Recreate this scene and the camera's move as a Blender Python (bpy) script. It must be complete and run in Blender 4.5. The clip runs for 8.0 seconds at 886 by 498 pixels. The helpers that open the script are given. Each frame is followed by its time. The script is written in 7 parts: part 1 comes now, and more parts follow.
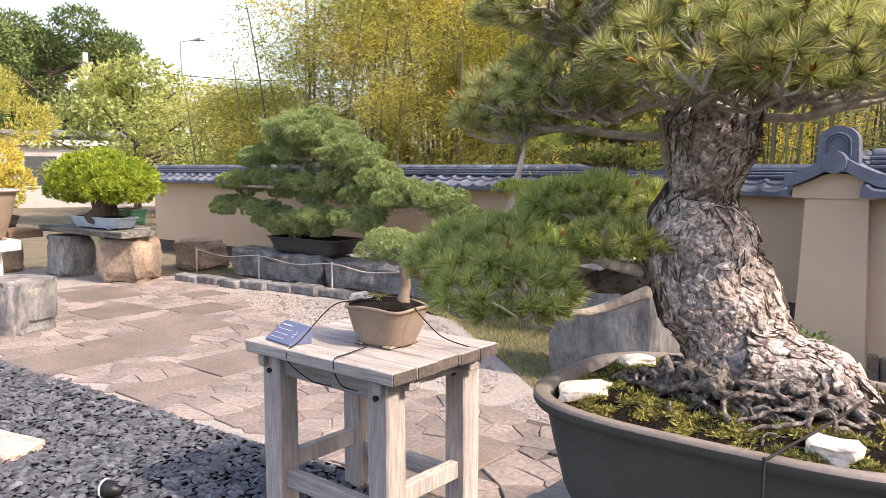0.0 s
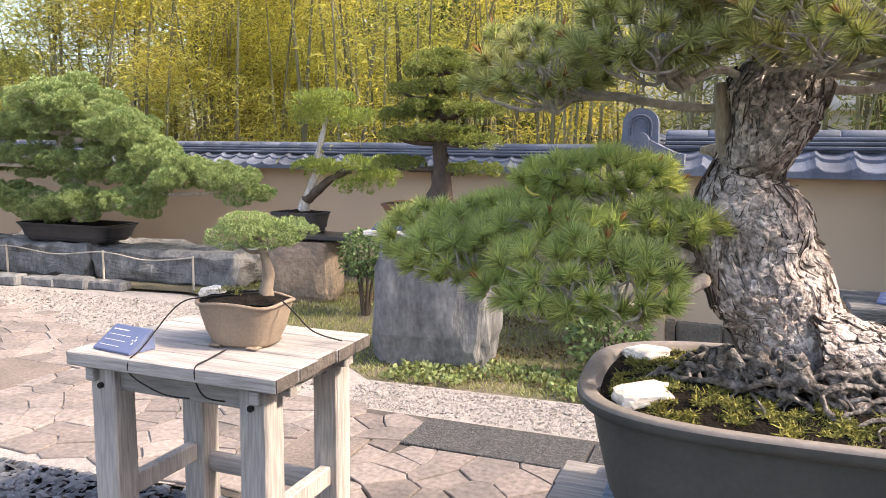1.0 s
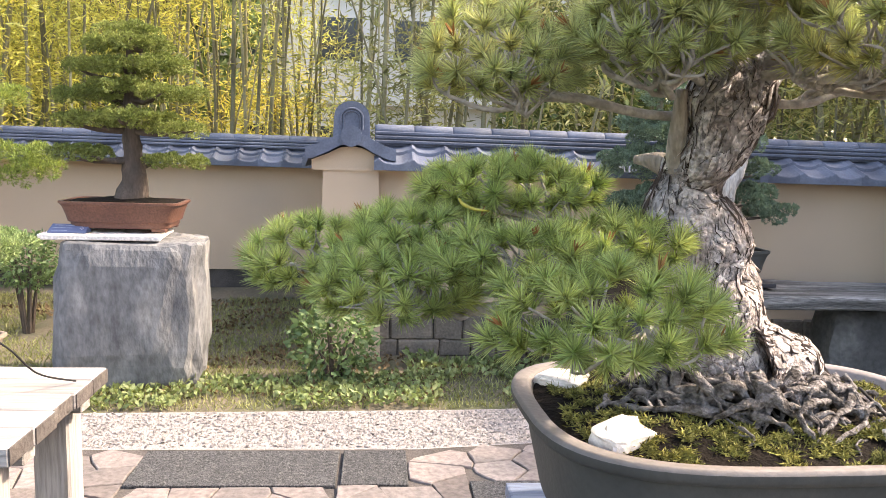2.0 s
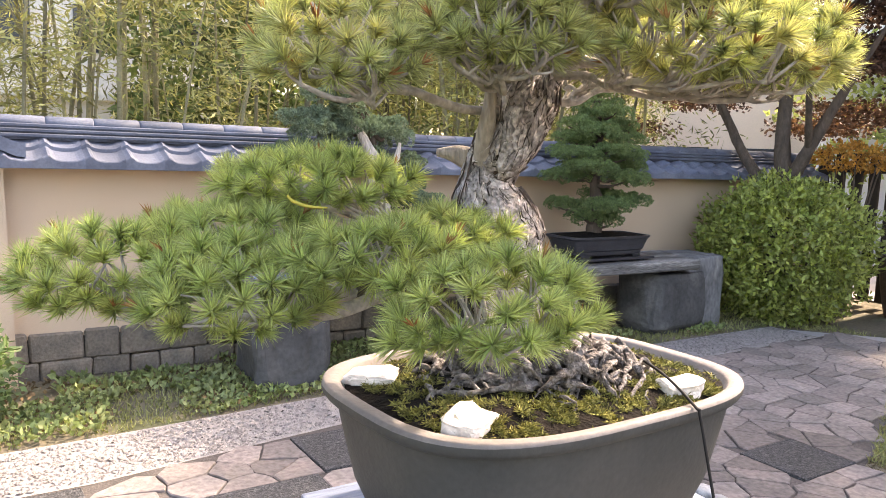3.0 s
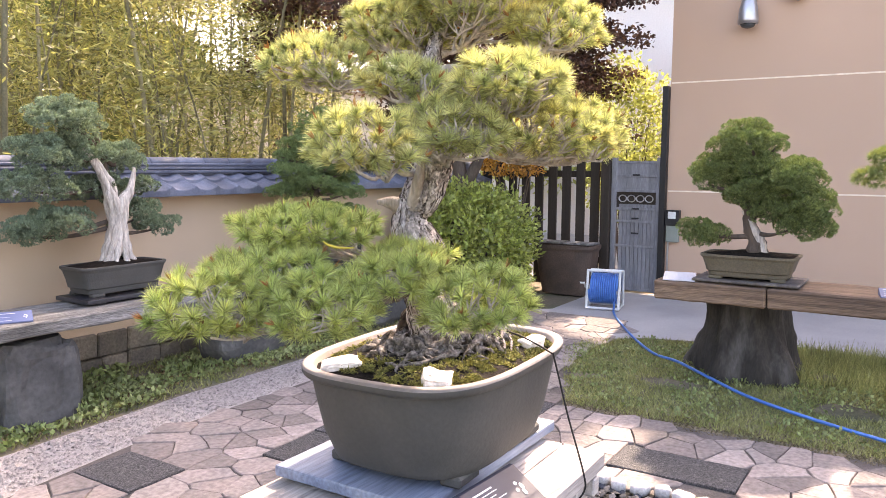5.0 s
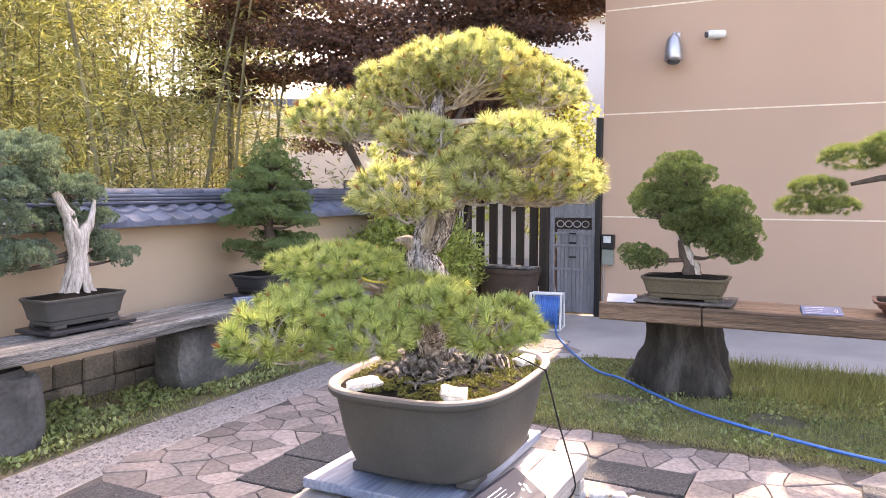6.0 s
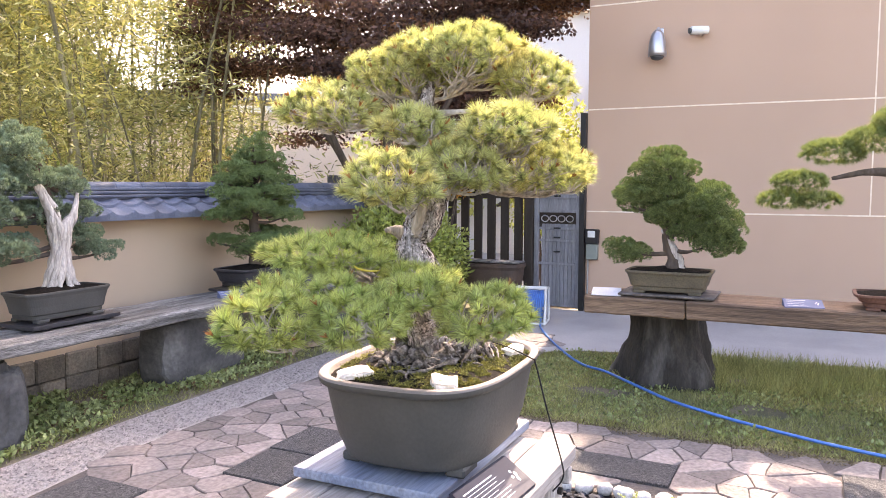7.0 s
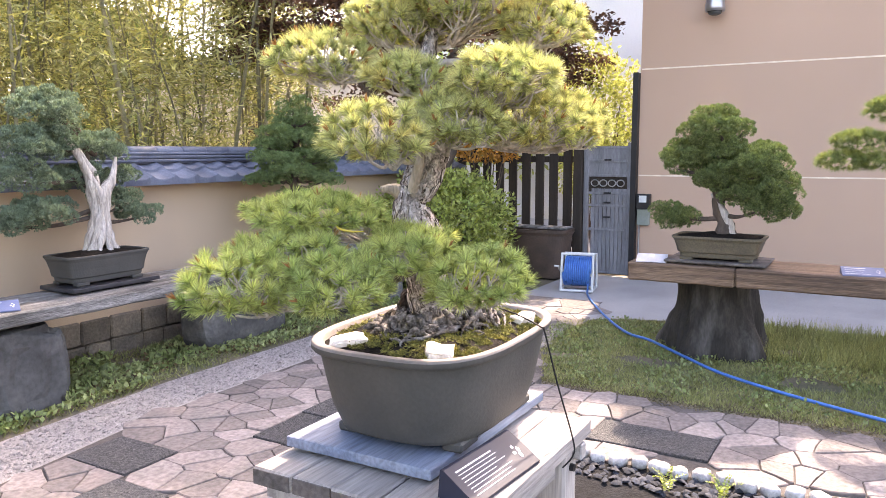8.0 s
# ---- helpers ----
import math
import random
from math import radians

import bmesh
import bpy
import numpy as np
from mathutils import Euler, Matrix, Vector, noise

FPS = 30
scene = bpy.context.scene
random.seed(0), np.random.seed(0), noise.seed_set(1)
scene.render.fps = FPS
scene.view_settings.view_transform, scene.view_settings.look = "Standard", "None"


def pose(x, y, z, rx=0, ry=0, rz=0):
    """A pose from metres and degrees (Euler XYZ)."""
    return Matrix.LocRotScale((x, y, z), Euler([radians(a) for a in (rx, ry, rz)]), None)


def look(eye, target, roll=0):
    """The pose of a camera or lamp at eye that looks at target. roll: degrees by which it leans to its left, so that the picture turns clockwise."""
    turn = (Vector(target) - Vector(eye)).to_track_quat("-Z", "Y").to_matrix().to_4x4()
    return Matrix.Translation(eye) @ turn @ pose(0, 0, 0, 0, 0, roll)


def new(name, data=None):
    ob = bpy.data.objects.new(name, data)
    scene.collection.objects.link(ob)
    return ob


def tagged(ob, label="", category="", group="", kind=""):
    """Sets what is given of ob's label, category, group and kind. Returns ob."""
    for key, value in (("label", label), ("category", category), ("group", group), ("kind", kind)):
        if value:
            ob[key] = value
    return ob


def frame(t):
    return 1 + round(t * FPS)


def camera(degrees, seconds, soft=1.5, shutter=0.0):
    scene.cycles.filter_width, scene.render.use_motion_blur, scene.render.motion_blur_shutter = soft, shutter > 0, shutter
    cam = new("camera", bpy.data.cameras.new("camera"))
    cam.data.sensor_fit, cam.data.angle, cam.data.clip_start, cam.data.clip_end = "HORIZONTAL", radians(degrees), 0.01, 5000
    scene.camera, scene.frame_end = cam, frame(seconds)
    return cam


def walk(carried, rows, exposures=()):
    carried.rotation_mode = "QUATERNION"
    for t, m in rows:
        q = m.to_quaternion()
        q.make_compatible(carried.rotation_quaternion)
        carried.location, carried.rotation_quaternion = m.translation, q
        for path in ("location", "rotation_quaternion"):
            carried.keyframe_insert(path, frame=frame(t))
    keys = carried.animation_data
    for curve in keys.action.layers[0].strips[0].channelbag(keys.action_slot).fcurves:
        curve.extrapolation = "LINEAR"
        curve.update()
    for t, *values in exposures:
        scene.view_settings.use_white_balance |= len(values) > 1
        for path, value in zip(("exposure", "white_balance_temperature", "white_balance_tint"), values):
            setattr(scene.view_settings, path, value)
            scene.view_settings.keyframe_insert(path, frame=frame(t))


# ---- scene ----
import collections

cam = camera(60.3, 8.0, soft=0.85)
# seconds, eye, target and roll
PATH = [
    (0, (0.017, -0.038, 1.631), (-1.242, 1.501, 1.418), 0.1),
    (0.5, (-0.233, -0.002, 1.603), (-1.25, 1.702, 1.359), 0.2),
    (1, (-0.534, -0.05, 1.617), (-1.249, 1.799, 1.353), 0.6),
    (1.5, (-0.793, 0.004, 1.625), (-1.133, 1.956, 1.349), 1.7),
    (1.7, (-0.899, 0.058, 1.635), (-1.044, 2.034, 1.361), 2.0),
    (2.8, (-1.262, 0.312, 1.611), (-0.329, 2.062, 1.351), 1.8),
    (3, (-1.314, 0.295, 1.617), (-0.239, 1.962, 1.367), 2.0),
    (3.5, (-1.524, 0.232, 1.655), (-0.212, 1.718, 1.391), 1.6),
    (4, (-1.739, 0.265, 1.686), (-0.27, 1.598, 1.424), 0.8),
    (4.5, (-1.944, 0.272, 1.718), (-0.35, 1.454, 1.463), 0.5),
    (4.7, (-2.018, 0.256, 1.71), (-0.386, 1.386, 1.468), 0.4),
    (5.8, (-2.436, 0.315, 1.749), (-0.672, 1.244, 1.584), 0.0),
    (6, (-2.482, 0.319, 1.764), (-0.705, 1.224, 1.607), 0.0),
    (6.5, (-2.517, 0.327, 1.755), (-0.722, 1.197, 1.601), 0.2),
    (7, (-2.502, 0.33, 1.748), (-0.707, 1.196, 1.58), 0.1),
    (7.5, (-2.442, 0.319, 1.736), (-0.672, 1.226, 1.529), -0.1),
    (8, (-2.297, 0.254, 1.718), (-0.581, 1.249, 1.463), -0.2),
]
walk(cam, [(t, look(eye, target, roll)) for t, eye, target, roll in PATH],
     [(0.0, 1.52, 7500, 19), (1.5, 1.98, 7400, 15), (3.0, 2.55, 8200, 19), (6.0, 2.85, 8300, 27), (8.0, 2.85, 7900, 24)])

# ---- daylight: sun over the building at the east end, hazy sky ----
SUN_AZ, SUN_EL = radians(7), radians(43)
sun_dir = Vector((math.cos(SUN_EL) * math.cos(SUN_AZ), math.cos(SUN_EL) * math.sin(SUN_AZ), math.sin(SUN_EL)))
sun = new("sun", bpy.data.lights.new("sun", "SUN"))
sun.data.energy, sun.data.angle, sun.data.color = 2.1, radians(1.0), (1.0, 0.93, 0.82)
sun.matrix_world = look(tuple(sun_dir * 40), (0, 0, 0))
world = bpy.data.worlds.new("sky")
scene.world = world
world.use_nodes = True
wn, wl = world.node_tree.nodes, world.node_tree.links
sky = wn.new("ShaderNodeTexSky")
sky.sky_type, sky.sun_disc = "NISHITA", False
sky.sun_elevation, sky.sun_rotation = SUN_EL, math.pi / 2 - SUN_AZ
sky.air_density, sky.dust_density, sky.ozone_density = 1.0, 2.6, 1.0
wn["Background"].inputs["Strength"].default_value = 0.15
wl.new(sky.outputs["Color"], wn["Background"].inputs["Color"])

# ---- materials ----
MATS = {}


def mat(name, c1, c2, scale=6.0, rough=0.75, bump=0.25, fine=70.0, metal=0.0, spec=0.4, c3=None, stain=0.0,
        rnd=0.0, island=0.0, stretch=(1, 1, 1), leaf=0.0, grain=0.25, cells=0.0, coat=0.0):
    """A node material: two colours by broad noise, a third in stains, fine grain, relief, and a change from piece to piece."""
    if name in MATS:
        return MATS[name]
    m = bpy.data.materials.new(name)
    m.use_nodes = True
    n, l = m.node_tree.nodes, m.node_tree.links
    bsdf, out = n["Principled BSDF"], n["Material Output"]
    geo = n.new("ShaderNodeNewGeometry")
    mp = n.new("ShaderNodeMapping")
    mp.inputs["Scale"].default_value = stretch
    l.new(geo.outputs["Position"], mp.inputs["Vector"])
    info = n.new("ShaderNodeObjectInfo")

    def noise_tex(s, detail=4.0, vec=None):
        t = n.new("ShaderNodeTexNoise")
        t.inputs["Scale"].default_value, t.inputs["Detail"].default_value = s, detail
        l.new(vec or mp.outputs["Vector"], t.inputs["Vector"])
        return t

    def mixc(f, a, b, mode="MIX"):
        x = n.new("ShaderNodeMix")
        x.data_type, x.blend_type = "RGBA", mode
        for sock, v in ((x.inputs[0], f), (x.inputs[6], a), (x.inputs[7], b)):
            if hasattr(v, "is_linked"):
                l.new(v, sock)
            else:
                sock.default_value = v if isinstance(v, (int, float)) else (*v[:3], 1)
        return x.outputs[2]

    def ramp(v, lo, hi):
        r = n.new("ShaderNodeMapRange")
        r.inputs[1].default_value, r.inputs[2].default_value = lo, hi
        l.new(v, r.inputs[0])
        return r.outputs[0]

    broad = noise_tex(scale)
    small = noise_tex(fine, 6.0)
    col = mixc(ramp(broad.outputs["Fac"], 0.35, 0.65), c1, c2)
    if c3 is not None:
        st = noise_tex(scale * 0.45 + 0.3, 5.0)
        f = n.new("ShaderNodeMath")
        f.operation = "MULTIPLY"
        l.new(ramp(st.outputs["Fac"], 0.52, 0.68), f.inputs[0])
        f.inputs[1].default_value = stain
        col = mixc(f.outputs[0], col, c3)
    g = ramp(small.outputs["Fac"], 0.3, 0.7)
    gr = n.new("ShaderNodeMapRange")
    gr.inputs[3].default_value, gr.inputs[4].default_value = 1.0 - grain, 1.0 + grain
    l.new(g, gr.inputs[0])
    col = mixc(1.0, col, gr.outputs[0], "MULTIPLY")
    for amount, src in ((rnd, info.outputs["Random"]), (island, geo.outputs["Random Per Island"])):
        if amount:
            r = n.new("ShaderNodeMapRange")
            r.inputs[3].default_value, r.inputs[4].default_value = 1.0 - amount, 1.0 + amount
            l.new(src, r.inputs[0])
            col = mixc(1.0, col, r.outputs[0], "MULTIPLY")
    l.new(col, bsdf.inputs["Base Color"])
    bsdf.inputs["Roughness"].default_value = rough
    bsdf.inputs["Metallic"].default_value = metal
    bsdf.inputs["Specular IOR Level"].default_value = spec
    if coat:
        bsdf.inputs["Coat Weight"].default_value = coat
    if bump:
        b = n.new("ShaderNodeBump")
        b.inputs["Strength"].default_value, b.inputs["Distance"].default_value = bump, 0.01
        if cells:
            v = n.new("ShaderNodeTexVoronoi")
            v.inputs["Scale"].default_value = cells
            l.new(mp.outputs["Vector"], v.inputs["Vector"])
            l.new(v.outputs["Distance"], b.inputs["Height"])
        else:
            l.new(small.outputs["Fac"], b.inputs["Height"])
        l.new(b.outputs["Normal"], bsdf.inputs["Normal"])
    if leaf:
        tr = n.new("ShaderNodeBsdfTranslucent")
        bright = mixc(1.0, col, (1.45, 1.45, 0.9), "MULTIPLY")
        l.new(bright, tr.inputs["Color"])
        mx = n.new("ShaderNodeMixShader")
        mx.inputs[0].default_value = leaf
        l.new(bsdf.outputs[0], mx.inputs[1])
        l.new(tr.outputs[0], mx.inputs[2])
        l.new(mx.outputs[0], out.inputs["Surface"])
    MATS[name] = m
    return m


def plain(name, c, rough=0.6, metal=0.0):
    return mat(name, c, tuple(v * 0.82 for v in c), 9.0, rough, 0.08, 120.0, metal, grain=0.1)


M_EARTH = mat("earth", (0.19, 0.155, 0.11), (0.13, 0.115, 0.075), 2.5, 0.95, 0.6, 40, c3=(0.06, 0.09, 0.025), stain=0.6)
M_MORTAR = mat("path_bedding", (0.115, 0.10, 0.09), (0.07, 0.062, 0.056), 5.0, 0.95, 0.5, 90)
M_FLAG = mat("flagstone", (0.225, 0.187, 0.17), (0.172, 0.15, 0.14), 3.2, 0.85, 0.6, 30, rnd=0.3, island=0.26, c3=(0.115, 0.105, 0.10), stain=0.5, grain=0.28)
M_SLAB = mat("paving_slab", (0.095, 0.095, 0.095), (0.035, 0.035, 0.036), 90.0, 0.85, 0.9, 160, c3=(0.20, 0.19, 0.185), stain=0.35, rnd=0.12, grain=0.7)
M_BROWNSLAB = mat("brown_paving_slab", (0.20, 0.165, 0.145), (0.15, 0.125, 0.11), 2.5, 0.85, 0.5, 50, rnd=0.15, c3=(0.10, 0.09, 0.085), stain=0.4)
M_DRYGRASS = mat("dry_grass", (0.19, 0.15, 0.08), (0.12, 0.10, 0.055), 4.0, 0.85, 0.0, 50, island=0.5)
M_PALE = mat("pale_gravel", (0.34, 0.31, 0.292), (0.26, 0.238, 0.225), 30.0, 0.9, 0.7, 150, island=0.3, grain=0.28)
M_CHIP = mat("slate_chip", (0.12, 0.128, 0.145), (0.065, 0.07, 0.082), 9.0, 0.6, 0.3, 90, island=0.5)
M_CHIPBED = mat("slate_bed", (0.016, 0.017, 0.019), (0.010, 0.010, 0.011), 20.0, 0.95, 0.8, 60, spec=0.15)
M_CONC = mat("concrete", (0.42, 0.40, 0.385), (0.35, 0.335, 0.325), 1.2, 0.9, 0.2, 80, c3=(0.26, 0.25, 0.245), stain=0.45, grain=0.1)
M_GRASS = mat("grass", (0.22, 0.245, 0.10), (0.32, 0.32, 0.15), 3.0, 0.7, 0.0, 50, island=0.45, leaf=0.3, c3=(0.20, 0.18, 0.07), stain=0.5)
M_CLOVER = mat("ground_cover", (0.18, 0.235, 0.09), (0.27, 0.31, 0.14), 2.5, 0.65, 0.0, 50, island=0.45, leaf=0.25)
M_DEADLEAF = mat("fallen_leaf", (0.20, 0.13, 0.06), (0.13, 0.09, 0.045), 6.0, 0.85, 0.0, 50, island=0.5)
M_PLASTER = mat("ochre_plaster", (0.62, 0.47, 0.34), (0.57, 0.43, 0.31), 0.8, 0.92, 0.15, 160, c3=(0.42, 0.33, 0.26), stain=0.35, grain=0.06)
M_RENDER = mat("building_render", (0.52, 0.357, 0.262), (0.495, 0.338, 0.247), 0.7, 0.9, 0.12, 200, c3=(0.47, 0.325, 0.24), stain=0.3, grain=0.05)
M_FIELD = mat("field_stone", (0.235, 0.195, 0.155), (0.17, 0.145, 0.12), 6.0, 0.9, 0.6, 50, rnd=0.22, c3=(0.12, 0.115, 0.10), stain=0.4)
M_TILE = mat("roof_tile", (0.135, 0.155, 0.205), (0.095, 0.11, 0.15), 5.0, 0.74, 0.15, 60, rnd=0.22, spec=0.35, c3=(0.19, 0.205, 0.225), stain=0.4, grain=0.14)
M_ROCK = mat("granite", (0.22, 0.222, 0.225), (0.12, 0.122, 0.127), 4.5, 0.85, 1.0, 22, stretch=(1.6, 1.6, 0.8), c3=(0.42, 0.40, 0.37), stain=0.55, rnd=0.15)
M_ROCKB = mat("brown_stone", (0.30, 0.23, 0.17), (0.20, 0.16, 0.13), 3.5, 0.85, 0.8, 25, c3=(0.45, 0.36, 0.28), stain=0.5)
M_WHITE = mat("white_quartz", (0.80, 0.75, 0.70), (0.68, 0.62, 0.58), 14.0, 0.6, 0.4, 60, c3=(0.48, 0.42, 0.38), stain=0.25)
M_COBBLE = mat("pale_cobble", (0.46, 0.45, 0.44), (0.35, 0.345, 0.34), 16.0, 0.8, 0.4, 60, rnd=0.2, c3=(0.26, 0.25, 0.245), stain=0.4)
M_WOOD = mat("weathered_wood", (0.40, 0.37, 0.35), (0.30, 0.275, 0.26), 3.0, 0.85, 0.5, 30, stretch=(0.25, 3, 3), rnd=0.16, c3=(0.14, 0.13, 0.125), stain=0.6)
M_LEG = mat("weathered_post", (0.47, 0.435, 0.41), (0.35, 0.32, 0.30), 3.0, 0.85, 0.5, 30, stretch=(3, 3, 0.25), rnd=0.1, c3=(0.20, 0.18, 0.17), stain=0.45)
M_ENDGR = mat("dark_end_grain", (0.13, 0.11, 0.10), (0.08, 0.07, 0.065), 12.0, 0.9, 0.6, 60, c3=(0.35, 0.31, 0.28), stain=0.4)
M_PLANK = mat("brown_plank", (0.21, 0.135, 0.087), (0.085, 0.055, 0.038), 3.0, 0.75, 0.8, 30, stretch=(5, 0.3, 6), c3=(0.30, 0.20, 0.13), stain=0.5, grain=0.4)
M_GREYPLANK = mat("grey_plank", (0.20, 0.195, 0.185), (0.075, 0.073, 0.068), 3.2, 0.8, 0.9, 30, stretch=(0.5, 4, 6), c3=(0.40, 0.39, 0.38), stain=0.55, grain=0.5)
M_BLUE = mat("blue_board", (0.18, 0.225, 0.31), (0.12, 0.15, 0.22), 3.0, 0.55, 0.3, 30, stretch=(0.3, 3, 3), c3=(0.36, 0.39, 0.45), stain=0.4)
M_POT = mat("grey_clay", (0.074, 0.073, 0.067), (0.057, 0.057, 0.053), 4.0, 0.66, 0.12, 90, c3=(0.13, 0.12, 0.105), stain=0.4, grain=0.08)
# Rim top of the pine pot: clay made paler, sunlight put into the colour.
M_POTRIM = mat("sunlit_clay_rim", (0.275, 0.24, 0.225), (0.185, 0.165, 0.155), 7.0, 0.7, 0.15, 90, grain=0.1)
M_TAN = mat("tan_clay", (0.29, 0.225, 0.17), (0.22, 0.17, 0.13), 5.0, 0.65, 0.15, 80, c3=(0.22, 0.15, 0.10), stain=0.4, grain=0.1)
M_RED = mat("red_clay", (0.16, 0.075, 0.05), (0.12, 0.055, 0.04), 5.0, 0.5, 0.1, 80)
M_BLACKPOT = mat("black_glaze", (0.03, 0.03, 0.035), (0.045, 0.045, 0.05), 6.0, 0.4, 0.1, 80)
M_BLUEPOT = mat("pale_blue_glaze", (0.42, 0.52, 0.62), (0.34, 0.44, 0.55), 5.0, 0.3, 0.05, 80)
M_SOIL = mat("bonsai_soil", (0.008, 0.0065, 0.0055), (0.018, 0.014, 0.011), 20.0, 0.95, 0.9, 90, spec=0.1)
M_MOSS = mat("moss", (0.30, 0.28, 0.075), (0.13, 0.135, 0.04), 30.0, 0.9, 0.6, 130, island=0.6, c3=(0.30, 0.25, 0.06), stain=0.5)
M_BARK = mat("pine_bark", (0.60, 0.545, 0.525), (0.40, 0.35, 0.33), 45.0, 0.9, 1.0, 130, c3=(0.26, 0.185, 0.155), stain=0.5, grain=0.45, island=0.36)
M_INNER = mat("inner_bark", (0.20, 0.155, 0.13), (0.13, 0.10, 0.085), 30.0, 0.95, 0.7, 90)
M_CRACK = mat("bark_fissure", (0.13, 0.095, 0.078), (0.075, 0.058, 0.05), 18.0, 0.95, 0.6, 60)
M_TWIG = mat("pine_twig", (0.54, 0.49, 0.44), (0.33, 0.29, 0.255), 24.0, 0.9, 0.6, 90)
M_ROOT = mat("weathered_root", (0.27, 0.245, 0.235), (0.045, 0.038, 0.034), 60.0, 0.9, 1.0, 140, grain=0.45)
M_STUB = mat("bare_stub", (0.43, 0.365, 0.30), (0.30, 0.25, 0.205), 16.0, 0.85, 0.8, 60, stretch=(3, 3, 0.4))
M_DEADWOOD = mat("bleached_wood", (0.62, 0.57, 0.52), (0.40, 0.36, 0.325), 14.0, 0.85, 0.8, 40, stretch=(3, 3, 0.5), c3=(0.16, 0.14, 0.125), stain=0.45)
M_DARKBARK = mat("dark_bark", (0.12, 0.09, 0.07), (0.075, 0.058, 0.047), 10.0, 0.9, 0.8, 40, stretch=(2, 2, 0.6))
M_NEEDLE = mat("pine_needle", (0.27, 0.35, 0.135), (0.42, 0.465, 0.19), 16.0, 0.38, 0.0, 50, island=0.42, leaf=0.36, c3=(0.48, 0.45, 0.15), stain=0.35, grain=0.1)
# Upper pads' needles: yellower growth, and the sunlight on them put into the colour.
M_SUNNEEDLE = mat("sunlit_yellow_needle", (0.35, 0.395, 0.18), (0.46, 0.46, 0.225), 14.0, 0.42, 0.0, 50, island=0.45, leaf=0.30, c3=(0.54, 0.43, 0.16), stain=0.45, grain=0.1)
M_LIMB = mat("pine_limb", (0.20, 0.165, 0.14), (0.12, 0.098, 0.085), 20.0, 0.9, 0.7, 90)
M_BUD = mat("pine_bud", (0.40, 0.16, 0.05), (0.32, 0.17, 0.06), 20.0, 0.7, 0.0, 50, island=0.3)
M_JUNIPER = mat("juniper_scale", (0.20, 0.285, 0.115), (0.33, 0.40, 0.175), 8.0, 0.7, 0.0, 50, island=0.5, leaf=0.12, grain=0.1)
M_BLUEJUN = mat("blue_juniper_scale", (0.14, 0.20, 0.145), (0.19, 0.25, 0.17), 6.0, 0.7, 0.0, 50, island=0.42, leaf=0.18, grain=0.1)
M_SPRUCE = mat("spruce_needle", (0.12, 0.19, 0.08), (0.17, 0.235, 0.095), 6.0, 0.65, 0.0, 50, island=0.45, leaf=0.2, grain=0.1)
M_YEW = mat("yew_needle", (0.115, 0.165, 0.06), (0.175, 0.22, 0.08), 6.0, 0.65, 0.0, 50, island=0.5, leaf=0.18, grain=0.1)
M_MAPLE = mat("green_maple_leaf", (0.24, 0.34, 0.05), (0.33, 0.38, 0.06), 5.0, 0.6, 0.0, 50, island=0.4, leaf=0.42)
M_REDMAPLE = mat("red_maple_leaf", (0.075, 0.045, 0.045), (0.115, 0.062, 0.05), 1.5, 0.6, 0.0, 50, island=0.5, leaf=0.36, c3=(0.28, 0.14, 0.06), stain=0.4)
M_SHRUB = mat("shrub_leaf", (0.22, 0.29, 0.075), (0.34, 0.38, 0.10), 4.0, 0.4, 0.0, 50, island=0.5, leaf=0.25)
M_BAMBOO = mat("golden_bamboo_leaf", (0.34, 0.355, 0.13), (0.55, 0.49, 0.165), 0.5, 0.6, 0.0, 50, island=0.6, leaf=0.55, c3=(0.62, 0.48, 0.11), stain=0.5, grain=0.1)
M_GREENBAM = mat("green_bamboo_leaf", (0.17, 0.195, 0.09), (0.30, 0.29, 0.125), 0.9, 0.6, 0.0, 50, island=0.65, leaf=0.32, c3=(0.36, 0.30, 0.10), stain=0.35, grain=0.1)
M_ROCKD = mat("dark_granite", (0.10, 0.10, 0.098), (0.055, 0.055, 0.055), 3.5, 0.85, 0.8, 28, c3=(0.28, 0.27, 0.26), stain=0.4)
M_PINEGREEN = mat("white_pine_needle", (0.16, 0.21, 0.075), (0.23, 0.27, 0.10), 14.0, 0.5, 0.0, 50, island=0.35, leaf=0.25, grain=0.1)
M_CULM = mat("bamboo_culm", (0.33, 0.31, 0.19), (0.15, 0.14, 0.085), 1.5, 0.5, 0.1, 60, rnd=0.4, island=0.35)
M_FARLEAF = mat("far_foliage", (0.09, 0.14, 0.05), (0.13, 0.17, 0.06), 0.4, 0.7, 0.0, 20, island=0.45, leaf=0.25)
M_LIMELEAF = mat("bright_foliage", (0.27, 0.32, 0.12), (0.37, 0.39, 0.16), 0.5, 0.7, 0.0, 20, island=0.45, leaf=0.45)
M_GATE = mat("grey_gate_wood", (0.23, 0.232, 0.248), (0.155, 0.157, 0.168), 3.0, 0.8, 0.5, 40, stretch=(4, 4, 0.3))
M_BLACKWOOD = mat("charred_wood", (0.028, 0.021, 0.016), (0.042, 0.031, 0.023), 3.0, 0.8, 0.4, 40, stretch=(4, 4, 0.3))
M_IRON = plain("black_iron", (0.03, 0.03, 0.032), 0.45, 0.6)
M_STEEL = plain("brushed_steel", (0.50, 0.50, 0.52), 0.32, 0.8)
M_PLASTIC = plain("white_plastic", (0.72, 0.74, 0.72), 0.4)
M_HOSE = mat("blue_hose", (0.035, 0.15, 0.46), (0.05, 0.20, 0.54), 20.0, 0.35, 0.1, 120, grain=0.1)
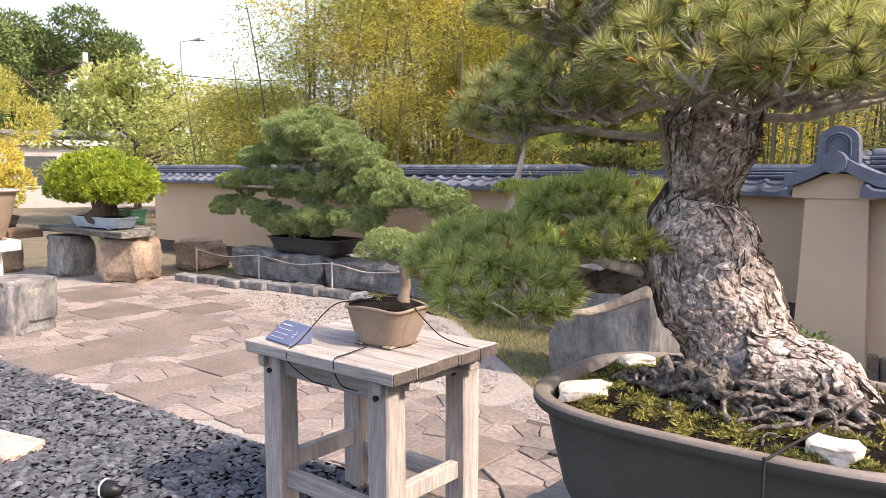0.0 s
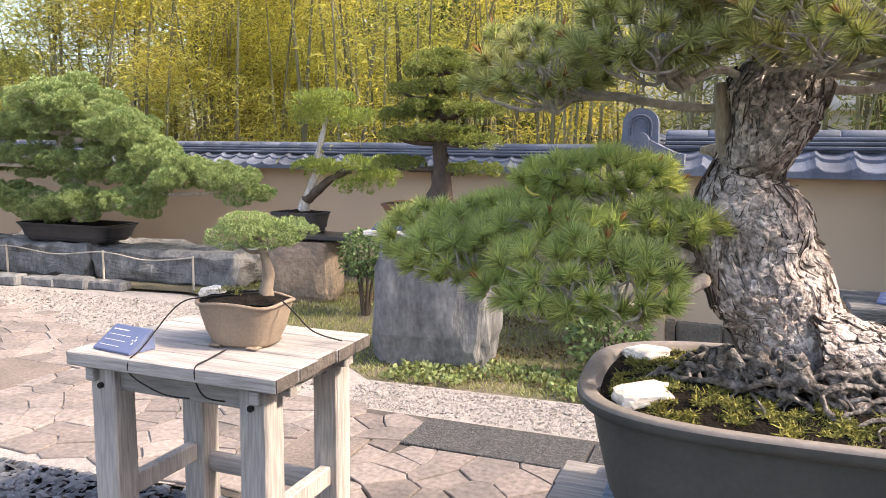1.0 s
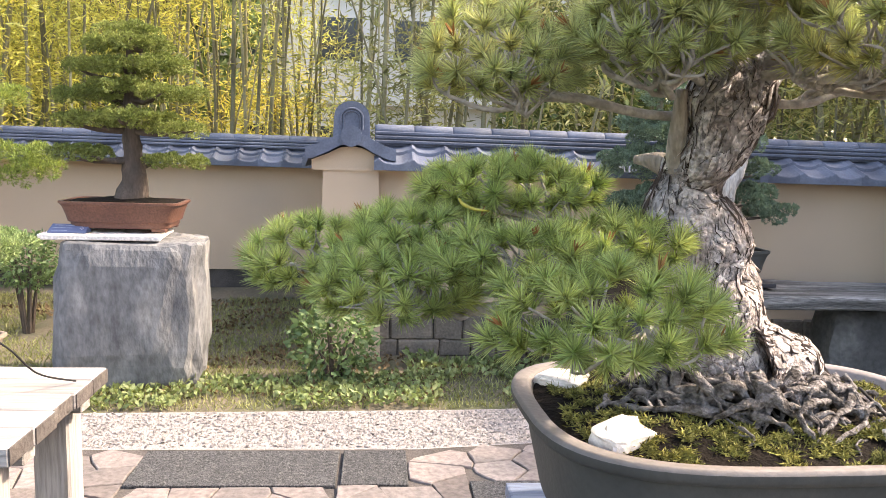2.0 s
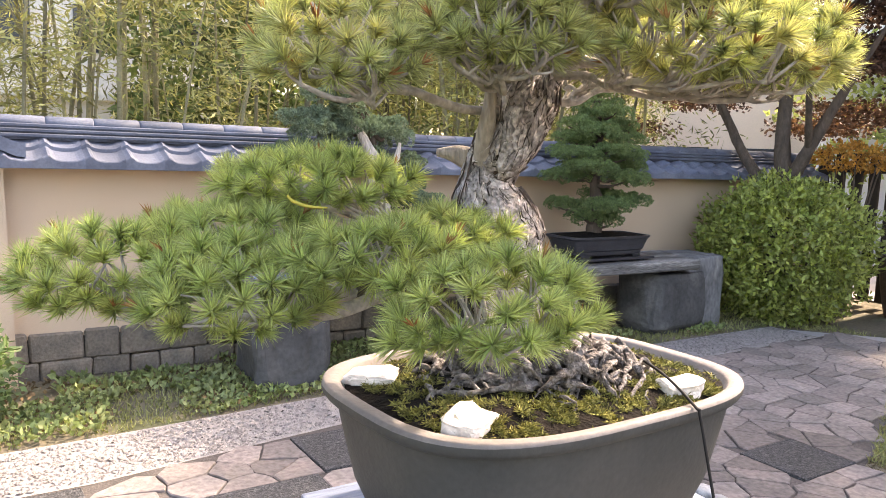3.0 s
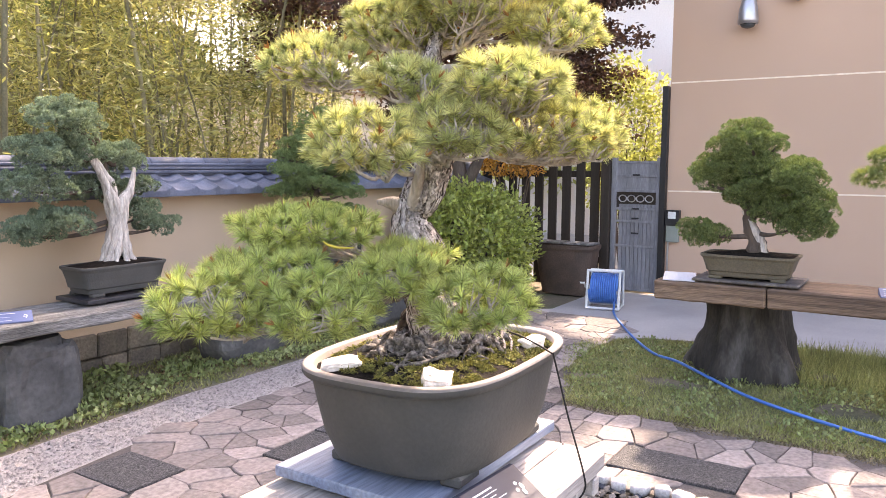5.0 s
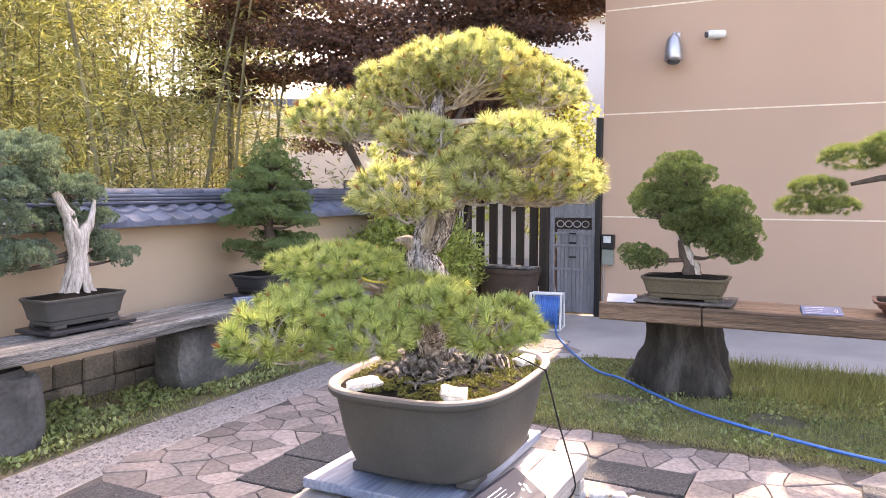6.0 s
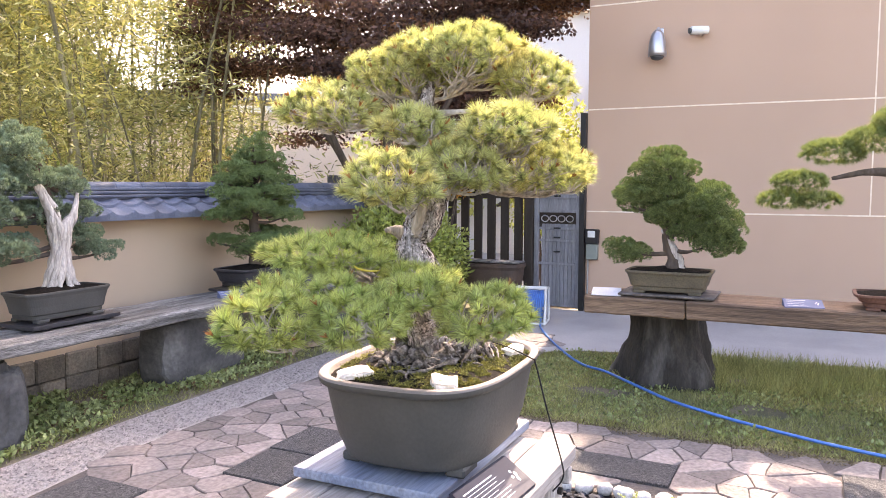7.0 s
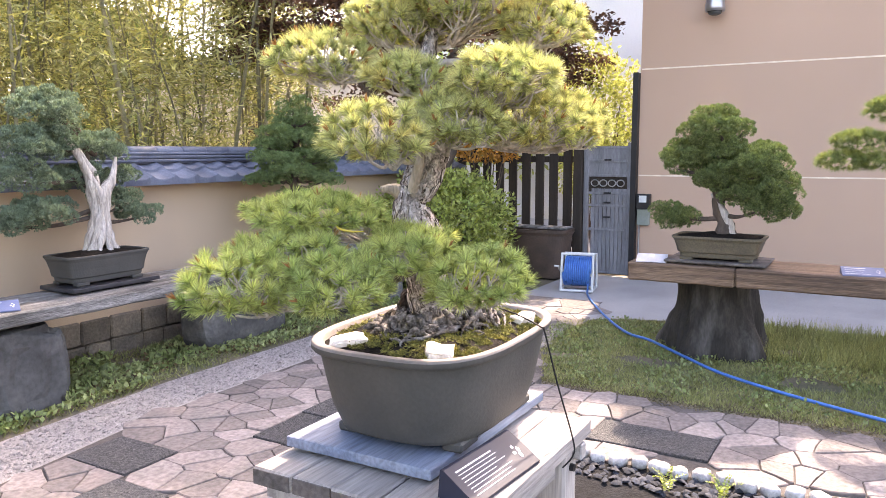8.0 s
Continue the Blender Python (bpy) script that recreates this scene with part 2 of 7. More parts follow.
M_GREYBOX = plain("grey_casing", (0.22, 0.25, 0.22), 0.5)
M_ROPE = plain("black_cord", (0.02, 0.018, 0.017), 0.8)
M_PALEROPE = plain("pale_cord", (0.55, 0.50, 0.42), 0.9)
M_SIGN = mat("navy_sign", (0.018, 0.022, 0.04), (0.026, 0.03, 0.052), 6.0, 0.55, 0.03, 90, grain=0.05)
M_SIGNBLUE = mat("blue_sign", (0.09, 0.12, 0.22), (0.12, 0.15, 0.27), 6.0, 0.6, 0.03, 90, grain=0.05)
M_SIGNWHITE = plain("white_sign", (0.66, 0.66, 0.72), 0.35)
M_INK = plain("white_ink", (0.75, 0.75, 0.78), 0.5)
M_BEIGE = mat("beige_house_wall", (0.74, 0.63, 0.52), (0.66, 0.56, 0.46), 0.5, 0.8, 0.05, 30, grain=0.05)
M_HOUSE = mat("white_house_wall", (0.74, 0.73, 0.71), (0.66, 0.65, 0.64), 0.5, 0.8, 0.05, 30, grain=0.05)
M_GLASSDARK = plain("dark_window", (0.06, 0.07, 0.08), 0.15)
M_POLE = plain("concrete_pole", (0.60, 0.58, 0.55), 0.85)
M_JOINT = plain("joint_sealant", (0.86, 0.74, 0.60), 0.8)


# ---- mesh helpers ----
def part(name, bm, material, parent=None, label="", smooth=False):
    me = bpy.data.meshes.new(name)
    bm.to_mesh(me)
    bm.free()
    if smooth:
        me.polygons.foreach_set("use_smooth", [True] * len(me.polygons))
    me.materials.append(material)
    ob = new(name, me)
    ob.parent = parent
    return tagged(ob, label)


def part_arrays(name, v, f, material, parent=None, label="", smooth=False):
    """A mesh object from numpy arrays of points and of faces that all have the same number of corners."""
    me = bpy.data.meshes.new(name)
    v, f = np.asarray(v, dtype=np.float32), np.asarray(f, dtype=np.int32)
    me.vertices.add(len(v))
    me.vertices.foreach_set("co", v.ravel())
    k = f.shape[1]
    me.loops.add(f.size)
    me.loops.foreach_set("vertex_index", f.ravel())
    me.polygons.add(len(f))
    me.polygons.foreach_set("loop_start", np.arange(0, f.size, k, dtype=np.int32))
    if smooth:
        me.polygons.foreach_set("use_smooth", np.ones(len(f), dtype=bool))
    me.update(calc_edges=True)
    me.materials.append(material)
    ob = new(name, me)
    ob.parent = parent
    return tagged(ob, label)


def thing(name, x, y, z, label, category, rz=0.0, group="", kind=""):
    ob = new(name)
    ob.empty_display_size = 0.1
    ob.matrix_basis = pose(x, y, z, 0, 0, rz)
    return tagged(ob, label, category, group, kind)


def box(bm, x0, y0, z0, x1, y1, z1, bevel=0.0, m=None, seg=1):
    r = bmesh.ops.create_cube(bm, size=1.0)
    t = Matrix.Translation(((x0 + x1) / 2, (y0 + y1) / 2, (z0 + z1) / 2)) @ Matrix.Diagonal((x1 - x0, y1 - y0, z1 - z0, 1))
    bmesh.ops.transform(bm, matrix=(m @ t) if m else t, verts=r["verts"])
    if bevel:
        edges = list({e for v in r["verts"] for e in v.link_edges})
        bmesh.ops.bevel(bm, geom=edges, offset=bevel, segments=seg, affect="EDGES", profile=0.6)
    return bm


def abox(*a, **k):
    return box(bmesh.new(), *a, **k)


def rough_box(x0, y0, z0, x1, y1, z1, cuts=5, amp=0.004, seed=0.0, bevel=0.006):
    """A box with worn, slightly wandering faces."""
    bm = abox(x0, y0, z0, x1, y1, z1, bevel)
    bmesh.ops.subdivide_edges(bm, edges=[e for e in bm.edges if e.calc_length() > 0.08], cuts=cuts, use_grid_fill=True)
    for v in bm.verts:
        v.co += noise.noise_vector(v.co * 6 + Vector((seed, seed * 2, 0))) * amp
    return bm


def tube(bm, pts, radii, seg=8, cap=True, wobble=0.0, seed=0.0):
    """A round limb along pts; radii one or one a point."""
    pts = [Vector(p) for p in pts]
    if not hasattr(radii, "__len__"):
        radii = [radii] * len(pts)
    rings, side = [], None
    for i, p in enumerate(pts):
        d = (pts[min(i + 1, len(pts) - 1)] - pts[max(i - 1, 0)]).normalized()
        if side is None:
            side = d.orthogonal().normalized()
        side = (side - d * side.dot(d)).normalized()
        up = d.cross(side)
        ring = []
        for k in range(seg):
            a = 2 * math.pi * k / seg
            o = side * math.cos(a) + up * math.sin(a)
            r = radii[i]
            if wobble:
                r *= 1 + wobble * noise.noise((p + o * radii[i]) * 14 + Vector((seed, 0, seed)))
            ring.append(bm.verts.new(p + o * r))
        rings.append(ring)
    for a, b in zip(rings, rings[1:]):
        for k in range(seg):
            bm.faces.new((a[k], a[(k + 1) % seg], b[(k + 1) % seg], b[k]))
    if cap:
        bm.faces.new(rings[0][::-1])
        bm.faces.new(rings[-1])
    return bm


def spline(pts, n=6):
    """Points of a smooth curve through pts."""
    pts = [Vector(p) for p in pts]
    out = []
    for i in range(len(pts) - 1):
        a, b, c, d = pts[max(i - 1, 0)], pts[i], pts[i + 1], pts[min(i + 2, len(pts) - 1)]
        for k in range(n):
            t = k / n
            out.append(0.5 * ((2 * b) + (c - a) * t + (2 * a - 5 * b + 4 * c - d) * t * t + (3 * b - a - 3 * c + d) * t ** 3))
    return out + [pts[-1]]


def lerp_list(vals, n=6):
    out = []
    for a, b in zip(vals, vals[1:]):
        out += [a + (b - a) * k / n for k in range(n)]
    return out + [vals[-1]]


def loft(bm, rings, close_bottom=True, close_top=False):
    """Skin over rings of equal count."""
    vs = [[bm.verts.new(p) for p in r] for r in rings]
    n = len(vs[0])
    for a, b in zip(vs, vs[1:]):
        for k in range(n):
            bm.faces.new((a[k], a[(k + 1) % n], b[(k + 1) % n], b[k]))
    if close_bottom:
        bm.faces.new(vs[0][::-1])
    if close_top:
        bm.faces.new(vs[-1])
    return bm


def oval(rx, ry, z, power=2.0, n=56, wave=0.0):
    """A ring between an ellipse (power 2) and a rounded rectangle (4 and more)."""
    out = []
    for k in range(n):
        a = 2 * math.pi * k / n
        c, s = math.cos(a), math.sin(a)
        out.append((rx * math.copysign(abs(c) ** (2 / power), c), ry * math.copysign(abs(s) ** (2 / power), s),
                    z + wave * math.cos(4 * a)))
    return out


def stone(rx, ry, rz, seed, detail=3, amp=0.22, flat_top=None, boxy=0.62):
    """A quarried or field stone standing on z = 0, its half sizes rx, ry and full height rz."""
    bm = bmesh.new()
    bmesh.ops.create_icosphere(bm, subdivisions=detail, radius=1.0)
    off = Vector((seed * 7.3, seed * 3.1, seed * 1.7))
    for v in bm.verts:
        p = v.co.copy()
        q = Vector([math.copysign(abs(c) ** boxy, c) for c in p])
        k = 1 + amp * noise.noise(p * 1.1 + off) + amp * 0.45 * noise.noise(p * 3.1 + off) + amp * 0.16 * noise.noise(p * 8 + off)
        q *= k
        if flat_top is not None:
            q.z = min(q.z, flat_top + 0.03 * noise.noise(p * 4 + off))
        v.co = Vector((q.x * rx, q.y * ry, (q.z + 0.85) * rz / 1.85))
    for v in bm.verts:
        v.co.z = max(v.co.z, -0.04)
    return bm


rng = np.random.default_rng(7)


def unit(v):
    return v / np.maximum(np.linalg.norm(v, axis=1, keepdims=True), 1e-9)


def blades(p, d, length, width, tri=True, droop=0.0):
    """Arrays of thin leaves: three corners each (needles) or four (leaves with a belly)."""
    n = len(p)
    side = unit(np.cross(d, rng.normal(size=(n, 3)))) * (np.asarray(width).reshape(-1, 1) / 2)
    tip = p + d * np.asarray(length).reshape(-1, 1)
    if droop:
        tip[:, 2] -= droop * np.asarray(length)
    if tri:
        v = np.stack([p - side, p + side, tip], 1).reshape(-1, 3)
        return v, np.arange(3 * n).reshape(n, 3)
    mid = p + d * np.asarray(length).reshape(-1, 1) * 0.45
    v = np.stack([p, mid + side, tip, mid - side], 1).reshape(-1, 3)
    return v, np.arange(4 * n).reshape(n, 4)


def dome(n, c, r, low=0.45, fill=0.25):
    """Points near the skin of a pad that is domed above and flat below, with the way outward."""
    d = unit(rng.normal(size=(n, 3)))
    d[:, 2] = np.where((d[:, 2] < 0) & (rng.random(n) < 0.6), -d[:, 2], d[:, 2])
    s = 1 - fill * rng.random(n) ** 2
    q = d * s[:, None]
    q[:, 2] = np.where(q[:, 2] < 0, q[:, 2] * low, q[:, 2])
    return np.asarray(c) + q * np.asarray(r), unit(d / np.asarray(r))


def spaced(q, gap):
    """Indices of points that keep a distance from one another."""
    cell, keep = collections.defaultdict(list), []
    for i, p in enumerate(q):
        key = tuple(np.floor(p / gap).astype(int))
        near = (j for dx in (-1, 0, 1) for dy in (-1, 0, 1) for dz in (-1, 0, 1) for j in cell.get((key[0] + dx, key[1] + dy, key[2] + dz), ()))
        if all(np.sum((q[j] - p) ** 2) > gap * gap for j in near):
            cell[key].append(i)
            keep.append(i)
    return keep


def clump_pad(c, r, clumps, per, clump_r, leaf_len, leaf_w, low=0.45, lift=0.35):
    """A clipped pad built of small rounded clumps of short leaves."""
    q, d = dome(clumps * 3, c, r, low)
    keep = spaced(q, clump_r * 1.5)
    q, d = q[keep], d[keep]
    per = int(per * max(1.0, min(4.0, clumps / len(q))))
    clumps = len(q)
    cr = clump_r * (0.7 + 0.6 * rng.random(clumps))
    o = unit(rng.normal(size=(clumps * per, 3)))
    dd = np.repeat(unit(d + np.array([0, 0, 0.5])), per, 0)
    o = unit(o + dd * 0.8)
    base = np.repeat(q, per, 0) + o * np.repeat(cr, per)[:, None] * (0.75 + 0.25 * rng.random((clumps * per, 1)))
    way = unit(o + dd * 0.3 + np.array([0, 0, lift]) + rng.normal(size=o.shape) * 0.4)
    k = clumps * per
    return blades(base, way, leaf_len * (0.6 + 0.8 * rng.random(k)), leaf_w * (0.7 + 0.6 * rng.random(k)), tri=False)


def join_arrays(chunks):
    vs, fs, n = [], [], 0
    for v, f in chunks:
        vs.append(v)
        fs.append(f + n)
        n += len(v)
    return np.concatenate(vs), np.concatenate(fs)


# ---- ground ----
def sheet(name, pts, z, material, label, category="ground", amp=0.0):
    bm = bmesh.new()
    f = bm.faces.new([bm.verts.new((x, y, z)) for x, y in pts])
    if f.normal.z < 0:
        f.normal_flip()
    ob = part(name, bm, material)
    return tagged(ob, label, category, kind="structure")


def inside(x, y, poly):
    hit = False
    for (ax, ay), (bx, by) in zip(poly, poly[1:] + poly[:1]):
        if (ay > y) != (by > y) and x < (bx - ax) * (y - ay) / (by - ay) + ax:
            hit = not hit
    return hit


sheet("ground", [(-400, -400), (400, -400), (400, 400), (-400, 400)], -0.05, M_EARTH, "bare brown earth with thin moss", "ground")
WEST_O, WEST_TURN = Vector((-0.35, 0.05)), math.radians(2.2)


def west(x, y):
    """The west garden's survey grid laid into the garden's own, with its scale there."""
    v = Vector((x, y)) - WEST_O
    k = 72.0 / (71.0 + v.length)
    c, q = math.cos(WEST_TURN), math.sin(WEST_TURN)
    px, py = WEST_O.x + k * (c * v.x - q * v.y) + 0.1, WEST_O.y + k * (q * v.x + c * v.y)
    e = math.radians(1.8) * min(max((math.degrees(math.atan2(py, px)) - 128) / 17, 0.0), 1.0)
    return px * math.cos(e) - py * math.sin(e) - 0.1, px * math.sin(e) + py * math.cos(e), 1.037 * k


def west_xy(pts):
    return [west(x, y)[:2] for x, y in pts]


PALE_AREA = [(5.6, 4.35), (5.6, 4.85), (1.5, 4.88), (-0.6, 4.72), (-2.9, 4.62)] + west_xy([(-5.2, 7.15), (-6.6, 7.72), (-15, 7.8), (-15, 3.0)]) + [(-3.0, 2.75), (-3.0, 4.08), (-0.8, 4.1), (1.0, 4.35)]
sheet("gravel_path", PALE_AREA, -0.012, M_PALE, "strip of pale fine gravel beside the paving", "gravel")
sheet("path_bed", [(4.5, 2.98), (5.34, 2.9), (5.82, 3.1), (5.8, 4.35), (1.0, 4.35), (-0.8, 4.1), (-3.0, 4.08), (-3.0, 2.75), (1.72, 2.75), (1.72, -5), (2.88, -5), (2.86, 2.40)], -0.014, M_MORTAR,
      "grey mortar bed between flagstones", "paving")
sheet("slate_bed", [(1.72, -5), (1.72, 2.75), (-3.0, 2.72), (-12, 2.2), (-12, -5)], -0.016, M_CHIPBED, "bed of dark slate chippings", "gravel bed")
GRASS_R = [(2.88, -5), (2.86, 2.40), (4.5, 3.1), (4.95, 3.0), (5.3, 2.55), (5.65, 1.3), (5.75, -0.3), (5.75, -5)]
sheet("lawn_soil", GRASS_R, -0.02, M_EARTH, "brown soil under a small lawn", "lawn")
GRASS_L = [(-2.9, 4.62), (-0.6, 4.72), (1.5, 4.88), (5.6, 4.85), (6.3, 4.0), (7.2, 4.0), (7.6, 6.0), (-1.08, 6.0), (-1.5, 6.0)] + west_xy([(-1.35, 9.9), (-12, 9.9), (-12, 8.3), (-6.6, 7.9), (-5.2, 7.15)])
sheet("planting_bed", GRASS_L, -0.02, M_EARTH, "shaded soil along the garden wall", "planting bed")
sheet("street", [(8.3, 3.4), (30, 3.4), (30, 16), (8.3, 16)], -0.03, M_CONC, "pale concrete street beyond the fence", "street")
sheet("concrete_walk", [(5.76, -6), (7.95, -6), (7.95, 4.0), (6.25, 4.0), (5.6, 4.7), (5.6, 4.35), (5.8, 4.35), (5.8, 3.12), (4.95, 3.02), (5.31, 2.55), (5.66, 1.3), (5.76, -0.3)],
      -0.008, M_CONC, "smooth grey concrete walkway before the building", "walkway")


# ---- garden walls with tile coping ----
def coping_tile():
    """One eave tile, 0.25 wide, in two courses sloping down towards -y, with a pendant front."""
    bm = bmesh.new()
    prof = []
    for k in range(17):
        t = k / 16
        prof.append((-0.125 + 0.25 * t, 0.024 * math.exp(-((t - 0.14) / 0.09) ** 2) - 0.013 * math.sin(math.pi * max(0.0, t - 0.22) / 0.78) + 0.012 * max(0.0, t - 0.85) / 0.15))
    rows = [[bm.verts.new((x, y, w * k + z)) for x, w in prof] for y, z, k in ((0.0, 0.0, 1), (-0.165, -0.062, 1), (-0.167, -0.086, 1), (-0.34, -0.142, 1), (-0.345, -0.150, 1), (-0.347, -0.205, 0), (-0.325, -0.207, 0), (-0.30, -0.15, 1), (0.0, -0.03, 1))]
    for a, b in zip(rows, rows[1:]):
        for k in range(16):
            bm.faces.new((a[k], b[k], b[k + 1], a[k + 1]))
    for r in (0, 16):
        bm.faces.new([q[r] for q in rows])
    bmesh.ops.recalc_face_normals(bm, faces=bm.faces)
    me = bpy.data.meshes.new("roof_tile")
    bm.to_mesh(me)
    bm.free()
    me.materials.append(M_TILE)
    return me


TILE_MESH = coping_tile()


def ridge_cap_mesh(length):
    bm = bmesh.new()
    ring = []
    for x in (0.0, 0.02, length - 0.008, length):
        r = 0.062 if x in (0.0, length) else 0.07
        ring.append([(x, r * math.cos(a), r * 0.75 * math.sin(a)) for a in [math.pi * k / 8 for k in range(9)] + [math.pi * 1.25, math.pi * 1.75]])
    loft(bm, ring, True, True)
    bmesh.ops.recalc_face_normals(bm, faces=bm.faces)
    me = bpy.data.meshes.new("ridge_cap")
    bm.to_mesh(me)
    bm.free()
    me.polygons.foreach_set("use_smooth", [True] * len(me.polygons))
    me.materials.append(M_TILE)
    return me


CAP_MESH = ridge_cap_mesh(0.30)


def shared(name, me, parent, m):
    ob = new(name, me)
    ob.parent = parent
    ob.matrix_basis = m
    return ob


def garden_wall(name, x, y, rz, length, label, both=True, stones=True, drop=0.03):
    """A plastered wall along local x with a tiled coping; its face is at local y = -0.15."""
    w = thing(name, x, y, -drop, label, "wall", rz, kind="structure")
    part("plaster", abox(0, -0.15, 0.30, length, 0.15, 1.53), M_PLASTER, w)
    part("base", abox(0, -0.13, -0.05, length, 0.13, 0.31), M_MORTAR, w)
    part("eave_board", abox(-0.01, -0.19, 1.455, length, 0.19, 1.475, 0.003), M_PLASTER, w)
    part("coping_core", abox(0, -0.16, 1.53, length, 0.16, 1.60), M_TILE, w)
    n = int(length / 0.25)
    for k in range(n):
        shared("tile", TILE_MESH, w, pose(0.125 + 0.25 * k, -0.03, 1.665) @ Matrix.Diagonal((1, 1, 1, 1)))
        if both:
            shared("tile", TILE_MESH, w, pose(0.125 + 0.25 * k, 0.03, 1.665, 0, 0, 180))
    for k, (half, z) in enumerate(((0.125, 1.655), (0.115, 1.688), (0.105, 1.721))):
        part("ridge_course", abox(0, -half, z, length, half, z + 0.026, 0.006), M_TILE, w)
    part("ridge_core", abox(0, -0.09, 1.64, length, 0.09, 1.745), M_TILE, w)
    m = int(length / 0.30)
    for k in range(m):
        shared("ridge_cap", CAP_MESH, w, pose(0.30 * k, 0, 1.748) @ Matrix.Diagonal((length / m / 0.30, 1, 1, 1)))
    if stones:
        r = random.Random(int(abs(x) * 10))
        for row, (z0, z1) in enumerate(((0.0, 0.135), (0.141, 0.345))):
            px = -r.random() * 0.1
            while px < length:
                wd = r.uniform(0.2, 0.36)
                a, b = max(px, 0.0), min(px + wd, length)
                if b - a > 0.06:
                    bm = abox(a + 0.004, -0.15 - r.uniform(0.02, 0.04), z0 + r.uniform(-0.006, 0.006), b - 0.004, -0.10, z1 + r.uniform(-0.006, 0.006), 0.014)
                    for v in bm.verts:
                        v.co += noise.noise_vector(v.co * 9) * 0.012
                    part("base_stone", bm, M_FIELD, w)
                px += wd
    return w


garden_wall("wall_north", -1.08, 6.15, 0, 9.05, "ochre plastered garden wall with blue-grey tile coping and stone footing")
garden_wall("wall_far", -14.35, 8.42, 2.2, 13.15, "long ochre plastered garden wall with blue-grey tile coping", stones=False, drop=0.13)
garden_wall("wall_link", -1.25, 6.05, 90, 2.8, "short plastered wall linking the two garden walls", stones=False)


def gable_end():
    """The end of the linking wall: a plastered pier with a curved gable and ridge-end tile."""
    g = thing("wall_pier", -1.25, 6.0, -0.04, "plastered wall pier with tiled gable and arched ridge-end tile", "wall pier", kind="structure")
    bm = bmesh.new()
    loft(bm, [[(-w, -0.1 - d, z), (w, -0.1 - d, z), (w, 0.1, z), (-w, 0.1, z)] for w, d, z in ((0.25, 0.03, -0.05), (0.235, 0.015, 0.5), (0.215, 0.0, 1.1), (0.205, 0.0, 1.46))], True, True)
    part("pier", bm, M_PLASTER, g)
    bm = bmesh.new()
    prof = [(-0.29, 1.455), (0.29, 1.455), (0.29, 1.53), (0.18, 1.575), (0.08, 1.625), (0, 1.635), (-0.08, 1.625), (-0.18, 1.575), (-0.29, 1.53)]
    loft(bm, [[(x, -0.115, z) for x, z in prof], [(x, 0.1, z) for x, z in prof]], True, True)
    bmesh.ops.recalc_face_normals(bm, faces=bm.faces)
    part("gable", bm, M_PLASTER, g)
    bm = bmesh.new()
    up = [(-0.33, 1.555), (-0.27, 1.565), (-0.17, 1.61), (-0.08, 1.66), (0, 1.675), (0.08, 1.66), (0.17, 1.61), (0.27, 1.565), (0.33, 1.555)]
    ring = [(x, z + 0.07) for x, z in up] + [(x, z - 0.02) for x, z in up[::-1]]
    loft(bm, [[(x, -0.20, z) for x, z in ring], [(x, 0.2, z) for x, z in ring]], True, True)
    bmesh.ops.recalc_face_normals(bm, faces=bm.faces)
    part("gable_tile", bm, M_TILE, g)
    bm = tube(bmesh.new(), [(0, -0.23, 1.71), (0, 0.25, 1.71)], 0.078, 20)
    part("round_end_tile", bm, M_TILE, g, smooth=False)
    bm = bmesh.new()
    arch = [(-0.135, 1.70)] + [(-0.13 * math.cos(a), 1.85 + 0.115 * math.sin(a)) for a in [math.pi * k / 12 for k in range(13)]] + [(0.135, 1.70)]
    loft(bm, [[(x, -0.13, z) for x, z in arch], [(x, -0.02, z) for x, z in arch]], True, True)
    bmesh.ops.recalc_face_normals(bm, faces=bm.faces)
    plate = part("ridge_end_tile", bm, M_TILE, g)
    for s, d in ((0.62, 0.012), (0.46, 0.012)):
        pts = [(-0.13 * s, -0.135, 1.76)] + [(-0.13 * s * math.cos(a), -0.135, 1.84 + 0.115 * s * math.sin(a)) for a in [math.pi * k / 12 for k in range(13)]] + [(0.13 * s, -0.135, 1.76)]
        part("arch_bead", tube(bmesh.new(), pts, 0.008, 6), M_TILE, plate)


gable_end()


# ---- building, gate and fence at the east end ----
def building():
    b = thing("building", 7.9, 3.14, 0, "rendered pinkish-beige building with horizontal panel joints", "building", kind="structure")
    part("wall", abox(0, -12, -0.05, 0.3, 0, 4.75), M_RENDER, b)
    part("wall_return", abox(0.3, -0.3, -0.05, 6, 0, 4.75), M_RENDER, b)
    part("wall_back", abox(5.7, -12, -0.05, 6, -0.3, 4.75), M_RENDER, b)
    part("roof", abox(-0.05, -12.05, 4.75, 6.05, 0.05, 4.95, 0.02), M_CONC, b)
    for z in (1.375, 2.765, 4.15):
        part("panel_joint", abox(-0.004, -11.9, z, 0.05, -0.01, z + 0.018), M_JOINT, b)
    for y, z0, z1 in ((-3.45, 1.387, 2.765), (-3.45, 2.777, 4.15)):
        part("panel_joint", abox(-0.003, y, z0, 0.05, y + 0.016, z1), M_JOINT, b)
    part("corner_post", abox(-0.10, 0.0, 0, 0.06, 0.075, 2.73, 0.004), M_IRON, b, "dark corner post")
    part("skirting", abox(-0.012, -11.9, 0, 0.05, -0.01, 0.10, 0.003), M_CONC, b)


building()


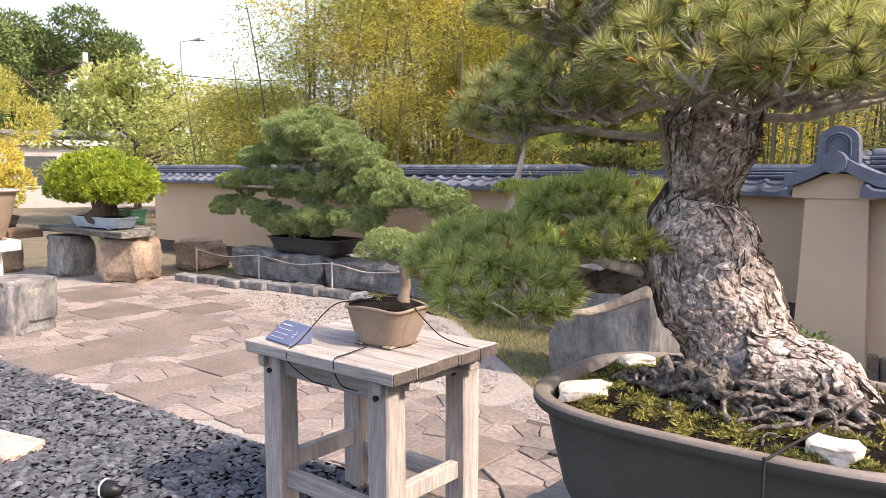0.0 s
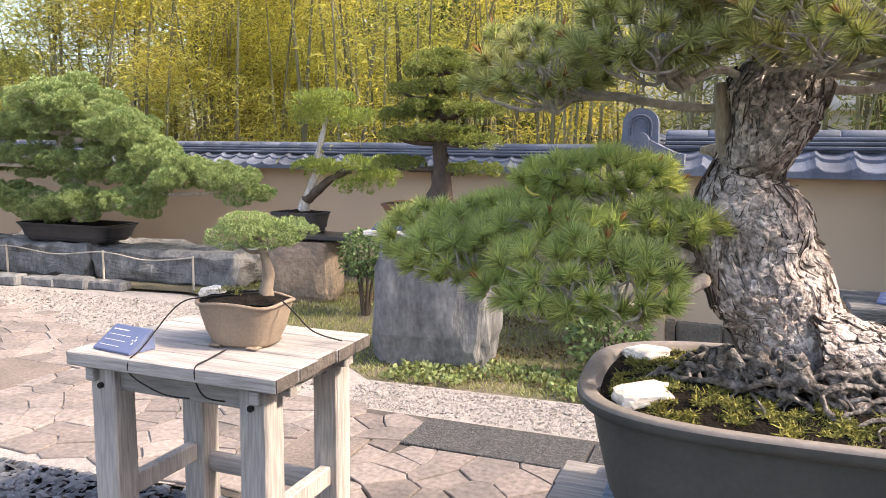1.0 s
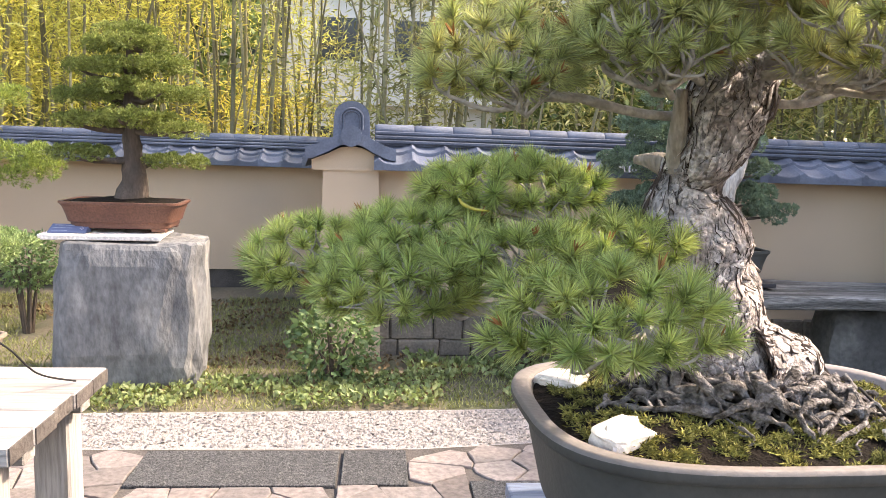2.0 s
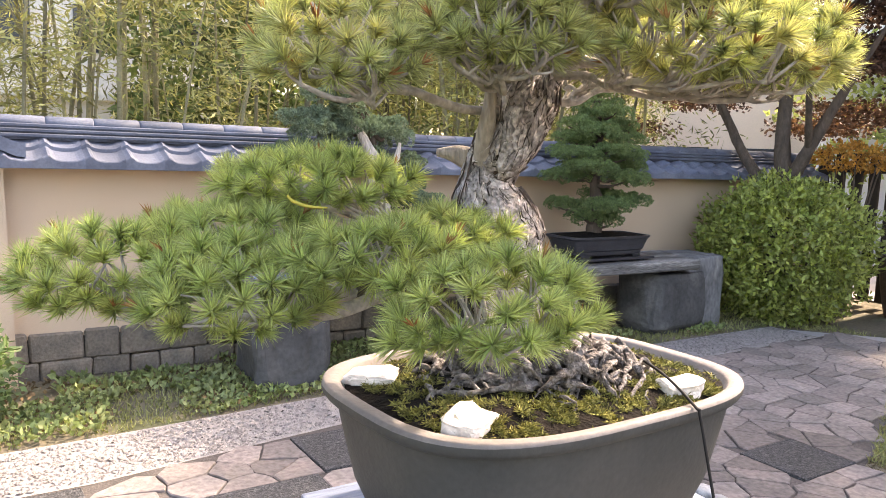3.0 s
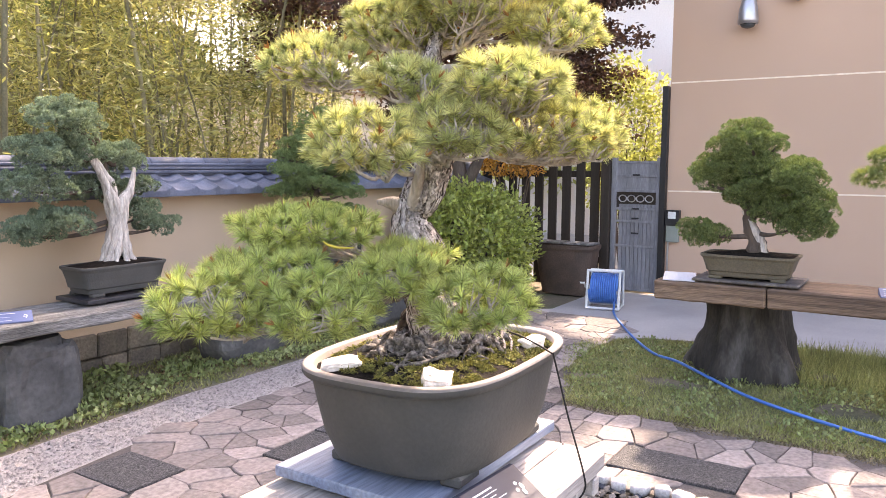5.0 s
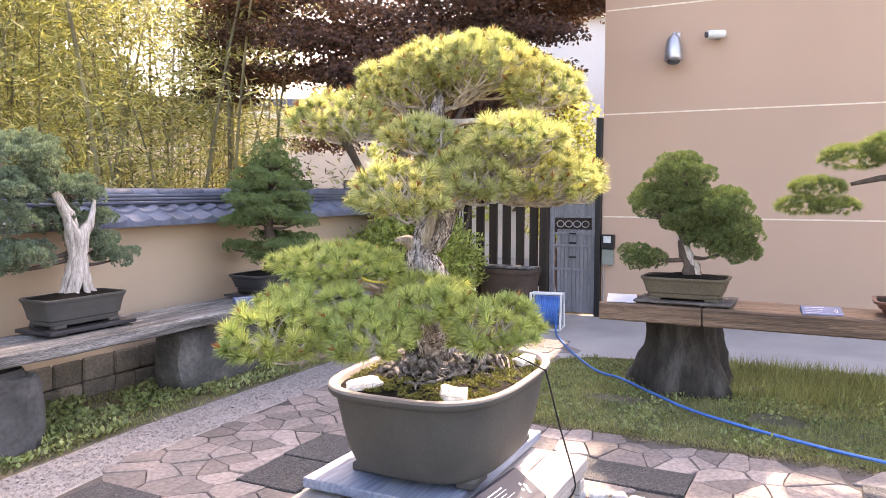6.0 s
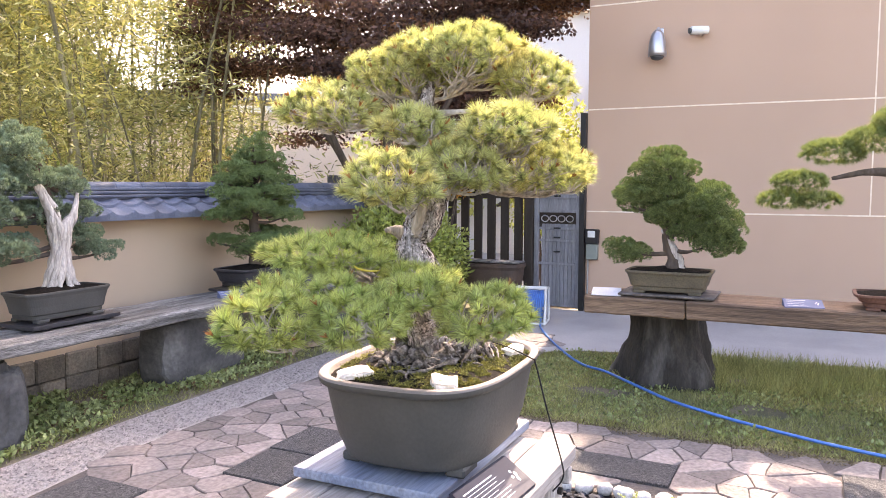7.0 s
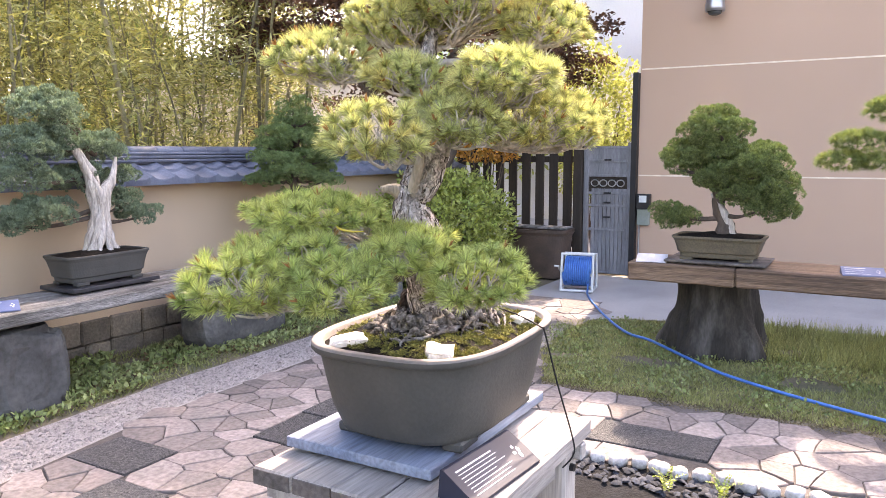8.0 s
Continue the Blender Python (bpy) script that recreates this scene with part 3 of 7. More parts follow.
def gate():
    g = thing("garden_gate", 7.87, 3.54, 0, "weathered grey timber gate leaf with pierced lattice band", "gate")
    hw = 0.34
    for y in (-hw, hw - 0.07):
        part("stile", abox(-0.03, y, 0.02, 0.03, y + 0.07, 1.82, 0.005), M_GATE, g)
    for z in (0.03, 0.62, 0.95, 1.12, 1.36, 1.56, 1.74):
        part("rail", abox(-0.022, -hw + 0.07, z, 0.022, hw - 0.07, z + 0.035, 0.003), M_GATE, g)
    for k in range(9):
        y = -hw + 0.075 + k * 0.0555
        part("board", abox(-0.010, y, 0.05, 0.012, y + 0.051, 1.20, 0.003), M_GATE, g)
    for z0, z1 in ((1.395, 1.56), (1.595, 1.74)):
        part("panel", abox(-0.008, -hw + 0.07, z0, 0.01, hw - 0.07, z1), M_GATE, g)
    part("lattice_back", abox(0.006, -hw + 0.07, 1.155, 0.014, hw - 0.07, 1.36), M_BLACKWOOD, g)
    for k in range(4):
        y = -0.18 + k * 0.12
        pts = [(-0.02, y + 0.052 * math.cos(a), 1.275 + 0.044 * math.sin(a)) for a in [2 * math.pi * j / 14 for j in range(15)]]
        part("lattice_ring", tube(bmesh.new(), pts, 0.008, 6), M_STEEL, g, "pale carved ring")
    for z in (0.80, 1.0, 1.13, 1.58):
        part("iron_stud", abox(-0.034, -0.05, z, -0.02, 0.05, z + 0.022, 0.004), M_IRON, g)
    p = thing("gate_post", 7.87, 3.95, 0, "dark timber gate post", "post", kind="structure")
    part("post", abox(-0.07, -0.06, -0.05, 0.07, 0.07, 1.82, 0.01), M_BLACKWOOD, p)


gate()


def fence():
    f = thing("slat_fence", 7.95, 4.05, 0, "fence of charred vertical boards with gaps between", "fence")
    for k in range(9):
        y = 0.04 + 0.212 * k
        part("slat", abox(-0.025, y, 0.02, 0.02, y + 0.125, 1.80 + 0.01 * math.sin(k * 5.1), 0.006), M_BLACKWOOD, f)
    for z in (0.35, 1.55):
        part("rail", abox(0.022, 0.0, z, 0.07, 1.9, z + 0.09, 0.005), M_BLACKWOOD, f)


fence()


# ---- paving: dark slabs and irregular flagstones ----
SLABS = [(-2.20, 3.63, -1.21, 4.04), (-1.19, 3.64, -0.86, 4.05), (0.22, 3.70, 0.585, 4.19), (-0.56, 3.28, 0.17, 3.68), (0.98, 3.05, 1.45, 3.5), (1.47, 3.08, 1.95, 3.53),
         (1.95, 1.02, 2.31, 1.73), (-2.75, 3.10, -2.37, 3.60), (2.2, -0.7, 2.6, 0.1), (2.35, 2.43, 2.82, 2.83)]
for x0, y0, x1, y1 in ((-5.42, 3.2, -4.97, 3.9), (-5.8, 4.05, -5.1, 4.62), (-7.2, 3.2, -6.35, 3.9), (-7.4, 4.0, -6.4, 4.7),
                       (-8.1, 4.9, -6.9, 5.6), (-9.4, 5.0, -8.5, 5.75), (-11.2, 5.7, -9.9, 6.5), (-8.5, 5.8, -7.8, 6.4), (-9.5, 6.7, -9.0, 7.2)):
    SLABS.append((*west(x0, y0)[:2], *west(x1, y1)[:2]))
slab_no = 0
for x0, y0, x1, y1 in SLABS:
    slab_no += 1
    s = part("paving_slab", rough_box(x0, y0, -0.04, x1, y1, 0.004, 3, 0.002, slab_no, 0.004), M_SLAB if x0 > -2.4 else M_BROWNSLAB)
    tagged(s, "dark grey rectangular stone paving slab" if x0 > -2.4 else "brown-grey rectangular stone paving slab", "paving slab", "paving slabs", "structure")


def in_paving(x, y):
    if -3.4 < x < 5.75 and 2.8 < y < 4.06 + 0.28 * min(1.0, max(0.0, (x + 0.8) / 1.8)):
        return True
    if 1.78 < x < 2.80 and -4.5 < y <= 2.8:
        return True
    if 2.80 <= x < 4.5 and 2.42 + (x - 2.86) * 0.4 < y <= 2.85:
        return True
    return -10.4 < x <= -3.4 and 2.75 + 0.055 * (x + 3) < y < 4.06 + (-3.4 - x) * 0.36 and y < 6.2


def flagstones():
    r = random.Random(4)
    seeds = []
    step = 0.215
    for i in range(int(17.5 / step / 1.12)):
        for j in range(int(12 / step / 0.8)):
            x = -11.6 + (i + 0.5 + r.uniform(-0.42, 0.42)) * step * 1.12
            y = -4.6 + (j + 0.5 + r.uniform(-0.42, 0.42)) * step * 0.80
            seeds.append((x, y))
    grid = {}
    for s in seeds:
        grid.setdefault((int(s[0] // 0.4), int(s[1] // 0.4)), []).append(s)
    near, far = [], bmesh.new()
    for sx, sy in seeds:
        if not in_paving(sx, sy) or any(x0 - 0.02 < sx < x1 + 0.02 and y0 - 0.02 < sy < y1 + 0.02 for x0, y0, x1, y1 in SLABS):
            continue
        poly = [(sx - 0.3, sy - 0.3), (sx + 0.3, sy - 0.3), (sx + 0.3, sy + 0.3), (sx - 0.3, sy + 0.3)]
        for x0, y0, x1, y1 in SLABS:
            if x0 - 0.3 < sx < x1 + 0.3 and y0 - 0.3 < sy < y1 + 0.3:
                side = max((x0 - sx, 0), (sx - x1, 1), (y0 - sy, 2), (sy - y1, 3))[1]
                if side < 2:
                    poly = [((min if side == 0 else max)(px, x0 - 0.007 if side == 0 else x1 + 0.007), py) for px, py in poly]
                else:
                    poly = [(px, (min if side == 2 else max)(py, y0 - 0.007 if side == 2 else y1 + 0.007)) for px, py in poly]
        cx, cy = int(sx // 0.4), int(sy // 0.4)
        for gx in range(cx - 2, cx + 3):
            for gy in range(cy - 2, cy + 3):
                for ox, oy in grid.get((gx, gy), ()):
                    if (ox, oy) == (sx, sy) or any(x0 - 0.02 < ox < x1 + 0.02 and y0 - 0.02 < oy < y1 + 0.02 for x0, y0, x1, y1 in SLABS):
                        continue
                    nx, ny = ox - sx, oy - sy
                    ln = math.hypot(nx, ny)
                    nx, ny = nx / ln, ny / ln
                    lim = ln / 2 - 0.0036
                    out = []
                    for (ax, ay), (bx, by) in zip(poly, poly[1:] + poly[:1]):
                        da, db = (ax - sx) * nx + (ay - sy) * ny - lim, (bx - sx) * nx + (by - sy) * ny - lim
                        if da <= 0:
                            out.append((ax, ay))
                        if da * db < 0:
                            t = da / (da - db)
                            out.append((ax + (bx - ax) * t, ay + (by - ay) * t))
                    poly = out
        if len(poly) < 3:
            continue
        z = r.uniform(-0.004, 0.004)
        tilt = (r.uniform(-0.012, 0.012), r.uniform(-0.012, 0.012))
        ctr = (sum(p[0] for p in poly) / len(poly), sum(p[1] for p in poly) / len(poly))
        rough = []
        for (ax, ay), (bx, by) in zip(poly, poly[1:] + poly[:1]):
            rough.append((ax, ay))
            if math.hypot(bx - ax, by - ay) > 0.09:
                rough.append(((ax + bx) / 2 + r.uniform(-0.008, 0.008), (ay + by) / 2 + r.uniform(-0.008, 0.008)))
        rings = []
        for inset, dz in ((1.0, -0.03), (1.0, -0.005), (0.96, 0.0)):
            rings.append([(ctr[0] + (x - ctr[0]) * inset, ctr[1] + (y - ctr[1]) * inset, z + dz + (x - ctr[0]) * tilt[0] + (y - ctr[1]) * tilt[1]) for x, y in rough])
        if sx > -2.6 and len(near) < 300:
            near.append(loft(bmesh.new(), rings, False, True))
        else:
            loft(far, rings, False, True)
    base = thing("flagstone_paving", 0, 0, 0, "crazy paving of pinkish grey flagstones", "paving", kind="structure")
    for bm in near:
        part("flagstone", bm, M_FLAG, base)
    tagged(part("flagstones", far, M_FLAG, base), "irregular pinkish flagstones", kind="stuff")


flagstones()


# ---- the old pine bonsai on its stand ----
def boards_table(name, x0, y0, x1, y1, top, thick, boards, leg, inset, label, lower_rail=0.20):
    """A low slatted timber table: boards run along x."""
    cx, cy = (x0 + x1) / 2, (y0 + y1) / 2
    t = thing(name, cx, cy, 0, label, "stand")
    w = (y1 - y0) / boards
    for k in range(boards):
        a = y0 - cy + k * w
        ex = 0.006 * math.sin(k * 2.3)
        b = part("top_board", rough_box(x0 - cx + ex, a + 0.002, top - thick, x1 - cx + ex, a + w - 0.002, top + 0.002 * math.sin(k * 4), 4, 0.0025, k, 0.005), M_WOOD, t)
        for sx, e in ((-1, x0 - cx + ex - 0.003), (1, x1 - cx + ex - 0.002)):
            part("end_grain", abox(e, a + 0.005, top - thick + 0.004, e + 0.005, a + w - 0.005, top - 0.004, 0.001), M_ENDGR, b, "dark weathered end grain")
    lx, ly = (x1 - x0) / 2 - inset, (y1 - y0) / 2 - inset * 0.6
    for sx in (-1, 1):
        for sy in (-1, 1):
            px, py = sx * (lx - leg / 2), sy * (ly - leg / 2)
            l = part("leg", rough_box(px - leg / 2, py - leg / 2, -0.01, px + leg / 2, py + leg / 2, top - thick - 0.002, 3, 0.003, sx + sy * 3, 0.008), M_LEG, t)
            part("bolt", tube(bmesh.new(), [(px, py - leg / 2 - 0.012, top - thick - 0.075), (px, py - leg / 2 + 0.01, top - thick - 0.075)], 0.012, 10), M_IRON, l, "rusty bolt head")
    for sy in (-1, 1):
        py = sy * (ly - leg / 2)
        part("apron", rough_box(-lx + leg - 0.002, py - 0.02, top - thick - 0.10, lx - leg + 0.002, py + 0.02, top - thick - 0.012, 3, 0.002, sy, 0.004), M_WOOD, t)
        part("bearer", rough_box(-(x1 - x0) / 2 + 0.02, py - 0.035 - sy * 0.05, top - thick - 0.045, (x1 - x0) / 2 - 0.015, py + 0.035 - sy * 0.05, top - thick - 0.003, 3, 0.002, sy + 5, 0.004), M_WOOD, t)
        part("lower_rail", rough_box(-lx + leg - 0.002, py - 0.025, lower_rail - 0.04, lx - leg + 0.002, py + 0.025, lower_rail + 0.04, 3, 0.002, sy + 9, 0.005), M_WOOD, t)
    for sx in (-1, 1):
        px = sx * (lx - leg / 2)
        part("side_rail", rough_box(px - 0.025, -ly + leg - 0.002, lower_rail + 0.02, px + 0.025, ly - leg + 0.002, lower_rail + 0.10, 3, 0.002, sx + 4, 0.005), M_LEG, t)
        part("side_apron", rough_box(px - 0.02 + sx * 0.03, -ly - 0.03, top - thick - 0.055, px + 0.02 + sx * 0.03, ly + 0.03, top - thick - 0.004, 3, 0.002, sx + 8, 0.004), M_WOOD, t)
    return t


boards_table("display_stand", -0.88, 1.0, -0.09, 1.665, 0.89, 0.05, 5, 0.10, 0.05, "heavy weathered grey timber stand under the old pine")


def tray(name, x0, y0, x1, y1, z, thick, material, label, feet=0.012):
    t = thing(name, (x0 + x1) / 2, (y0 + y1) / 2, z, label, "tray")
    hx, hy = (x1 - x0) / 2, (y1 - y0) / 2
    part("board", abox(-hx, -hy, feet, hx, hy, thick, 0.006, seg=2), material, t)
    for sx in (-1, 1):
        part("foot", abox(sx * hx * 0.7 - 0.03, -hy * 0.95, 0, sx * hx * 0.7 + 0.03, hy * 0.95, feet, 0.003), material, t)
    return t


tray("pot_board", -0.755, 1.185, -0.035, 1.655, 0.892, 0.042, M_BLUE, "worn blue-painted timber board under the pine pot")


def deep_pot(name, x, y, z, rx, ry, h, power, material, rim, label, rz=0.0, foot=0.03, lip=0.03, soil_drop=0.02, taper=0.72, wave=0.0, soil=None, mound=0.0):
    """A bonsai pot: feet, bellied wall, rolled lip, hollow inside, with its soil."""
    p = thing(name, x, y, z, label, "pot", rz)
    prof = [(taper * 0.95, foot), (taper * 0.985, foot + 0.006), (taper, foot + 0.018), (taper + (0.94 - taper) * 0.42, h * 0.35), (taper + (0.94 - taper) * 0.75, h * 0.65), (0.94, h - lip)]
    rings = [oval(rx * k, ry * k, zz, power, wave=wave * zz / h) for k, zz in prof]
    part("body", loft(bmesh.new(), rings, True, False), material, p, smooth=True)
    lipr = [oval(rx * k, ry * k, zz, power, wave=wave) for k, zz in ((0.935, h - lip - 0.004), (0.985, h - lip + 0.002), (1.0, h - lip * 0.6), (1.0, h - 0.006))]
    part("lip", loft(bmesh.new(), lipr, False, False), material, p, smooth=True)
    rimr = [oval(rx * k, ry * k, zz, power, wave=wave) for k, zz in ((1.0, h - 0.006), (0.994, h), (0.985, h + 0.001), (0.93, h), (0.92, h - 0.004), (0.86, h - lip - 0.02))]
    part("rim", loft(bmesh.new(), rimr, False, False), rim, p, "flat rim top", smooth=True)
    for sx in (-1, 1):
        for sy in (-1, 1):
            part("foot", abox(sx * rx * taper * 0.62 - 0.05 * rx / 0.37, sy * ry * taper * 0.75 - 0.03, 0, sx * rx * taper * 0.62 + 0.05 * rx / 0.37, sy * ry * taper * 0.75 + 0.03, foot + 0.006, 0.006), material, p)
    bm = bmesh.new()
    rings = [oval(rx * k, ry * k, h - lip * 0.5 - soil_drop + mound * (1 - k * k), power, wave=wave * k) for k in (0.90, 0.75, 0.6, 0.45, 0.3, 0.15, 0.05)]
    loft(bm, rings, False, True)
    for v in bm.verts:
        v.co.z += 0.012 * noise.noise(v.co * 22) + 0.006 * noise.noise(v.co * 60)
    part("soil", bm, soil or M_SOIL, p, "dark soil", smooth=True)
    return p


PX, PY = -0.3995, 1.3693
deep_pot("bonsai_pot", PX, PY, 0.935, 0.390, 0.281, 0.275, 3.25, M_POT, M_POTRIM, "large grey-brown unglazed oval clay pot with rim top coloured as sunlit", rz=2.2, foot=0.022, lip=0.026, mound=0.055, soil_drop=0.0135, taper=0.785)


def swell(q, burls):
    """How far burls and hollows push a limb's surface out or in at q."""
    return sum(a * math.exp(-((q - c).length / w) ** 2) for c, a, w in burls)


def bark_trunk(name, path, radii, parent, seg=120, rows=170, plate=26.0, amp=0.014, seed=0.0, mats=None, flat=1.0, turn=0.0, burls=()):
    """A thick trunk with deep plated bark, raised plate by plate."""
    n = 12
    thin = Vector((-math.sin(turn), math.cos(turn), 0))
    pts, rad = spline(path, n), lerp_list(radii, n)
    m = len(pts)
    vs, side, depth = [], None, []
    pos = np.linspace(0, m - 1.001, rows)
    for u in pos:
        i = int(u)
        t = u - i
        p = pts[i].lerp(pts[i + 1], t)
        r = rad[i] * (1 - t) + rad[i + 1] * t
        d = (pts[min(i + 2, m - 1)] - pts[max(i - 1, 0)]).normalized()
        if side is None:
            side = d.orthogonal().normalized()
        side = (side - d * side.dot(d)).normalized()
        up = d.cross(side)
        for k in range(seg):
            a = 2 * math.pi * k / seg
            o = side * math.cos(a) + up * math.sin(a)
            o -= thin * o.dot(thin) * (1 - flat)
            q = p + o * r
            lump = 0.98 + swell(q, burls) + 0.10 * noise.noise(q * 7 + Vector((seed, 0, 0))) + 0.10 * noise.noise(q * 15 + Vector((0, seed, 0)))
            warp = noise.noise_vector(q * 14) * 0.9 + noise.noise_vector(q * 38) * 0.35
            w = Vector((q.x, q.y, q.z * 0.62)) * plate + warp
            dist, cells = noise.voronoi(w)
            gap = dist[1] - dist[0]
            c0 = cells[0]
            own = noise.noise(c0 * 3.1) * 0.8
            tilt = noise.noise_vector(c0 * 2.7)
            w2 = w * 2.1 + Vector((5.1, 2.2, seed))
            d2, cells2 = noise.voronoi(w2)
            tilt2 = noise.noise_vector(cells2[0] * 1.9)
            flake = own + 0.9 * tilt.dot(w - c0) + 0.45 * noise.noise(cells2[0] * 2.3) + 0.4 * tilt2.dot(w2 - cells2[0]) + 0.75 * noise.noise(Vector((q.x * 34, q.y * 34, q.z * 55)) + warp) + 0.3 * noise.noise(q * 95)
            k3 = flake * 3.4
            fl = math.floor(k3)
            fr = k3 - fl
            h = (fl + 0.25 * fr + 0.75 * max(0.0, (fr - 0.72) / 0.28)) / 3.4
            edge = min(gap / 0.08, 1.0)
            h = h * (0.45 + 0.55 * edge) - 0.5 * (1 - edge) + 0.05 * noise.noise(q * 150)
            crack = gap / 0.17 + 1.1 * max(0.0, noise.noise(q * 19 + Vector((3, 1, seed)))) + 0.22 * h
            vs.append(p + o * (r * lump + amp * (h - 0.1)))
            depth.append(crack)
    faces = []
    for j in range(rows - 1):
        for k in range(seg):
            faces.append((j * seg + k, j * seg + (k + 1) % seg, (j + 1) * seg + (k + 1) % seg, (j + 1) * seg + k))
    ob = part_arrays(name, np.array([tuple(v) for v in vs]), np.array(faces), (mats or (M_BARK, M_CRACK))[0], parent, smooth=False)
    ob.data.materials.append((mats or (M_BARK, M_CRACK))[1])
    ob.data.polygons.foreach_set("material_index", [1 if min(depth[c] for c in f) < 0.10 else 0 for f in faces])
    return ob


def bark_flakes(path, radii, parent, count, size, seed, label="curling grey bark plates", lift=0.006, flat=1.0, turn=0.0, burls=()):
    """Overlapping irregular plates of bark that follow a limb's surface."""
    pts, rad = spline(path, 12), lerp_list(radii, 12)
    thin = Vector((-math.sin(turn), math.cos(turn), 0))
    m = len(pts)
    frames, side = [], None
    for i, p in enumerate(pts):
        d = (pts[min(i + 2, m - 1)] - pts[max(i - 1, 0)]).normalized()
        if side is None:
            side = d.orthogonal().normalized()
        side = (side - d * side.dot(d)).normalized()
        frames.append((p, d, side, d.cross(side), rad[i]))
    along = [0.0]
    for a, b in zip(pts, pts[1:]):
        along.append(along[-1] + (b - a).length)
    weight = np.array(rad)
    r = random.Random(seed)

    def surface(s_at, ang, h):
        s_at = min(max(s_at, 0.0), along[-1] - 1e-4)
        i = int(np.searchsorted(along, s_at, side="right")) - 1
        i = min(max(i, 0), m - 2)
        t = (s_at - along[i]) / max(along[i + 1] - along[i], 1e-6)
        p0, d0, s0, u0, r0 = frames[i]
        p1, d1, s1, u1, r1 = frames[i + 1]
        p, rr = p0.lerp(p1, t), r0 + (r1 - r0) * t
        o = (s0.lerp(s1, t) * math.cos(ang) + u0.lerp(u1, t) * math.sin(ang)).normalized()
        o -= thin * o.dot(thin) * (1 - flat)
        q = p + o * rr
        lump = 1 + swell(q, burls) + 0.10 * noise.noise(q * 7) + 0.10 * noise.noise(q * 15)
        return p + o * (rr * lump + h), rr

    vs, tris, edge = [], [], []
    for _ in range(count):
        while True:
            s_at = r.random() * along[-1]
            i = min(int(np.searchsorted(along, s_at)), m - 1)
            if r.random() < rad[i] / weight.max():
                break
        ang = r.uniform(0, 6.2832)
        _, rr = surface(s_at, ang, 0)
        k = size * math.exp(r.gauss(0, 0.48)) * (0.55 + 0.45 * min(1.0, rr / 0.10))
        k = min(k, 0.017)
        n = r.randint(6, 9)
        turn = r.uniform(0, 6.28)
        stretch = r.uniform(0.9, 2.1)
        h0 = r.uniform(0.0, lift)
        tilt = (r.gauss(0, 0.20), r.gauss(0, 0.18))
        curl = r.uniform(-0.0005, 0.004)
        outline = []
        for j in range(n):
            f = turn + j * 6.2832 / n
            w = k * r.uniform(0.5, 1.3)
            outline.append((math.cos(f) * w, math.sin(f) * w * stretch))
        base = len(vs)
        for scale, drop in ((1.0, -0.0045), (1.0, 0.0), (0.55, -curl)):
            for ax, ay in outline:
                x, y = ax * scale, ay * scale
                h = h0 + tilt[0] * x + tilt[1] * y + drop + 0.0012 * noise.noise(Vector((x, y, seed)) * 160)
                vs.append(tuple(surface(s_at + y, ang + x / rr, h)[0]))
        vs.append(tuple(surface(s_at, ang, h0 - curl)[0]))
        for j in range(n):
            j1 = (j + 1) % n
            for ring in (0, 1):
                a0, a1, b0, b1 = base + ring * n + j, base + ring * n + j1, base + (ring + 1) * n + j, base + (ring + 1) * n + j1
                tris += [(a0, a1, b1), (a0, b1, b0)]
                edge += [1 - ring, 1 - ring]
            tris.append((base + 2 * n + j, base + 2 * n + j1, base + 3 * n))
            edge.append(0)
    ob = part_arrays("bark", np.array(vs), np.array(tris), M_BARK, parent, label)
    ob.data.materials.append(M_CRACK)
    ob.data.polygons.foreach_set("material_index", edge)
    return tagged(ob, kind="stuff", label=label)


pine = thing("pine_bonsai", -0.40, 1.39, 1.13, "old black pine bonsai with thick plated bark and needle pads", "bonsai tree")
PO = Vector((-0.40, 1.39, 1.13))


def rel(pts):
    return [tuple(Vector(p) - PO) for p in pts]


TRUNK = [(-0.395, 1.395, 1.17), (-0.404, 1.392, 1.22), (-0.418, 1.388, 1.27), (-0.440, 1.386, 1.32), (-0.460, 1.379, 1.37), (-0.490, 1.370, 1.41), (-0.508, 1.367, 1.437), (-0.508, 1.372, 1.47), (-0.507, 1.380, 1.51), (-0.517, 1.387, 1.545), (-0.515, 1.390, 1.58), (-0.505, 1.381, 1.61),
         (-0.498, 1.357, 1.655), (-0.489, 1.346, 1.70), (-0.467, 1.342, 1.745), (-0.446, 1.348, 1.79), (-0.437, 1.37, 1.84), (-0.425, 1.405, 1.91), (-0.395, 1.405, 1.99), (-0.365, 1.40, 2.09)]
TRAD = [0.126, 0.110, 0.095, 0.088, 0.096, 0.094, 0.080, 0.088, 0.088, 0.080, 0.062, 0.060, 0.076, 0.078, 0.066, 0.058, 0.054, 0.049, 0.038, 0.014]
SECTION = {"flat": 0.57, "turn": 0.455, "burls": [(Vector(rel([c])[0]), a, w) for c, a, w in (((-0.445, 1.335, 1.482), 0.42, 0.05), ((-0.60, 1.33, 1.50), 0.22, 0.06), ((-0.40, 1.30, 1.262), 0.30, 0.06), ((-0.42, 1.35, 1.432), -0.45, 0.03), ((-0.42, 1.40, 1.585), -0.30, 0.04), ((-0.575, 1.33, 1.665), -0.45, 0.035), ((-0.53, 1.31, 1.36), 0.20, 0.045))]}
bark_trunk("trunk", rel(TRUNK), TRAD, pine, seg=120, rows=260, plate=32.0, amp=0.007, mats=(M_INNER, M_CRACK), **SECTION)
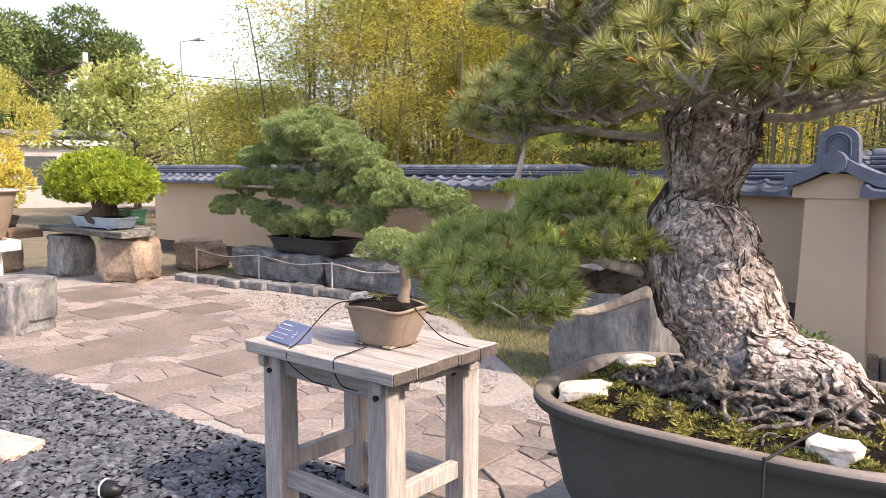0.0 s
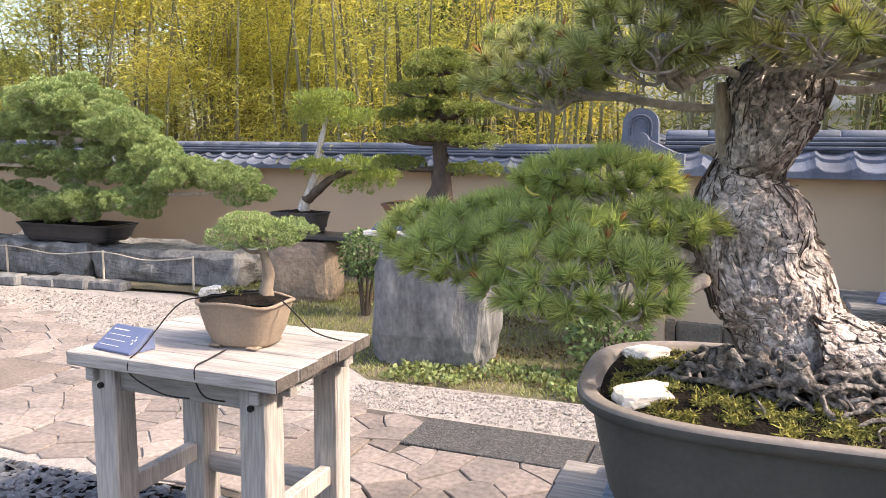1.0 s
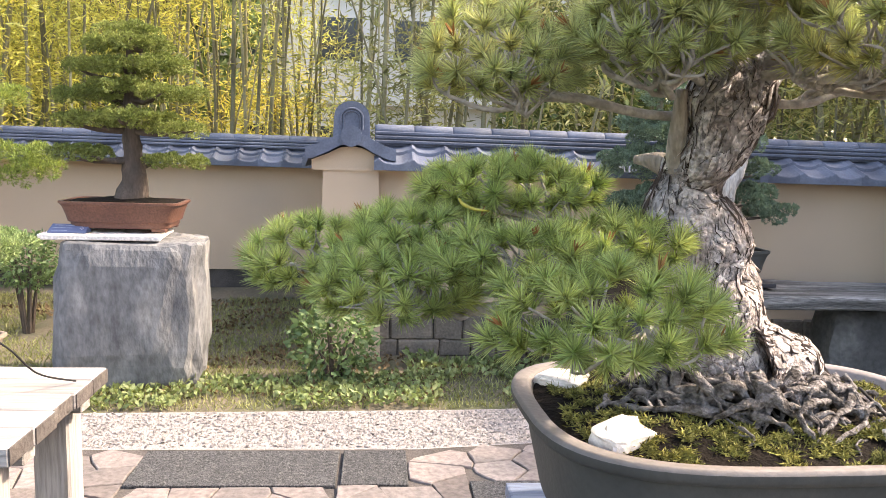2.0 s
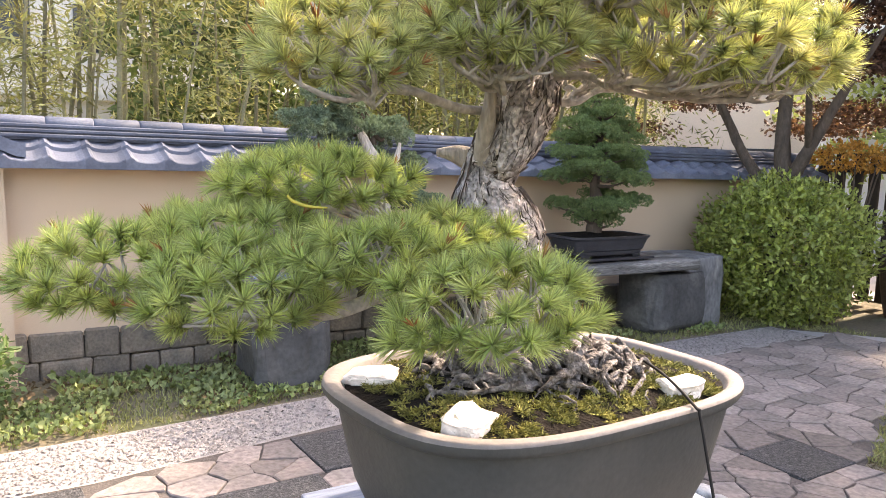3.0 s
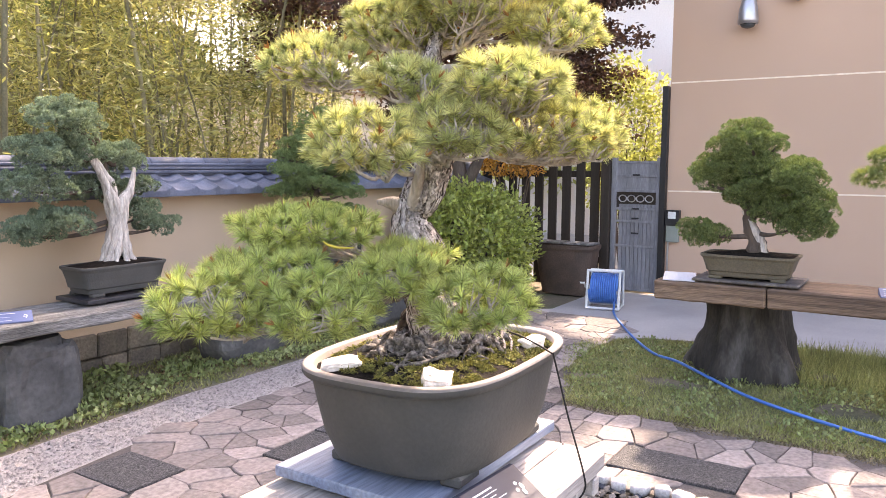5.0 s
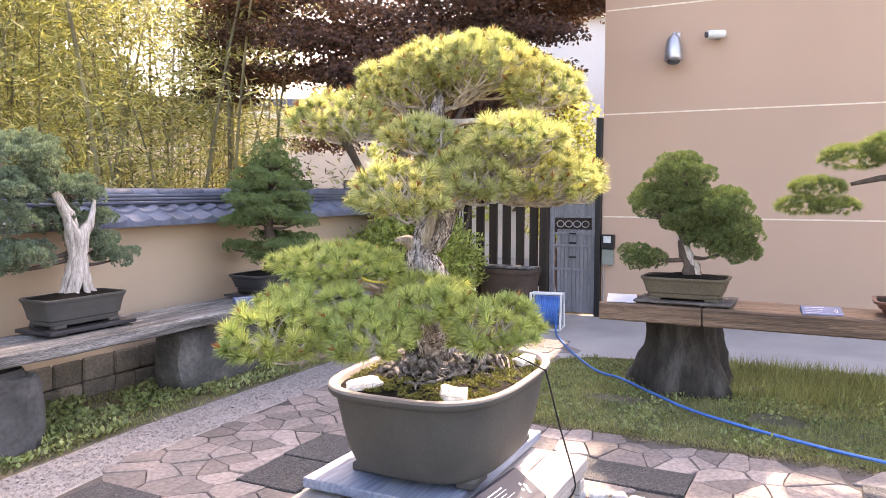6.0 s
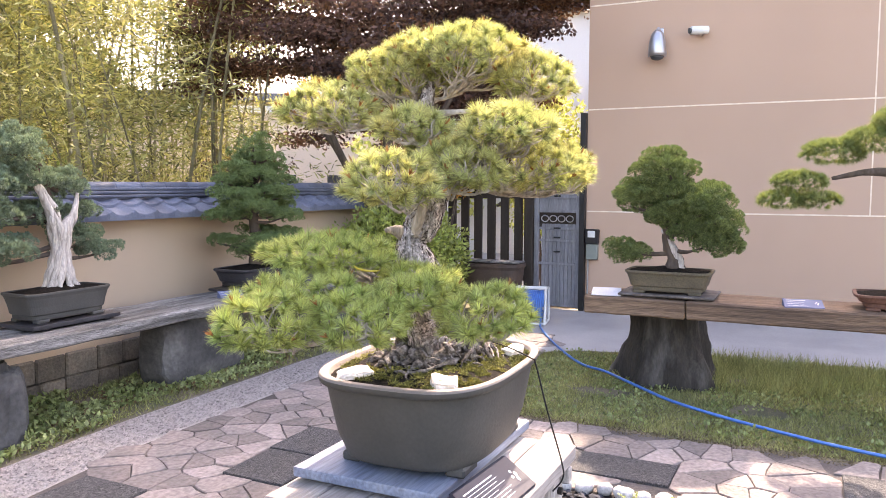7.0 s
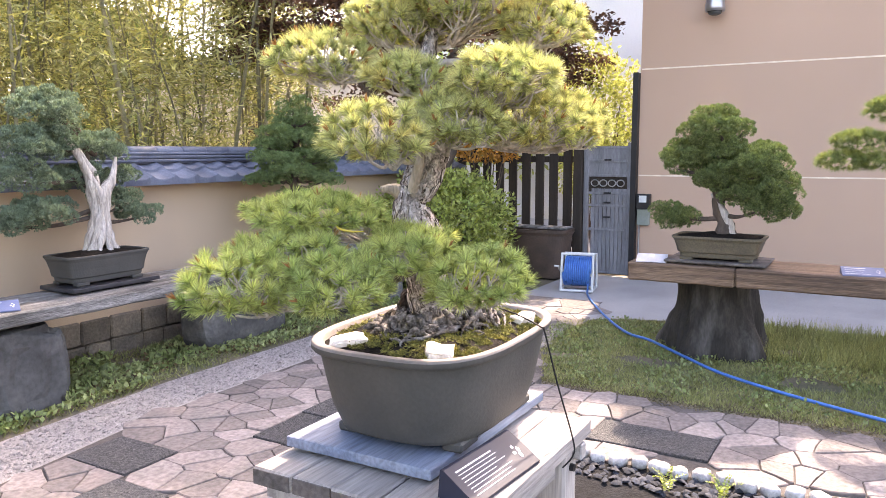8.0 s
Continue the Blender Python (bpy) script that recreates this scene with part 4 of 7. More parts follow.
bark_flakes(rel(TRUNK), TRAD, pine, 6200, 0.0095, 5, lift=0.0065, **SECTION)
FLARE = [(-0.41, 1.39, 1.255), (-0.345, 1.405, 1.258), (-0.285, 1.428, 1.24), (-0.225, 1.447, 1.195)]
bark_trunk("root_flare", rel(FLARE), [0.10, 0.072, 0.056, 0.028], pine, seg=70, rows=80, plate=34.0, amp=0.006, mats=(M_INNER, M_CRACK))
bark_flakes(rel(FLARE), [0.10, 0.072, 0.056, 0.028], pine, 900, 0.009, 8, lift=0.0055)
bark_trunk("low_limb", rel([(-0.50, 1.37, 1.43), (-0.59, 1.345, 1.43), (-0.68, 1.335, 1.405), (-0.80, 1.34, 1.40)]), [0.055, 0.034, 0.026, 0.014], pine, seg=46, rows=60, plate=40.0, amp=0.008, seed=5, mats=(M_LIMB, M_CRACK))

# stubs, bleached branch ends and the branches that carry the pads
part("stub", tube(bmesh.new(), spline(rel([(-0.545, 1.365, 1.585), (-0.561, 1.35, 1.625), (-0.568, 1.33, 1.68), (-0.572, 1.318, 1.728)]), 4), lerp_list([0.015, 0.016, 0.0145, 0.010], 4), 14, wobble=0.5), M_STUB, pine, "dead upright stub", True)
part("bleached_stub", tube(bmesh.new(), spline(rel([(-0.455, 1.345, 1.775), (-0.405, 1.30, 1.788), (-0.365, 1.275, 1.782), (-0.325, 1.262, 1.792), (-0.295, 1.254, 1.778)]), 4), lerp_list([0.024, 0.021, 0.019, 0.015, 0.006], 4), 12, wobble=0.3), M_DEADWOOD, pine, "pale bleached branch stub", True)

part("grey_stub", tube(bmesh.new(), spline(rel([(-0.53, 1.40, 1.60), (-0.558, 1.408, 1.612), (-0.582, 1.42, 1.617), (-0.602, 1.43, 1.617)]), 4), lerp_list([0.020, 0.016, 0.013, 0.009], 4), 14, wobble=0.6), M_STUB, pine, "smooth grey sawn stub", True)
LOW_PADS = [(-1.11, 1.44, 1.420, 0.140, 0.115, 0.084), (-0.80, 1.50, 1.555, 0.155, 0.175, 0.052), (-1.00, 1.275, 1.415, 0.120, 0.110, 0.082), (-0.95, 1.45, 1.475, 0.13, 0.14, 0.055), (-0.745, 1.06, 1.41, 0.145, 0.110, 0.086),
        (-0.82, 1.215, 1.465, 0.135, 0.10, 0.050), (-0.66, 1.30, 1.485, 0.115, 0.10, 0.042)]
HIGH_PADS = [(-0.87, 1.26, 1.735, 0.115, 0.115, 0.058), (-0.66, 1.165, 1.775, 0.125, 0.115, 0.058), (-0.40, 1.05, 1.775, 0.170, 0.135, 0.066), (-0.245, 1.03, 1.765, 0.110, 0.110, 0.055), (-0.62, 1.05, 1.885, 0.140, 0.125, 0.045),
        (-0.33, 1.27, 2.115, 0.19, 0.17, 0.070), (-0.57, 1.64, 1.955, 0.155, 0.145, 0.056), (-0.28, 1.10, 2.05, 0.14, 0.12, 0.060), (-0.35, 1.51, 2.075, 0.18, 0.16, 0.070), (-0.20, 1.42, 1.80, 0.15, 0.16, 0.05),
        (-0.62, 1.34, 1.90, 0.11, 0.11, 0.036), (-0.33, 1.39, 2.135, 0.17, 0.17, 0.055), (-0.54, 1.28, 1.83, 0.10, 0.10, 0.035)]
PADS = LOW_PADS + HIGH_PADS
STARTS = [(-0.78, 1.34, 1.40), (-0.55, 1.38, 1.47), (-0.74, 1.335, 1.40), (-0.70, 1.34, 1.41), (-0.58, 1.30, 1.40), (-0.60, 1.33, 1.43), (-0.52, 1.35, 1.45), (-0.52, 1.36, 1.69), (-0.50, 1.35, 1.71), (-0.47, 1.33, 1.75), (-0.45, 1.33, 1.76), (-0.47, 1.34, 1.80),
          (-0.39, 1.40, 2.0), (-0.43, 1.41, 1.90), (-0.40, 1.38, 1.96), (-0.40, 1.41, 1.97), (-0.45, 1.37, 1.72), (-0.45, 1.38, 1.84), (-0.37, 1.40, 2.06), (-0.47, 1.34, 1.77)]
LOWER = len(LOW_PADS)
pr = random.Random(3)


def bend(a):
    return Vector((pr.uniform(-a, a), pr.uniform(-a, a), pr.uniform(-a, a) * 0.7))


def pine_pad(k, pad, start):
    x, y, z, rx, ry, rz = pad
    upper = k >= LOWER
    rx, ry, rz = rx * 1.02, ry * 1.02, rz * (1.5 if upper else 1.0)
    c = Vector((x, y, z))
    s = Vector(start)
    end = c + Vector((0, 0, -rz * 0.3))
    stem = spline([s, s.lerp(end, 0.3) + bend(0.035), s.lerp(end, 0.65) + bend(0.035) - Vector((0, 0, 0.015)), end], 6)
    bm = tube(bmesh.new(), rel(stem), lerp_list([0.0105, 0.0078, 0.006, 0.004] if upper else [0.012, 0.009, 0.007, 0.005], 6), 8, wobble=0.5, seed=k)
    low = 0.32 if upper else 0.4
    q, d = dome(2200, (0, 0, 0), (1, 1, 1), low, 0.22)
    lump = np.array([1 + 0.22 * noise.noise(Vector(v) * 2.4 + Vector((k * 5.0, 0, 0))) for v in q])
    q = q * lump[:, None] * np.array([rx, ry, rz]) + np.array(c)
    keep = spaced(q, 0.036)
    q, d = q[keep], d[keep]
    n = len(q)
    d = unit(d * np.array([1, 1, 0.7]) + np.array([0, 0, 0.85]) + rng.normal(size=d.shape) * 0.18)
    hubs = q[spaced(q, 0.095)]
    nearest = np.argmin(np.linalg.norm(q[:, None] - hubs[None], axis=2), axis=1)
    for h, hub in enumerate(hubs.tolist()):
        hub = Vector(hub).lerp(end, 0.30) - Vector((0, 0, 0.3 * rz))
        b = stem[pr.randrange(len(stem) // 2, len(stem) - 2)]
        fork = spline([b, b.lerp(hub, 0.35) + bend(0.022), b.lerp(hub, 0.7) + bend(0.022) - Vector((0, 0, 0.008)), hub], 4)
        tube(bm, rel(fork), lerp_list([0.0055, 0.0045, 0.0036, 0.0028], 4), 6, wobble=0.5, seed=h)
        for tip in q[nearest == h][::1 if upper else 2].tolist():
            b = fork[pr.randrange(len(fork) // 2, len(fork))]
            e = b.lerp(Vector(tip), 0.86)
            tube(bm, rel(spline([b, b.lerp(e, 0.5) + bend(0.012), e], 3)), lerp_list([0.0026, 0.0021, 0.0016], 3), 5, wobble=0.4, seed=h)
    part("branch", bm, M_TWIG, pine, smooth=True)
    per = 130
    size = 0.80 + 0.4 * rng.random(n)
    axis = np.repeat(d, per, 0)
    m = n * per
    spread = unit(np.cross(axis, rng.normal(size=(m, 3))))
    ang = np.radians(8 + 66 * rng.random((m, 1)) ** 0.6)
    way = unit(axis * np.cos(ang) + spread * np.sin(ang))
    base = np.repeat(q, per, 0) + axis * (rng.random((m, 1)) - 0.9) * 0.016
    ln = 0.033 * np.repeat(size, per) * (0.88 + 0.2 * rng.random(m))
    v, f = blades(base - np.array(PO), way, ln, np.full(m, 0.0027), True)
    # upper pads take the needle colour with sunlight put in
    ob = part_arrays("needle_pad", v, f, M_SUNNEEDLE if upper else M_NEEDLE, pine)
    pick = rng.random(n) < (0.20 if upper else 0.08)
    nb = int(pick.sum())
    if nb:
        kk = 9
        bb = np.repeat(q[pick], kk, 0)
        ax = np.repeat(d[pick], kk, 0)
        v, f = blades(bb + ax * 0.008 - np.array(PO), unit(ax + rng.normal(size=bb.shape) * 0.22), 0.024 * (0.6 + 0.6 * rng.random(nb * kk)), np.full(nb * kk, 0.0032), False)
        tagged(part_arrays("new_growth", v, f, M_BUD, ob, "orange-brown new buds"), kind="stuff")


for k, (pad, start) in enumerate(zip(PADS, STARTS)):
    pine_pad(k, pad, start)

part("yellow_twig", tube(bmesh.new(), spline(rel([(-0.908, 1.344, 1.548), (-0.902, 1.335, 1.540), (-0.886, 1.315, 1.534), (-0.868, 1.293, 1.534)]), 5), lerp_list([0.0015, 0.0028, 0.0025, 0.0012], 5), 8), plain("yellow_twig", (0.50, 0.40, 0.06), 0.6), pine, "bent yellow twig among the needles", True)

# surface roots over the soil
for k in range(120):
    a = k * 2 * math.pi / 120 + pr.uniform(-0.15, 0.15)
    r0, r1 = pr.uniform(0.10, 0.17), pr.uniform(0.17, 0.29)
    c0 = Vector((-0.41, 1.365, 0))
    rise = 1.238 + 0.040 * max(0.0, -math.sin(a))
    turn = pr.uniform(0.3, 1.0)
    pts = []
    for j in range(7):
        t = j / 6
        rr = r0 + (r1 - r0) * t
        aa = a + 0.55 * turn * math.sin(t * 4 + k) + pr.uniform(-0.07, 0.07)
        pts.append(c0 + Vector((math.cos(aa) * rr, math.sin(aa) * rr * 0.78, rise + (1.198 - rise) * t + pr.uniform(-0.016, 0.018))))
    w = pr.choice((0.5, 0.6, 0.75, 1.0, 1.35))
    bm = tube(bmesh.new(), spline(rel(pts), 5), lerp_list([w * v for v in (pr.uniform(0.009, 0.016), pr.uniform(0.005, 0.013), pr.uniform(0.006, 0.011), pr.uniform(0.003, 0.008), 0.005, 0.004, 0.002)], 5), 8, wobble=0.8, seed=k)
    for v in bm.verts:
        v.co += noise.noise_vector(v.co * 45) * 0.006 + noise.noise_vector(v.co * 120) * 0.003
    part("surface_root", bm, M_ROOT, pine, smooth=True)


def moss_patch(n, c, r, parent, z_fn, size=0.011):
    a, s = rng.random(n) * 6.283, np.sqrt(rng.random(n))
    p = np.column_stack([c[0] + np.cos(a) * s * r[0], c[1] + np.sin(a) * s * r[1], np.zeros(n)])
    p = p[[noise.noise(Vector(v) * 26) + 0.5 * noise.noise(Vector(v) * 70) > 0.02 for v in p.tolist()]]
    p[:, 2] = z_fn(p)
    p = p[p[:, 2] > 0]
    n = len(p)
    d = unit(rng.normal(size=(n, 3)) * np.array([1.2, 1.2, 0.5]) + np.array([0, 0, 0.25]))
    return blades(p, d, size * (0.5 + 1.0 * rng.random(n)), size * 0.22 * np.ones(n), False)


def soil_z(p):
    """Height of the pine pot's soil at each point."""
    c, n = math.cos(radians(2.2)), math.sin(radians(2.2))
    z = []
    for x, y in (p[:, :2] - np.array([PX, PY])).tolist():
        u, v = x * c + y * n, y * c - x * n
        k = (abs(u / 0.390) ** 3.25 + abs(v / 0.281) ** 3.25) ** (1 / 3.25)
        w = Vector((u, v, 0.2485 + 0.055 * (1 - k * k)))
        z.append(0.935 + w.z + 0.012 * noise.noise(w * 22) + 0.006 * noise.noise(w * 60) if k < 0.885 else -1.0)
    return np.array(z)


moss = []
for c, r, n in (((-0.41, 1.165), (0.28, 0.055), 26000), ((-0.21, 1.19), (0.10, 0.06), 6000), ((-0.665, 1.30), (0.06, 0.13), 7000), ((-0.66, 1.44), (0.06, 0.10), 6000), ((-0.55, 1.20), (0.10, 0.06), 5000), ((-0.12, 1.33), (0.07, 0.16), 7000), ((-0.38, 1.56), (0.24, 0.06), 7000)):
    moss.append(moss_patch(n, c, r, None, soil_z))
tagged(part_arrays("moss", *join_arrays(moss), M_MOSS), "yellow-green moss tufts on the pot's soil", "moss", kind="stuff")


def pot_stone(x, y, z, rx, ry, h, seed, rz, label="angular white quartz stone lying on the pot's soil"):
    s = part("quartz_stone", stone(rx, ry, h, seed, 3, 0.34, None, 0.5), M_WHITE)
    s.matrix_basis = pose(x, y, z, 6, -5, rz)
    tagged(s, label, "stone", "stones on the pine pot")


pot_stone(-0.66, 1.215, 1.192, 0.048, 0.036, 0.034, 3, 25)
pot_stone(-0.685, 1.485, 1.192, 0.050, 0.036, 0.030, 8, -50)
pot_stone(-0.225, 1.18, 1.196, 0.036, 0.026, 0.034, 12, -15)


def cord(name, pts, r, label, material=None, n=8):
    ob = part(name, tube(bmesh.new(), spline(pts, n), r, 6), material or M_ROPE, smooth=True)
    return tagged(ob, label, "cord")


cord("tie_cord", [(-0.22, 1.33, 1.25), (-0.25, 1.20, 1.236), (-0.292, 1.090, 1.213), (-0.296, 1.077, 1.20), (-0.285, 1.04, 1.05), (-0.27, 0.996, 0.889), (-0.272, 0.993, 0.84), (-0.285, 1.02, 0.80)], 0.0026,
     "thin black cord tying the pine pot to the stand")


def name_card(name, x, y, z, w, d, h, rz, face, label, bars=4, title=True):
    """A wedge-shaped name card with rows of writing too small to read."""
    c = thing(name, x, y, z, label, "sign", rz)
    bm = bmesh.new()
    loft(bm, [[(sx * w / 2, -d / 2, 0), (sx * w / 2, d / 2, 0), (sx * w / 2, d / 2 - 0.006, h), (sx * w / 2, d / 2 - 0.016, h), (sx * w / 2, -d / 2, 0.008)] for sx in (-1, 1)], True, True)
    bmesh.ops.recalc_face_normals(bm, faces=bm.faces)
    part("card", bm, face, c)
    slope = Vector((0, d - 0.016, h - 0.008)).normalized()
    nrm = Vector((0, -slope.z, slope.y))
    ln = Vector((0, d - 0.016, h - 0.008)).length
    r = random.Random(int(abs(x * 100)))
    for k in range(bars):
        t = ln * (0.82 - 0.66 * k / max(bars - 1, 1))
        o = Vector((0, -d / 2, 0.008)) + slope * t + nrm * 0.0015
        ww = w * r.uniform(0.42, 0.62)
        hgt = ln * 0.011 * (1.8 if (k == 0 and title) else 1)
        bm = bmesh.new()
        x0 = -w * 0.42
        bm.faces.new([bm.verts.new(o + Vector((a, 0, 0)) + slope * b) for a, b in ((x0, -hgt), (x0 + ww, -hgt), (x0 + ww, hgt), (x0, hgt))])
        part("writing", bm, M_INK, c)
    if title:
        for k, (ex, et) in enumerate(((0.34, 0.62), (0.38, 0.50), (0.31, 0.47), (0.36, 0.36))):
            o = Vector((w * ex, -d / 2, 0.008)) + slope * ln * et + nrm * 0.0015
            q = w * 0.022
            bm = bmesh.new()
            bm.faces.new([bm.verts.new(o + Vector((math.cos(b) * q, 0, 0)) + slope * math.sin(b) * q * (1.4 if k % 2 else 0.8)) for b in [0.3 * k + j * 1.047 for j in range(6)]])
            part("emblem", bm, M_INK, c)
    return c


name_card("name_card", -0.64, 1.075, 0.892, 0.32, 0.11, 0.07, -4, M_SIGN, "navy name card with white writing on the pine's stand", 8)


# ---- small table with a juniper beside the slate bed ----
boards_table("small_table", -2.875, 2.055, -1.945, 2.755, 0.84, 0.055, 5, 0.115, 0.07, "weathered pale timber table with dark end grain")
deep_pot("bonsai_pot", -2.32, 2.42, 0.843, 0.190, 0.145, 0.178, 2.8, M_TAN, M_TAN, "flared tan clay pot with curved rim", rz=4, foot=0.006, lip=0.014, taper=0.70, wave=0.006, mound=0.03, soil_drop=0.0)


def lobed(pads, gap, r, low=0.6):
    """Break broad pads into the many small rounded lobes that clipping leaves."""
    pts = np.concatenate([dome(90, p[:3], np.array(p[3:]), low, 0.3)[0] for p in pads])
    return [(x, y, z, r * (1 + 0.25 * math.sin(41 * x)), r, r * (0.72 + 0.2 * math.sin(53 * y))) for x, y, z in pts[spaced(pts, gap)].tolist()]


def clump_tree(name, base, label, category, trunk, radii, pads, leaf, bark, bark2=None, clump=0.055, per=40, dens=170, leaf_len=0.026, leaf_w=0.010, low=0.45, limb_every=1, part_name="foliage_pad"):
    """A clipped bonsai: trunk, limbs to each pad, pads of small clumps. Points are in metres from the base."""
    t = thing(name, *base, label, category)
    if bark2:
        bark_trunk("trunk", trunk, radii, t, seg=40, rows=60, plate=30, amp=radii[0] * 0.12, mats=(bark, bark2))
    else:
        part("trunk", tube(bmesh.new(), spline(trunk, 6), lerp_list(radii, 6), 14, wobble=0.35, seed=base[0]), bark, t, smooth=True)
    tp = spline(trunk, 6)
    for k, (x, y, z, rx, ry, rz) in enumerate(pads):
        c = Vector((x, y, z))
        if k % limb_every == 0:
            s = min(tp, key=lambda q: (q - c).length + 0.8 * abs(q.z - (c.z - 0.05)))
            mid = s.lerp(c, 0.5) + Vector((0, 0, -0.03))
            part("limb", tube(bmesh.new(), spline([s, mid, c - Vector((0, 0, rz * 0.3))], 5), lerp_list([radii[len(radii) // 2] * 0.45, radii[len(radii) // 2] * 0.3, 0.004], 5), 7, wobble=0.3, seed=k), bark, t, smooth=True)
        area = 3.4 * (rx * ry + rz * (rx + ry) * 0.6)
        n = max(12, int(area * dens))
        v, f = clump_pad((x, y, z), (rx, ry, rz), n, per, clump, leaf_len, leaf_w, low)
        part_arrays(part_name, v, f, leaf, t)
    return t


clump_tree("juniper_bonsai", (-2.24, 2.44, 1.02), "small juniper bonsai with one leaning trunk and pale wire", "bonsai tree",
           [(0, 0, -0.02), (0.005, 0, 0.04), (0.01, 0.01, 0.09), (0.0, 0, 0.16), (-0.03, 0, 0.25)], [0.040, 0.026, 0.022, 0.018, 0.010],
           [(-0.13, 0.0, 0.235, 0.11, 0.10, 0.05), (0.02, 0.0, 0.245, 0.11, 0.10, 0.05), (0.10, 0.03, 0.27, 0.09, 0.08, 0.04), (-0.05, -0.02, 0.29, 0.11, 0.09, 0.04)], M_JUNIPER, M_TAN,
           clump=0.018, per=80, dens=1300, leaf_len=0.010, leaf_w=0.0030)
s = part("quartz_stone", stone(0.05, 0.03, 0.05, 21, 3, 0.4), M_WHITE)
s.matrix_basis = pose(-2.46, 2.40, 1.015, 0, 0, 20)
tagged(s, "grey-white stone on the juniper pot", "stone")
mv, mf = moss_patch(900, (-2.40, 2.41), (0.10, 0.07), None, lambda p: 1.03 + 0.025 * (1 - ((p[:, 0] + 2.40) / 0.12) ** 2))
tagged(part_arrays("moss", mv, mf, M_MOSS), "olive moss round the juniper's roots", "moss", kind="stuff")
cord("tie_cord", [(-2.25, 2.41, 1.05), (-2.45, 2.34, 1.03), (-2.535, 2.28, 1.0), (-2.57, 2.13, 0.87), (-2.575, 2.063, 0.835), (-2.57, 2.062, 0.78), (-2.45, 2.08, 0.72), (-2.35, 2.11, 0.705)], 0.003, "black cord lashing the juniper pot to the table")
cord("tie_cord", [(-2.31, 2.28, 0.85), (-2.29, 2.15, 0.848), (-2.28, 2.063, 0.842), (-2.275, 2.062, 0.78), (-2.25, 2.08, 0.73), (-2.20, 2.12, 0.71)], 0.003, "black cord lashing the juniper pot to the table")
cord("tie_cord", [(-2.15, 2.41, 1.03), (-2.08, 2.38, 1.0), (-2.05, 2.48, 0.9), (-1.98, 2.58, 0.846)], 0.003, "black cord lashing the juniper pot to the table")
name_card("name_card", -2.69, 2.16, 0.843, 0.20, 0.12, 0.075, -8, M_SIGNBLUE, "blue slanted name card with white writing on the table", 4)


# ---- bench along the north wall, with a deadwood juniper and a spruce ----
def plank_bench(name, x0, y0, x1, y1, z0, z1, material, label, along_x=True, pieces=2):
    b = thing(name, (x0 + x1) / 2, (y0 + y1) / 2, 0, label, "bench")
    cx, cy = (x0 + x1) / 2, (y0 + y1) / 2
    if along_x:
        w = (y1 - y0) / pieces
        for k in range(pieces):
            part("plank", rough_box(x0 - cx, y0 - cy + k * w + 0.003, z0, x1 - cx + 0.02 * k, y0 - cy + (k + 1) * w - 0.003, z1 + 0.004 * k, 14, 0.010, k + x0, 0.012), material, b)
    else:
        w = (x1 - x0) / pieces
        for k in range(pieces):
            part("plank", rough_box(x0 - cx + k * w + 0.003, y0 - cy, z0, x0 - cx + (k + 1) * w - 0.003, y1 - cy + 0.015 * k, z1 + 0.004 * k, 14, 0.008, k + x0, 0.012), material, b)
    return b


plank_bench("wall_bench", 0.12, 5.0, 4.65, 5.62, 0.605, 0.70, M_GREYPLANK, "long grey weathered plank bench along the garden wall")


def rock(name, x, y, rx, ry, h, seed, label, material, rz=0.0, flat=0.78, amp=0.22, detail=4, group="", boxy=0.45):
    s = part(name, stone(rx, ry, h, seed, detail, amp, flat, boxy), material)
    s.matrix_basis = pose(x, y, -0.03, 0, 0, rz)
    return tagged(s, label, "rock", group)


rock("support_stone", 0.58, 5.32, 0.27, 0.26, 0.65, 2, "upright dark stone holding up the wall bench", M_ROCKD, flat=0.82)
rock("support_stone", 2.75, 5.42, 0.50, 0.24, 0.65, 5, "broad grey stone holding up the wall bench", M_ROCKD, flat=0.82, amp=0.12)
rock("support_stone", 4.5, 5.32, 0.42, 0.28, 0.65, 9, "broad grey stone holding up the wall bench", M_ROCKD, flat=0.82, amp=0.12)
rock("side_stone", 4.95, 5.4, 0.30, 0.30, 0.80, 19, "grey flat-topped stone beside the wall bench", M_ROCK, flat=0.82, amp=0.12)


def pedestal_pot(name, x, y, z, w, d, h, material, label, rz=0.0, steps=True):
    """A shallow rectangular bonsai pot with flared wall, lip and panelled feet."""
    p = thing(name, x, y, z, label, "pot", rz)
    power = 7.0
    prof = [(0.80, 0.02), (0.82, 0.03), (0.83, 0.055), (0.87, 0.065), (0.90, h * 0.55), (0.95, h * 0.82), (0.985, h - 0.02), (1.0, h - 0.016), (1.0, h - 0.002), (0.99, h), (0.93, h), (0.92, h - 0.03)]
    part("body", loft(bmesh.new(), [oval(w / 2 * k, d / 2 * k, zz, power, 40) for k, zz in prof]), material, p, smooth=False)
    for sx in (-1, 1):
        for sy in (-1, 1):
            part("foot", abox(sx * w * 0.32 - 0.05, sy * d * 0.33 - 0.03, 0, sx * w * 0.32 + 0.05, sy * d * 0.33 + 0.03, 0.024, 0.005), material, p)
    bm = loft(bmesh.new(), [oval(w / 2 * k, d / 2 * k, h - 0.015 + 0.05 * (1 - k), power, 40) for k in (0.93, 0.7, 0.45, 0.2, 0.05)], False, True)
    for v in bm.verts:
        v.co.z += 0.008 * noise.noise(v.co * 20)
    part("soil", bm, M_SOIL, p, "mossy dark soil", smooth=True)
    return p


